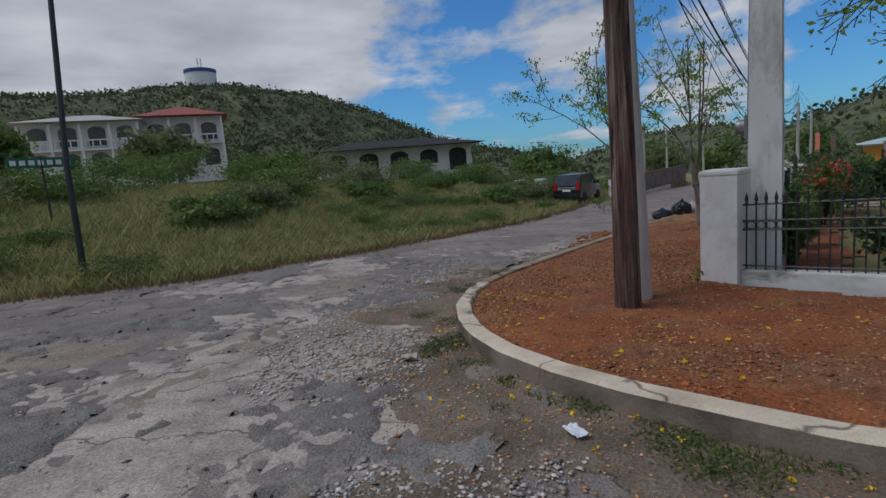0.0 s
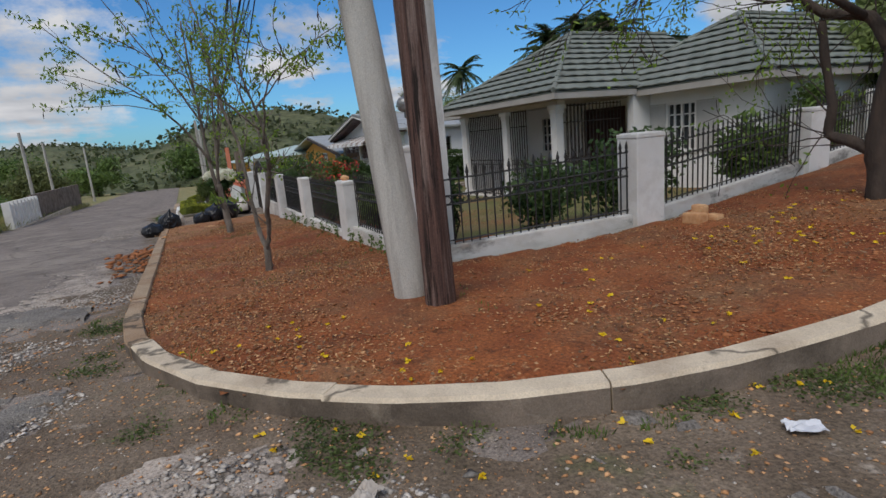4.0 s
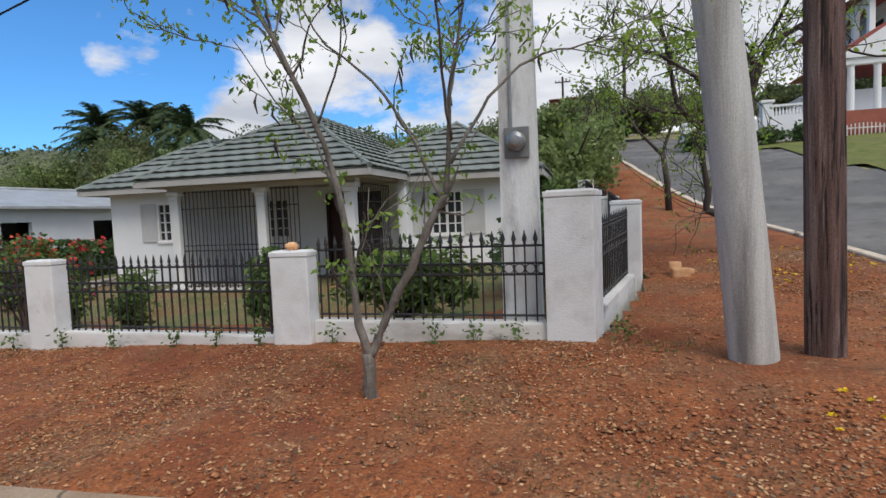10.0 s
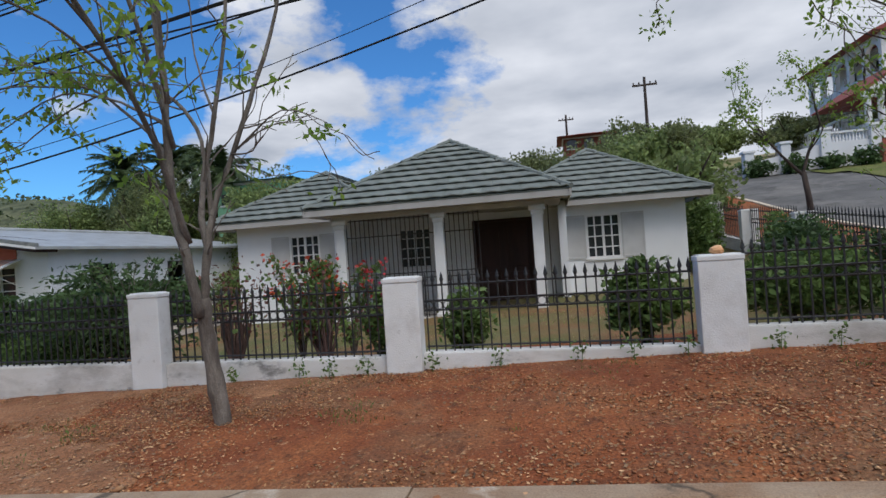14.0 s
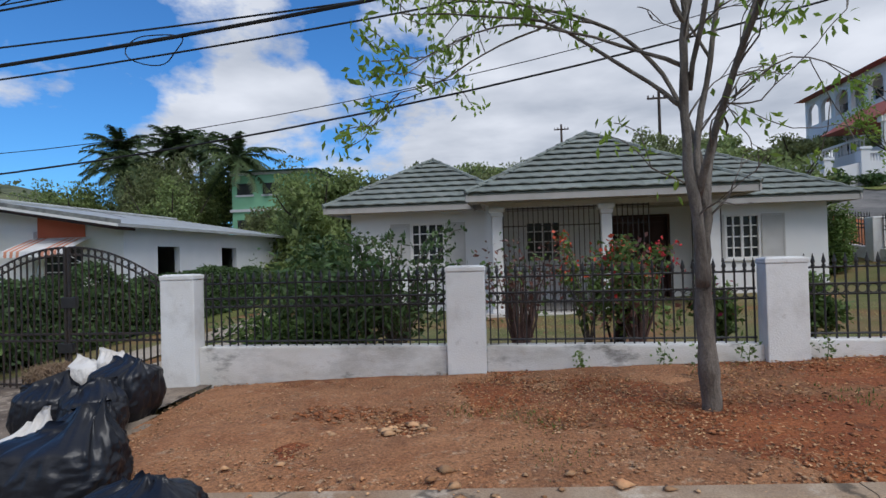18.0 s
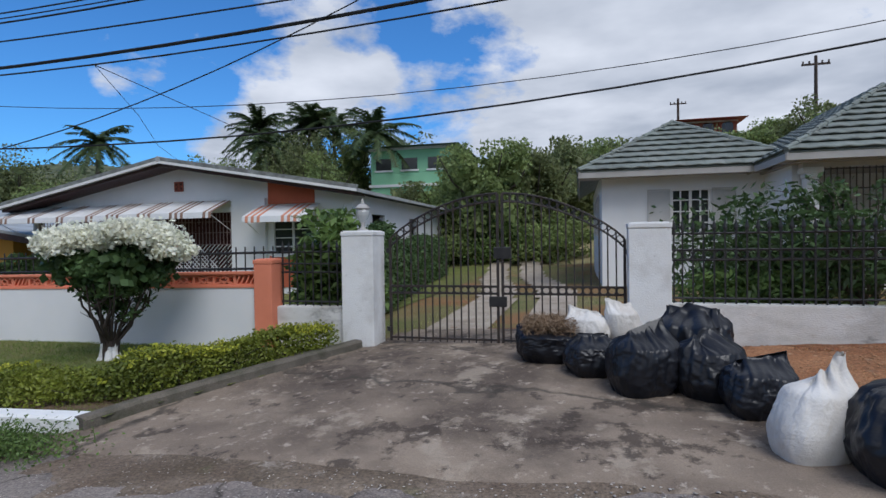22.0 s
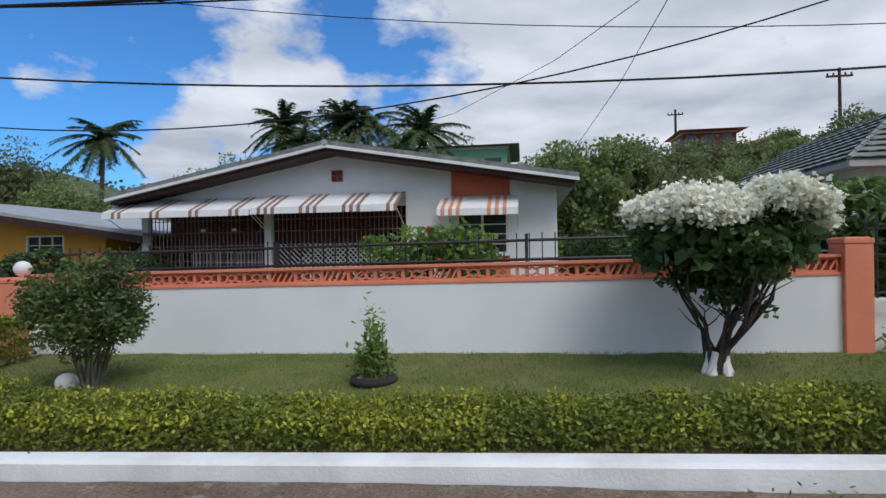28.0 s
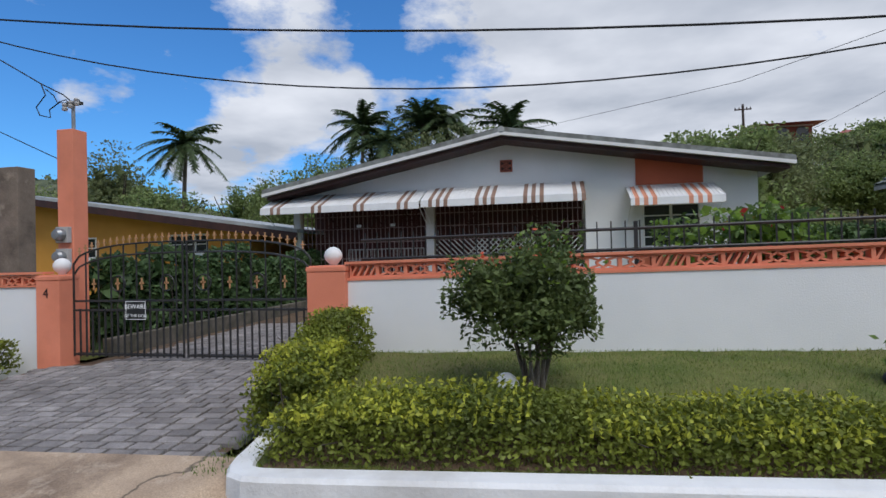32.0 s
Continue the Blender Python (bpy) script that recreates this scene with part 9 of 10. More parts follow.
part("balustrade_rail", boxm(1.22, 3.0, 22.62, 22.82, 5.62, 5.72), "far_white", vw)
part("brick_wall", boxm(3.42, 9.0, 22.4, 22.7, 3.0, 5.15), "brick_red", vw, "red-painted wall")
for x in (3.5, 6.2):
    part("pillar", boxm(x - 0.25, x + 0.25, 22.1, 22.6, 3.0, 4.9), "brick_red", vw)
gt = thing("metal_gate", (4.8, 22.2, 3.5), "pale pink metal gate in a red wall", "gate")
for k in range(14):
    x = 3.85 + 0.16 * k
    part("bar", boxm(x - 0.02, x + 0.02, 22.2, 22.24, 3.3, 4.4 + 0.15 * math.sin(k / 13 * math.pi)), "sack", gt)
for z in (3.4, 4.3):
    part("rail", boxm(3.8, 6.0, 22.19, 22.25, z, z + 0.05), "sack", gt)
drape("lawn_far", np.arange(-2.5, 24, 0.8), np.arange(8, 23, 0.8), lambda x, y: land_z(x, y) + 0.07, "lawn",
      lambda x, y: x > kerb_x(y) + 6.2, label="grassy bank below the villa", category="lawn")
for k, (x, y) in enumerate(((0.8, 21.8), (2.4, 21.8), (-0.6, 22.0), (-2.2, 22.1), (-1.8, 24.2))):
    bush((x, y, float(land_z(x, y))), 0.8, 0.5, 0.45, 700, 300 + k, "leaf_dark", "clipped dark shrub at the foot of a garden wall", leaf=(0.2, 0.12), lift=0.0, stems=2)

# yellow house beyond the paved drive
yh = thing("house", (-47.0, 10.0, -1.2), "low orange-yellow bungalow with a brown eave", "house")
part("wall", wall_with_holes(bmesh.new(), "y", 8.0, 0.2, -58, -43.0, -1.6, 1.08, [(-45.9, -44.5, 0.35, 1.0), (-50, -48.6, 0.3, 1.0)]), "yellow_wall", yh)
part("gable", prismm([(-58.0, 1.08), (-43.0, 1.08), (-51.5, 2.36)], "y", 8.0, 8.2), "yellow_wall", yh)
part("wall", boxm(-43.2, -43.0, 8.2, 18, -1.6, 1.08), "yellow_wall", yh)
part("roof_slab", prismm([(-60.5, 1.16), (-51.5, 2.46), (-41.0, 0.88), (-41.0, 0.98), (-51.5, 2.56), (-60.5, 1.26)], "y", 7.1, 18.5), "metal_roof", yh, "pale sheet roof")
part("eave_board", prismm([(-51.5, 2.24), (-41.0, 0.66), (-41.0, 0.88), (-51.5, 2.46)], "y", 7.05, 7.099), "dark_door", yh, "brown eave board")
window(yh, -45.9, -44.5, 0.35, 1.0, 8.0, cols=3, rows=2, shut=0)
window(yh, -50, -48.6, 0.3, 1.0, 8.0, cols=3, rows=2, shut=0)
cb = part("concrete_block_wall", boxm(-43.2, -42.18, -0.05, 0.25, -1.5, 1.70, bevel=0.015), "kerb_face", None)
tagged(cb, "unpainted grey concrete column beside the wall", "column")

# houses down the street past the drive
for k, (x, y, z, w, d, hh, m) in enumerate(((-62, 4, -1.7, 9, 8, 2.7, "far_white"), (-78, 3, -2.1, 10, 8, 2.7, "yellow_wall"))):
    far_house(x - w / 2, x + w / 2, y, y + d, z, 1, m, "aqua_roof", "low bungalow down the street", False, 1.0, fh=2.7)

# ---- far side of the street ----
GZ = float(land_z(-31.5, -15.6))
wl = thing("gate_wall", (-31.5, -15.6, GZ), "low white masonry gate posts with a white panel beside the lot", "wall")
for y in (-16.4, -15.0):
    part("pillar", boxm(-31.8, -31.3, y - 0.25, y + 0.25, GZ - 0.2, GZ + 1.05, bevel=0.02), "old_white", wl)
    part("cap", boxm(-31.85, -31.25, y - 0.3, y + 0.3, GZ + 1.05, GZ + 1.13, bevel=0.02), "old_white", wl)
part("gate_panel", boxm(-31.58, -31.52, -16.15, -15.25, GZ + 0.1, GZ + 0.8), "old_white", wl)
wl2 = thing("boundary_wall", (-50, -12, -1.8), "grey concrete boundary wall along the far side", "wall")
part("wall_panel", boxm(-60, -42.5, -12.4, -12.2, -2.4, 0.1), "kerb_face", wl2)
part("wall_panel", boxm(-42.4, -36.2, -12.1, -11.9, -2.0, -0.1), "old_white", wl2)
for k in range(9):
    part("pillar", boxm(-42.4 + k * 0.75, -42.15 + k * 0.75, -12.2, -11.85, -2.0, 0.05), "old_white", wl2)
bm = boxm(-51, -36, -11.8, -11.62, -2.1, -1.32)
fk = part("kerb_far", bm, "kerb", None)
tagged(fk, "pale concrete kerb on the far side", "kerb", "", "structure")


def van(x, y, z, deg):
    """A dark people carrier: body with cabin, windows, lamps, bumper and wheels."""
    t = thing("van", (x, y, z), "dark grey passenger van parked at the roadside", "van")
    L, W = 4.6, 1.72
    prof = [(-L / 2, 0.32), (L / 2, 0.32), (L / 2, 0.75), (L / 2 - 0.12, 0.95), (L / 2 - 1.0, 1.10), (L / 2 - 1.75, 1.72), (L / 2 - 2.3, 1.80), (-L / 2 + 0.35, 1.78), (-L / 2 + 0.08, 1.10), (-L / 2, 0.95)]
    bm = prismm(prof, "y", -W / 2, W / 2)
    bmesh.ops.bevel(bm, geom=list(bm.edges), offset=0.05, segments=2, affect="EDGES")
    bmesh.ops.translate(bm, vec=(x, y, z), verts=bm.verts)
    body = part("body", bm, "black_paint", t, round_shade=False)
    g = prismm([(-L / 2 + 0.02, 1.12), (-L / 2 + 0.04, 1.12), (-L / 2 + 0.30, 1.66), (-L / 2 + 0.28, 1.66)], "y", -0.68, 0.68)
    bmesh.ops.translate(g, vec=(x - 0.02, y, z), verts=g.verts)
    part("rear_window", g, "glass", t)
    for s in (-1, 1):
        ya, yb = (s * (W / 2 + 0.004), s * (W / 2 + 0.012))
        for a, b in ((-1.95, -0.85), (-0.8, 0.1), (0.15, 0.85)):
            g = prismm([(a, 1.12), (b, 1.12), (b - (0.35 if b > 0.8 else 0), 1.62), (a, 1.62)], "y", min(ya, yb), max(ya, yb))
            bmesh.ops.translate(g, vec=(x, y, z), verts=g.verts)
            part("side_window", g, "glass", t)
        g = boxm(x - L / 2 - 0.03, x - L / 2 + 0.05, y + s * 0.72 - 0.1, y + s * 0.72 + 0.1, z + 0.85, z + 1.35, bevel=0.02)
        part("tail_lamp", g, "red_lamp", t)
        for wx in (-1.45, 1.40):
            w = part("wheel", lathe([(0.20, -0.1), (0.31, -0.1), (0.33, -0.05), (0.33, 0.05), (0.31, 0.1), (0.20, 0.1)], (0, 0, 0), 20), "rubber", None)
            m4 = Matrix.Translation((wx, s * (W / 2 - 0.06), 0.33)) @ Matrix.Rotation(radians(90), 4, "X")
            w.data.transform(m4)
            w.parent = t
            rim = part("rim", lathe([(0.02, -0.08), (0.2, -0.08), (0.2, 0.08), (0.02, 0.08)], (0, 0, 0), 14), "steel", None)
            rim.data.transform(m4)
            rim.parent = w
        part("mirror", boxm(x + 1.05, x + 1.2, y + s * (W / 2 + 0.02), y + s * (W / 2 + 0.2), z + 1.05, z + 1.25, bevel=0.03), "black_paint", t)
    part("number_plate", boxm(x - L / 2 - 0.02, x - L / 2 - 0.005, y - 0.25, y + 0.25, z + 0.78, z + 0.9), "sign_white", t)
    part("bumper", boxm(x - L / 2 - 0.08, x - L / 2 + 0.1, y - W / 2, y + W / 2, z + 0.38, z + 0.62, bevel=0.03), "black_paint", t)
    turned(t, deg)
    return t


van(-33.4, -13.25, float(land_z(-33.4, -13.25)) - 0.02, 184)

# utility poles in the distance and on the hill
def far_pole(x, y, z0, h, mat_name="concrete_pole", arm=True, r=0.14):
    t = thing("utility_pole", (x, y, z0), "distant utility pole with a cross-arm", "pole", "distant poles")
    part("shaft", tubem([(x, y, z0 - 0.5), (x, y, z0 + h)], [r, r * 0.7], 8), mat_name, t)
    if arm:
        part("cross_arm", boxm(x - 1.0, x + 1.0, y - 0.06, y + 0.06, z0 + h - 0.75, z0 + h - 0.6), mat_name, t)
        for dx in (-0.9, -0.45, 0.45, 0.9):
            part("insulator", boxm(x + dx - 0.05, x + dx + 0.05, y - 0.05, y + 0.05, z0 + h - 0.6, z0 + h - 0.4), mat_name, t)


far_pole(-9.7, 67.4, 9.5, 9.0, "dark_bark", r=0.2)
far_pole(-4.0, 41.0, 7.5, 7.3, "dark_bark", r=0.16)
for x, y in ((-50, -13.6), (-62, -14.5), (-74, -13), (-58, -1.5), (-48.6, -2.05)):
    far_pole(x, y, float(land_z(x, y)), 6.0, arm=False)

# ---- overhead cables ----
def cable(low, right, left, x0, x1, r, label="black overhead cable along the street", y0=-2.1, y1=-2.0):
    """A hanging cable along the street: lowest point (x, z), and how fast it rises on either side."""
    xs = np.linspace(x0, x1, 40)
    pts = [(x, y0 + (y1 - y0) * k / 39, low[1] + (right if x > low[0] else left) * (x - low[0]) ** 2) for k, x in enumerate(xs)]
    c = thing("overhead_cable", pts[0], label, "cable", "overhead cables")
    part("strand", tubem(pts, r, 6), "cable", c)


cable((-27.0, 1.86), 0.0085, 0.0064, -7.05, -48.5, 0.0105)
cable((-30.0, 3.00), 0.0048, 0.0048, -7.1, -48.5, 0.021, "thick bundled overhead cable along the street")
cable((-29.0, 3.35), 0.0025, 0.005, -6.95, -48.5, 0.0105)
cable((-29.0, 2.90), 0.0049, 0.0055, -7.1, -48.5, 0.0105)
cable((-30.0, 3.60), 0.0055, 0.0055, -7.2, -48.5, 0.012)
cable((-30.0, 3.66), 0.0055, 0.0055, -7.2, -48.5, 0.008)
cable((-30.0, 3.73), 0.0055, 0.0055, -7.2, -48.5, 0.010)
cable((-24.5, 2.20), 0.012, 0.010, -7.15, -42.5, 0.0045, "thin overhead wire along the street")
cable((-33.4, 1.65), 0.021, 0.0235, -22.4, -45.05, 0.0075, "service cable sagging low along the street")
ck = thing("cable_coil", (-21.2, -2.05, 3.36), "loop of spare cable hanging from the lines", "cable")
part("loop", tubem([Vector((-21.2 + 0.33 * math.cos(a) + 0.04 * math.sin(3 * a), -2.05, 3.30 + 0.17 * math.sin(a) + 0.03 * math.cos(2 * a))) for a in np.linspace(0, 6.28, 26)], 0.0065, 5), "cable", ck)
dw = thing("drop_wires", (-28.3, -2.05, 2.90), "thin service wires dropping from the cable to the roof", "cable")
part("wire", tubem([(-28.3, -2.05, 2.90), (-29.4, -0.2, 2.75), (-31.0, 2.0, 2.70), (-34.4, 6.55, 3.22)], 0.005, 4), "cable", dw)
part("wire", tubem([(-28.3, -2.05, 2.90), (-28.4, 1.0, 2.72), (-28.9, 7.5, 2.35)], 0.005, 4), "cable", dw)
pw = thing("post_wires", (-40.0, -0.6, 2.3), "looped service wires at the coral post", "cable")
part("wire", tubem([(-48.5, -2.0, 5.3), (-44.6, -1.3, 4.1), (-41.71, -0.75, 3.14), (-40.98, -0.68, 2.70), (-40.62, -0.68, 2.52), (-40.47, -0.68, 2.40)], 0.009, 5), "cable", pw)
part("wire", tubem([(-40.98, -0.70, 2.70), (-40.86, -0.74, 2.52), (-41.02, -0.74, 2.36), (-40.96, -0.74, 2.24), (-40.80, -0.72, 2.20), (-40.84, -0.70, 2.32), (-40.66, -0.70, 2.42), (-40.50, -0.69, 2.34)], 0.009, 5), "cable", pw)
part("wire", tubem([(-40.90, -0.70, 2.62), (-40.72, -0.74, 2.50), (-40.66, -0.74, 2.40), (-40.56, -0.70, 2.44), (-40.46, -0.69, 2.30)], 0.008, 5), "cable", pw)
part("wire", tubem([(-48.5, -2.0, 5.0), (-44.5, -1.3, 3.1), (-41.73, -0.75, 2.09), (-40.75, -0.68, 1.63), (-40.58, -0.68, 1.58)], 0.007, 5), "cable", pw)

# ---- ground litter, stones, grass ----
sr = np.random.default_rng(44)


def stones(name, pts, smin, smax, material, label, seed, sink=0.3):
    """Loose stones as uneven little solids, in one mesh."""
    r = np.random.default_rng(seed)
    base = np.array([(1, 0, 0), (-1, 0, 0), (0, 1, 0), (0, -1, 0), (0, 0, 1), (0, 0, -1), (.6, .6, .5), (-.6, .6, .45), (.6, -.6, .5), (-.6, -.6, .45)], float)[:6]
    tri = np.array([(0, 2, 4), (2, 1, 4), (1, 3, 4), (3, 0, 4), (2, 0, 5), (1, 2, 5), (3, 1, 5), (0, 3, 5)])
    n = len(pts)
    s = smin * (smax / smin) ** (r.random(n) ** 2.8)
    a = r.uniform(0, 6.28, n)
    v = base[None] * (1 + r.normal(0, 0.28, (n, 6, 1)))
    v[..., 2] *= 0.36
    c, d = np.cos(a)[:, None], np.sin(a)[:, None]
    x = v[..., 0] * c - v[..., 1] * d
    y = v[..., 0] * d + v[..., 1] * c
    V = np.stack([x, y, v[..., 2]], -1) * s[:, None, None] + pts[:, None, :] + np.array([0, 0, 1])[None, None] * (s * (0.5 - sink))[:, None, None]
    F = (np.arange(n)[:, None, None] * 6 + tri[None]).reshape(-1, 3)
    ob = array_mesh(name, V.reshape(-1, 3), F, material)
    tagged(ob, label, "stones", "", "stuff")


def field(n, seed, x0, x1, y0, y1, test, zf):
    r = np.random.default_rng(seed)
    p = np.stack([r.uniform(x0, x1, n), r.uniform(y0, y1, n)], -1)
    p = p[test(p[:, 0], p[:, 1])]
    return np.column_stack([p, zf(p[:, 0], p[:, 1])])


def bed_points(n, seed, bias=None):
    r = np.random.default_rng(seed)
    out = np.empty((0, 2))
    while len(out) < n:
        p = np.stack([r.uniform(-21.1, -3.2, n * 2), r.uniform(-4.4, 4.0, n * 2)], -1)
        p = p[in_bed(p[:, 0], p[:, 1])]
        w = np.clip(0.55 + 1.1 * n2(p[:, 0], p[:, 1], 0.7, 3.3), 0.08, 1)
        p = p[r.random(len(p)) < w]
        out = np.concatenate([out, p])
    out = out[:n]
    return np.column_stack([out, bed_h(out[:, 0], out[:, 1])])


RUB = lambda x, y: 0.30 * (n2(x, y, 0.55, 61.0) + 0.5 * n2(x, y, 1.9, 17.0) + 0.3 * n2(x, y, 5.0, 29.0)) + 0.42 * sstep(-13.0, -17.5, x) - 0.34 + 0.06 * sstep(-3.4, -4.2, y)
drape("verge_rubble", np.arange(-21.0, -9.0, 0.1), np.arange(-4.36, -1.2, 0.1), lambda x, y: bed_h(x, y) + 0.022 * n2(x, y, 1.6, 0.3) + np.clip(RUB(x, y) * 0.25, -0.05, 0.022), "rubble",
      lambda x, y: in_bed(x, y) & (RUB(x, y) > -0.2), label="tan rubble and dry dirt spread over the verge", category="verge")
stones("verge_chips", field(24000, 71, -20.9, -9.0, -4.36, -1.3, lambda x, y: in_bed(x, y) & (RUB(x, y) > 0.0), lambda x, y: bed_h(x, y) + 0.022), 0.004, 0.020, "tan_chip", "tan stone chips on the rubble", 72, sink=0.35)
stones("verge_pebbles", bed_points(30000, 1), 0.003, 0.018, "pebble", "pale pebbles and dry leaf bits scattered on red earth", 1)
stones("verge_clods", bed_points(24000, 2), 0.006, 0.034, "red_clod", "crumbly red earth clods", 2, sink=0.45)
c = bed_points(9000, 3)
leaves("leaf_flecks", bed_points(19000, 33) + [0, 0, 0.010], 0.034, 0.015, "leaf_pale", None, seed=34, spread_up=0.2)
tagged(bpy.data.objects["leaf_flecks"], "pale dry leaf flecks strewn over red earth", "leaves", "", "stuff")
leaves("dead_leaves", c + [0, 0, 0.010], 0.034, 0.018, "leaf_dry", None, seed=4, spread_up=0.15)
tagged(bpy.data.objects["dead_leaves"], "dry brown leaves scattered over the verge", "leaves", "", "stuff")


def road_points(n, seed, x0, x1, y0, y1, test):
    r = np.random.default_rng(seed)
    p = np.stack([r.uniform(x0, x1, n * 4), r.uniform(y0, y1, n * 4)], -1)
    p = p[test(p[:, 0], p[:, 1])][:n]
    return np.column_stack([p, road_h(p[:, 0], p[:, 1]) + 0.01])


GRAV = lambda x, y: ~in_bed(x, y) & (y > road_edge(x) + 1.5) & (kerb_dist(x, y) > 0.5) & (0.55 * n2(x, y, 0.7, 12.0) + 0.3 * n2(x, y, 2.2, 4.0) + 0.75 * np.exp(-np.abs(kerb_dist(x, y) - 1.6) / 0.8) > 0.42)
stones("road_gravel", road_points(44000, 5, -9.5, 0.5, -9.5, -1.0, GRAV), 0.003, 0.029, "grey_pebble", "loose grey gravel from the broken road", 5)
stones("road_crumbs", road_points(9000, 55, -10.5, 1.0, -9.5, -1.0, lambda x, y: ~in_bed(x, y) & on_main_road(x, y) & (n2(x, y, 0.9, 31.0) > -0.1)), 0.003, 0.014, "grey_pebble", "fine grit crumbled from the worn road", 55)
stones("road_lumps", road_points(160, 56, -9.5, 0.5, -8.5, -1.0, lambda x, y: ~in_bed(x, y) & on_main_road(x, y) & (n2(x, y, 0.9, 31.0) > 0.0)), 0.018, 0.045, "tar_layer", "broken lumps of dark tar on the road", 56)
stones("road_grit", road_points(5000, 6, -20, -9.5, -6.0, -4.4, lambda x, y: on_main_road(x, y)), 0.004, 0.022, "grey_pebble", "loose grit along the kerb", 6)
stones("road_grit_white_kerb", road_points(5000, 16, -34, -20, -6.4, -4.4, lambda x, y: on_main_road(x, y)), 0.004, 0.02, "grey_pebble", "loose grit along the white kerb", 16)
r = np.random.default_rng(8)
p = np.column_stack([r.normal(-13.6, 0.9, 260), r.normal(-4.75, 0.22, 260)])
stones("rubble_heap", np.column_stack([p, land_z(p[:, 0], p[:, 1]) + 0.10 * np.exp(-((p[:, 0] + 13.6) / 1.0) ** 2) + 0.02]), 0.03, 0.11, "red_clod", "heap of red rubble spilling over the kerb", 8)
p = np.column_stack([r.normal(-18.2, 0.9, 90), r.normal(-4.2, 0.16, 90)])
stones("kerb_rubble", np.column_stack([p, verge_z(p[:, 0], p[:, 1]) + 0.02]), 0.012, 0.065, "pebble", "broken stones by the kerb", 9)
p = np.column_stack([r.normal(-18.9, 0.40, 420), r.normal(-2.65, 0.16, 420)])
stones("stone_heap", np.column_stack([p, verge_z(p[:, 0], p[:, 1]) + 0.02]), 0.008, 0.04, "red_clod", "small heap of broken stone on the verge", 10)

sr = np.random.default_rng(97)
p = np.concatenate([np.column_stack([sr.normal(cx, w, m), sr.normal(cy, 0.07, m)]) for cx, cy, w, m in ((-15.75, -4.33, 0.30, 34), (-18.35, -3.15, 0.22, 46), (-17.6, -4.36, 0.40, 16), (-13.2, -4.34, 0.35, 18))])
stones("kerb_stones", np.column_stack([p, bed_h(p[:, 0], p[:, 1]) + 0.012]), 0.025, 0.075, "pebble", "small heaps of pale broken stone along the kerb", 98)
# yellow fallen flowers
P = bed_points(700, 12)
P = P[(P[:, 0] > -6.4) & (P[:, 1] > -4.0)][:95]
G = road_points(24, 13, -4.6, -1.6, -4.4, 0.5, lambda x, y: ~in_bed(x, y) & (kerb_dist(x, y) < 1.0) & (kerb_dist(x, y) > 0.08))
Q = np.concatenate([P, G])
for k in range(len(Q)):
    f = leaves("fallen_flower", Q[k] + [0, 0, 0.018] + sr.normal(0, 0.010, (6, 3)) * [1, 1, 0.3], 0.038, 0.022, "petal_yellow", None, seed=k, spread_up=0.3)
    tagged(f, "fallen yellow trumpet flower on the ground", "flower", "fallen yellow flowers")

# litter
def scrap(x, y, w, d, seed, label, material="paper"):
    z = float(max(land_z(x, y), road_z(x))) + 0.02
    bm = bmesh.new()
    bmesh.ops.create_grid(bm, x_segments=8, y_segments=6, size=0.5)
    for v in bm.verts:
        v.co = Vector((v.co.x * w, v.co.y * d, 0.025 + 0.03 * noise.noise(Vector((v.co.x * 4, v.co.y * 4, seed)))))
    g = bmesh.ops.extrude_face_region(bm, geom=list(bm.faces))
    bmesh.ops.translate(bm, vec=(0, 0, 0.004), verts=[v for v in g["geom"] if isinstance(v, bmesh.types.BMVert)])
    bmesh.ops.rotate(bm, verts=bm.verts, matrix=Matrix.Rotation(seed, 3, "Z"))
    bmesh.ops.translate(bm, vec=(x, y, z), verts=bm.verts)
    ob = part("litter", bm, material, None)
    tagged(ob, label, "litter")


scrap(-2.94, -1.18, 0.17, 0.10, 1.0, "crushed white plastic packet on the road edge")
scrap(-3.65, -3.15, 0.15, 0.11, 2.2, "pale flat stone on the road edge", "grey_pebble")
scrap(-6.9, -5.4, 0.12, 0.07, 0.4, "scrap of white paper on the road")
rk = thing("stone", (-9.0, -1.55, 0.0), "broken brown block beside a pillar", "stone", "loose blocks")
rk.location = (-6.25, 2.1, Z(-6.25, 2.1))
for k, (dx, dy, s) in enumerate(((0, 0, 0.13), (0.12, 0.2, 0.10), (-0.06, 0.16, 0.09))):
    bm = boxm(-6.25 + dx - s, -6.25 + dx + s, 2.1 + dy - s * 0.7, 2.1 + dy + s * 0.7, Z(-6.25, 2.1) - 0.03 + (0.12 if k == 2 else 0), Z(-6.25, 2.1) + s + (0.12 if k == 2 else 0), bevel=0.03)
    part("block", bm, "pebble", rk)
cl = thing("cap_stone", (-10.8, -1.11, 0.845), "small round stone resting on a pillar", "stone")
bm = bmesh.new()
bmesh.ops.create_icosphere(bm, subdivisions=2, radius=0.075)
for v in bm.verts:
    v.co *= 1 + 0.25 * noise.noise(v.co * 20)
    v.co.z *= 0.7
bmesh.ops.translate(bm, vec=(-10.8, -1.11, 0.885), verts=bm.verts)
part("stone", bm, "pebble", cl)

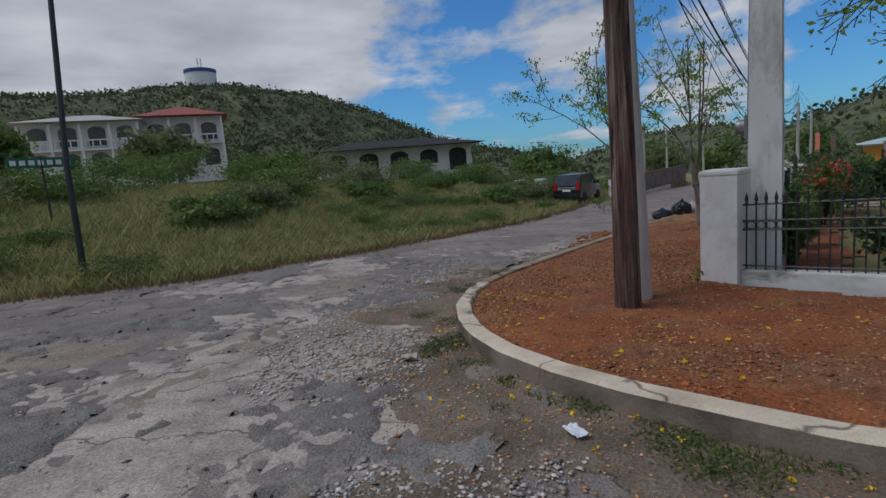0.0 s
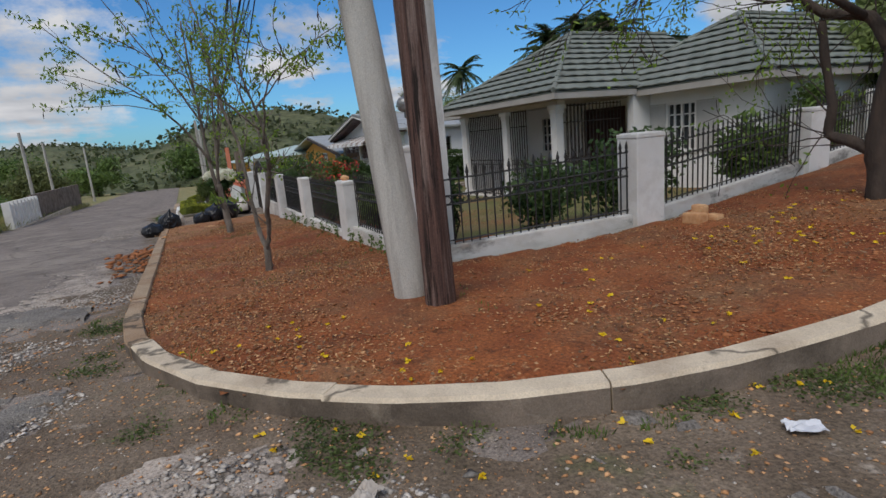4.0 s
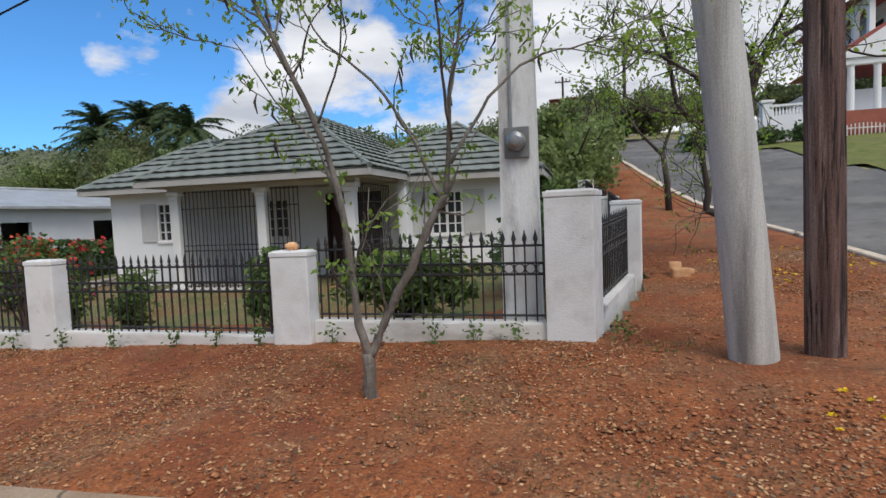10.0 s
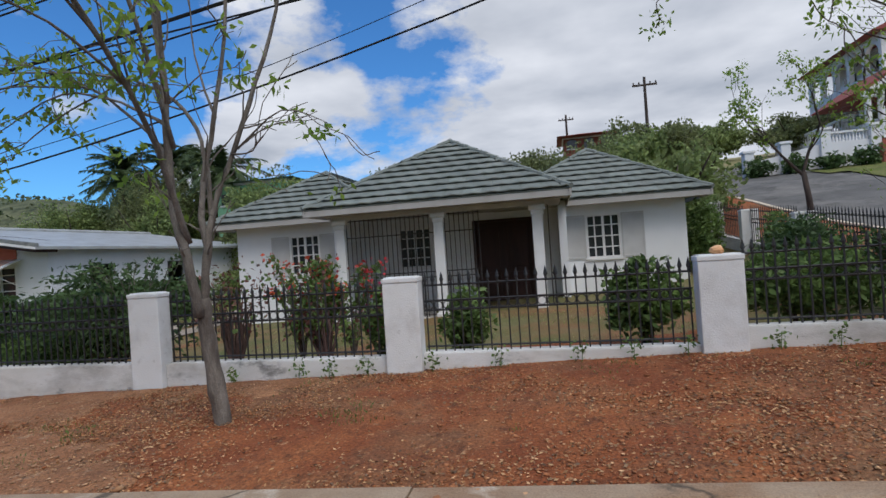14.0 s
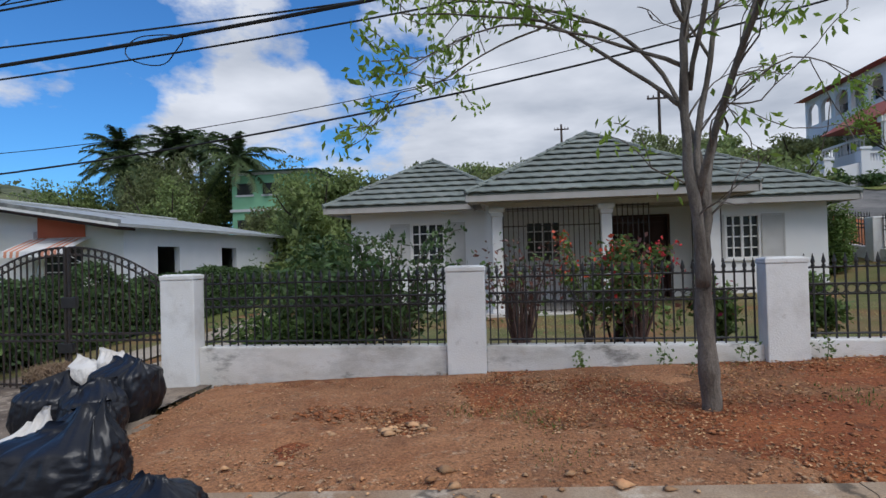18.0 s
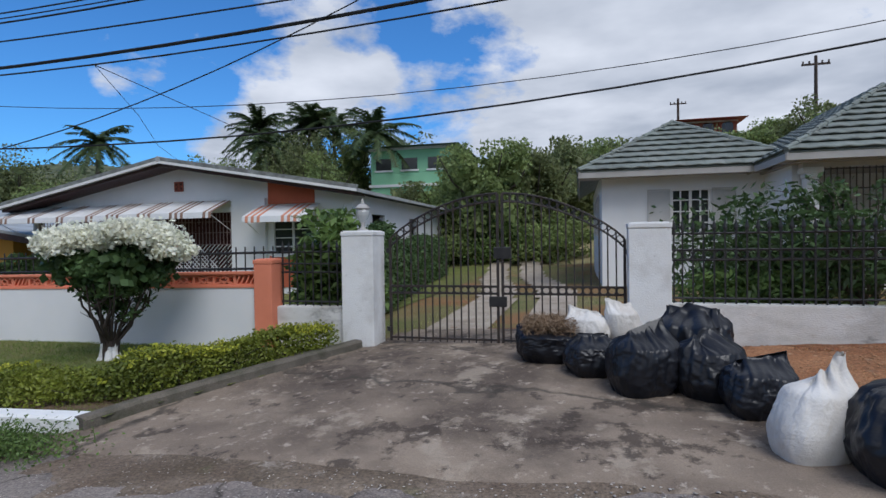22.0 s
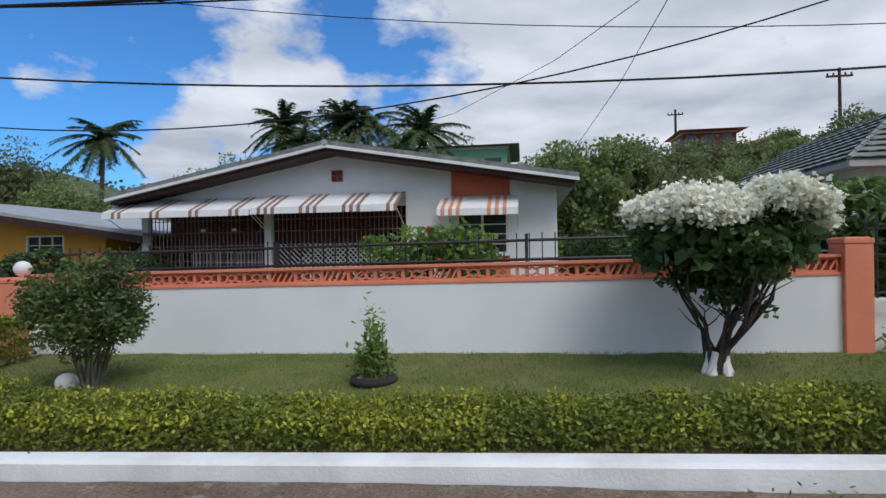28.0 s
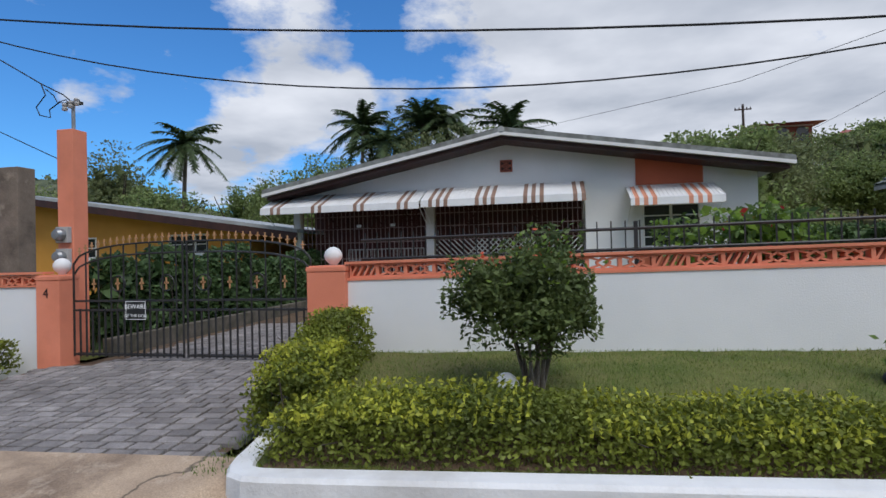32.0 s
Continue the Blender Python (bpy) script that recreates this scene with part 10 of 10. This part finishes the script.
# leafy weeds growing at the end of the white kerb
lr = np.random.default_rng(15)
br2 = thing("weed_clump", (-26.8, -4.6, float(land_z(-26.8, -4.6))), "tangled dark green weeds spilling over the kerb end", "weeds")
for k in range(16):
    x = -26.7 + lr.normal(0, 0.35)
    y = -4.58 + lr.normal(0, 0.12)
    z = float(land_z(x, y)) + 0.01
    dx, dy = lr.normal(0, 0.16), lr.normal(-0.02, 0.08)
    part("stem", tubem([(x, y, z), (x + dx * 0.5, y + dy * 0.5, z + lr.uniform(0.06, 0.16)), (x + dx, y + dy, z + lr.uniform(0.08, 0.26))], [0.005, 0.004, 0.002], 4), "leaf_weed", br2)
c = np.array([-26.65, -4.60, float(land_z(-26.6, -4.6)) + 0.07]) + lr.normal(0, 1, (5200, 3)) * [0.36, 0.15, 0.055]
c = np.concatenate([c, np.array([-27.7, -4.50, float(land_z(-27.7, -4.5)) + 0.03]) + lr.normal(0, 1, (1600, 3)) * [0.5, 0.08, 0.025]])
leaves("foliage", c[c[:, 2] > float(land_z(-27.4, -4.75)) + 0.005], 0.034, 0.017, "leaf_mid", br2, seed=16)


# grass and weeds
def grass(name, pts, h, w, material, label, seed):
    r = np.random.default_rng(seed)
    n = len(pts)
    a = r.uniform(0, 6.28, n)
    s = np.stack([np.cos(a), np.sin(a), 0 * a], -1)
    hh = (h * r.uniform(0.5, 1.3, n))[:, None]
    lean = np.stack([r.normal(0, 0.35, n), r.normal(0, 0.35, n), 0 * a], -1) * hh
    up = np.array([0, 0, 1.0])
    V = np.stack([pts - s * w, pts + s * w, pts + lean * 0.45 + up * hh * 0.6 + s * w * 0.6, pts + lean + up * hh * 0.95], 1).reshape(-1, 3)
    ob = array_mesh(name, V, np.arange(4 * n).reshape(n, 4), material)
    tagged(ob, label, "grass", "", "stuff")


wr = np.random.default_rng(91)
for k in range(34):
    x = wr.uniform(-26, 2)
    y = float(road_edge(x)) - wr.uniform(0.9, 8.0)
    bush((x, y, float(land_z(x, y)) - 0.03), wr.uniform(0.5, 1.1), wr.uniform(0.5, 1.0), wr.uniform(0.2, 0.4), 2200, 300 + k, ("leaf_weed", "leaf_roadside", "leaf_mid")[k % 3], "low tangled weed bush in the roadside grass", leaf=(0.075, 0.03), stems=3, lift=0.02, name="weed_bush", group="roadside weeds")
OFF = lambda x, y: y < road_edge(x) - 0.05
g = field(130000, 20, -26, 8, -24, -9.6, OFF, lambda x, y: land_z(x, y) - 0.06)
grass("roadside_grass", g, 0.30, 0.006, "grass", "tall unkempt roadside grass with dry stalks", 20)
g = field(120000, 21, -60, 12, -45, -10, OFF, lambda x, y: land_z(x, y) - 0.06)
grass("rough_grass", g, 0.38, 0.009, "grass", "rough tall grass on the empty lot", 21)
g = field(26000, 22, -30, 4, -12.4, -9.2, lambda x, y: np.abs(y - road_edge(x) + 0.35) < 0.75, lambda x, y: land_z(x, y) - 0.03)
grass("verge_straw", g, 0.16, 0.006, "leaf_dry", "dry straw along the road edge", 22)
W = lambda x, y: (n2(x, y, 1.1, 7.0) + 0.35 * n2(x, y, 3.5, 2.0) > 0.10) & ~in_bed(x, y)
g = field(110000, 23, -9.0, -2.0, -6.0, 1.0, lambda x, y: W(x, y) & (kerb_dist(x, y) < 0.35 + 0.5 * n2(x, y, 1.7, 44.0)) & (kerb_dist(x, y) > 0.02), lambda x, y: road_h(x, y))
grass("kerb_weeds", g, 0.052, 0.006, "leaf_weed", "small weeds and grass tufts along the kerb", 23)
kp = field(60000, 64, -9.0, -2.0, -6.0, 1.0, lambda x, y: (kerb_dist(x, y) > 0.03) & (kerb_dist(x, y) < 0.55) & ~in_bed(x, y) & (n2(x, y, 1.4, 71.0) + 0.5 * n2(x, y, 4.0, 12.0) > 0.10), lambda x, y: road_h(x, y) + 0.012)
kr = np.random.default_rng(65)
kp = kp[kr.integers(0, len(kp), 5200)] + np.abs(kr.normal(0, 1, (5200, 3))) * [0, 0, 0.016] + kr.normal(0, 1, (5200, 3)) * [0.05, 0.05, 0]
leaves("kerb_creeper", kp, 0.028, 0.014, "leaf_olive", None, seed=66, spread_up=0.4)
tagged(bpy.data.objects["kerb_creeper"], "low dark creeping weeds in the dirt along the kerb", "weeds", "", "stuff")
DRT = lambda x, y: (kerb_dist(x, y) > 0.03) & (kerb_dist(x, y) < 1.5) & ~in_bed(x, y)
p = field(26000, 61, -10.0, -2.0, -6.4, 1.0, DRT, lambda x, y: road_h(x, y) + 0.012)
stones("kerb_gravel", p[:8200], 0.003, 0.022, "pebble", "pale gravel and grit in the dirt along the kerb", 62)
leaves("kerb_litter", p[8200:11500] + [0, 0, 0.012], 0.035, 0.016, "leaf_dry", None, seed=63, spread_up=0.25)
tagged(bpy.data.objects["kerb_litter"], "dry leaves and twigs in the dirt along the kerb", "leaves", "", "stuff")
g = field(16000, 24, -20, -3.5, -4.3, -1.3, lambda x, y: in_bed(x, y) & (n2(x, y, 1.2, 31.0) + 0.4 * n2(x, y, 4.0, 3.0) > 0.40), bed_h)
grass("verge_tufts", g, 0.04, 0.0045, "leaf_weed", "sparse green tufts on the red verge", 24)
g = field(42000, 25, -36.3, -25.2, -4.1, -1.1, lambda x, y: (x < slab_left(y) - 0.1) & (x > -36.2), lambda x, y: lawn_h(x, y) + 0.005)
grass("lawn_grass", g, 0.03, 0.0035, "lawn_blade", "short mown lawn grass", 25)
g = field(9000, 26, -25, -9, -0.9, 4.5, lambda x, y: (n2(x, y, 0.5, 3.0) > -0.05), lambda x, y: np.maximum(land_z(x, y) + 0.10, -0.86))
grass("yard_grass", g, 0.05, 0.005, "grass", "patchy grass in the front yard", 26)

# thicket on the empty lot and along the far side
TH = [(-10, -17, 1.3, 0.9), (-13, -18.5, 1.6, 1.1), (-16, -21, 2.0, 1.3), (-20, -19, 1.5, 0.9), (-23, -22, 2.2, 1.5), (-27, -20, 1.6, 1.1), (-19, -26, 2.4, 1.8), (-25, -28, 2.6, 1.9),
      (-31, -25, 2.2, 1.6), (-8, -24, 2.2, 1.3), (-4, -22, 2.0, 1.2), (-12, -28, 2.5, 1.8), (-3, -28, 2.4, 1.6), (-6, -33, 2.8, 2.0), (-18, -35, 3.0, 2.4), (-28, -38, 3.0, 2.2), (2, -26, 2.2, 1.3),
      (-34, -16, 1.8, 1.3), (-37, -18, 2.0, 1.5), (-30, -15.5, 1.6, 1.1), (-41, -16.5, 2.0, 1.5), (-26, -15.0, 1.5, 0.9), (-46, -18, 2.4, 1.8), (-52, -17, 2.4, 1.8), (-35, -22, 2.2, 1.7), (-42, -23, 2.6, 2.0)]
for k, (x, y, w, h) in enumerate(TH):
    z = float(land_z(x, y)) - 0.05
    bush((x, y, z), w, w * 0.9, h * 0.55, 4200, 400 + k, ("leaf_mid", "leaf_wood", "leaf_mid")[k % 3], "wild green bush on the empty lot", leaf=(0.15, 0.085), lift=0.0, stems=3, name="wild_bush", clumps=28, group="wild bushes")
for k, (x, y, h, w) in enumerate(((-24.5, -31, 2.2, 4.0), (-21, -41, 5.5, 6.0), (-47, -31, 5.0, 6.0), (-52, -25, 4.5, 5.0), (-2, -47, 5.5, 7.0), (-12, -46, 5.0, 6.5), (4, -38, 5.5, 6.0), (-45, -50, 6, 8), (-57, -42, 6, 8), (-64, -30, 6, 8), (-70, -18, 5, 7), (-80, -22, 6, 9), (-95, -15, 6, 9), (-90, 6, 6, 8), (-105, -2, 7, 10))):
    far_tree(x, y, h, w, 500 + k, ("leaf_mid", "leaf_wood", "leaf_mid")[k % 3], n=3500, lf=0.34)


# ---- grey pavers of the drive, laid in courses ----
def paver_mesh(w, d):
    bm = boxm(-w / 2, w / 2, -d / 2, d / 2, -0.05, 0.0, bevel=0.008)
    me = bpy.data.meshes.new("paver")
    bm.to_mesh(me)
    bm.free()
    me.materials.append(M["paver"])
    return me


pv = thing("paving", (-38.2, -2.7, -1.2), "grey concrete pavers laid in staggered courses", "paving", "", "structure")
PM = [paver_mesh(0.212, 0.108), paver_mesh(0.102, 0.108)]
po = origin(pv)
rows = np.arange(-3.72, 2.6, 0.125)
for j, y in enumerate(rows):
    x = -40.35 + (0.12 if j % 2 else 0.0)
    while x < -36.15:
        big = rng.random() < 0.72
        w = 0.24 if big else 0.12
        if x + w < -36.12 and (y < -1.3 or x > -39.75) and (y < 0.4 or x < -36.9):
            b = new("paver", PM[0] if big else PM[1])
            b.parent = pv
            cx = x + w / 2
            b.location = Vector((cx, y, float(paver_h(cx, y)) + rng.normal(0, 0.002))) - po
            sl = (float(paver_h(cx, y + 0.1)) - float(paver_h(cx, y - 0.1))) / 0.2
            b.rotation_euler = (math.atan(sl), -math.atan(0.037), rng.normal(0, 0.012))
        x += w
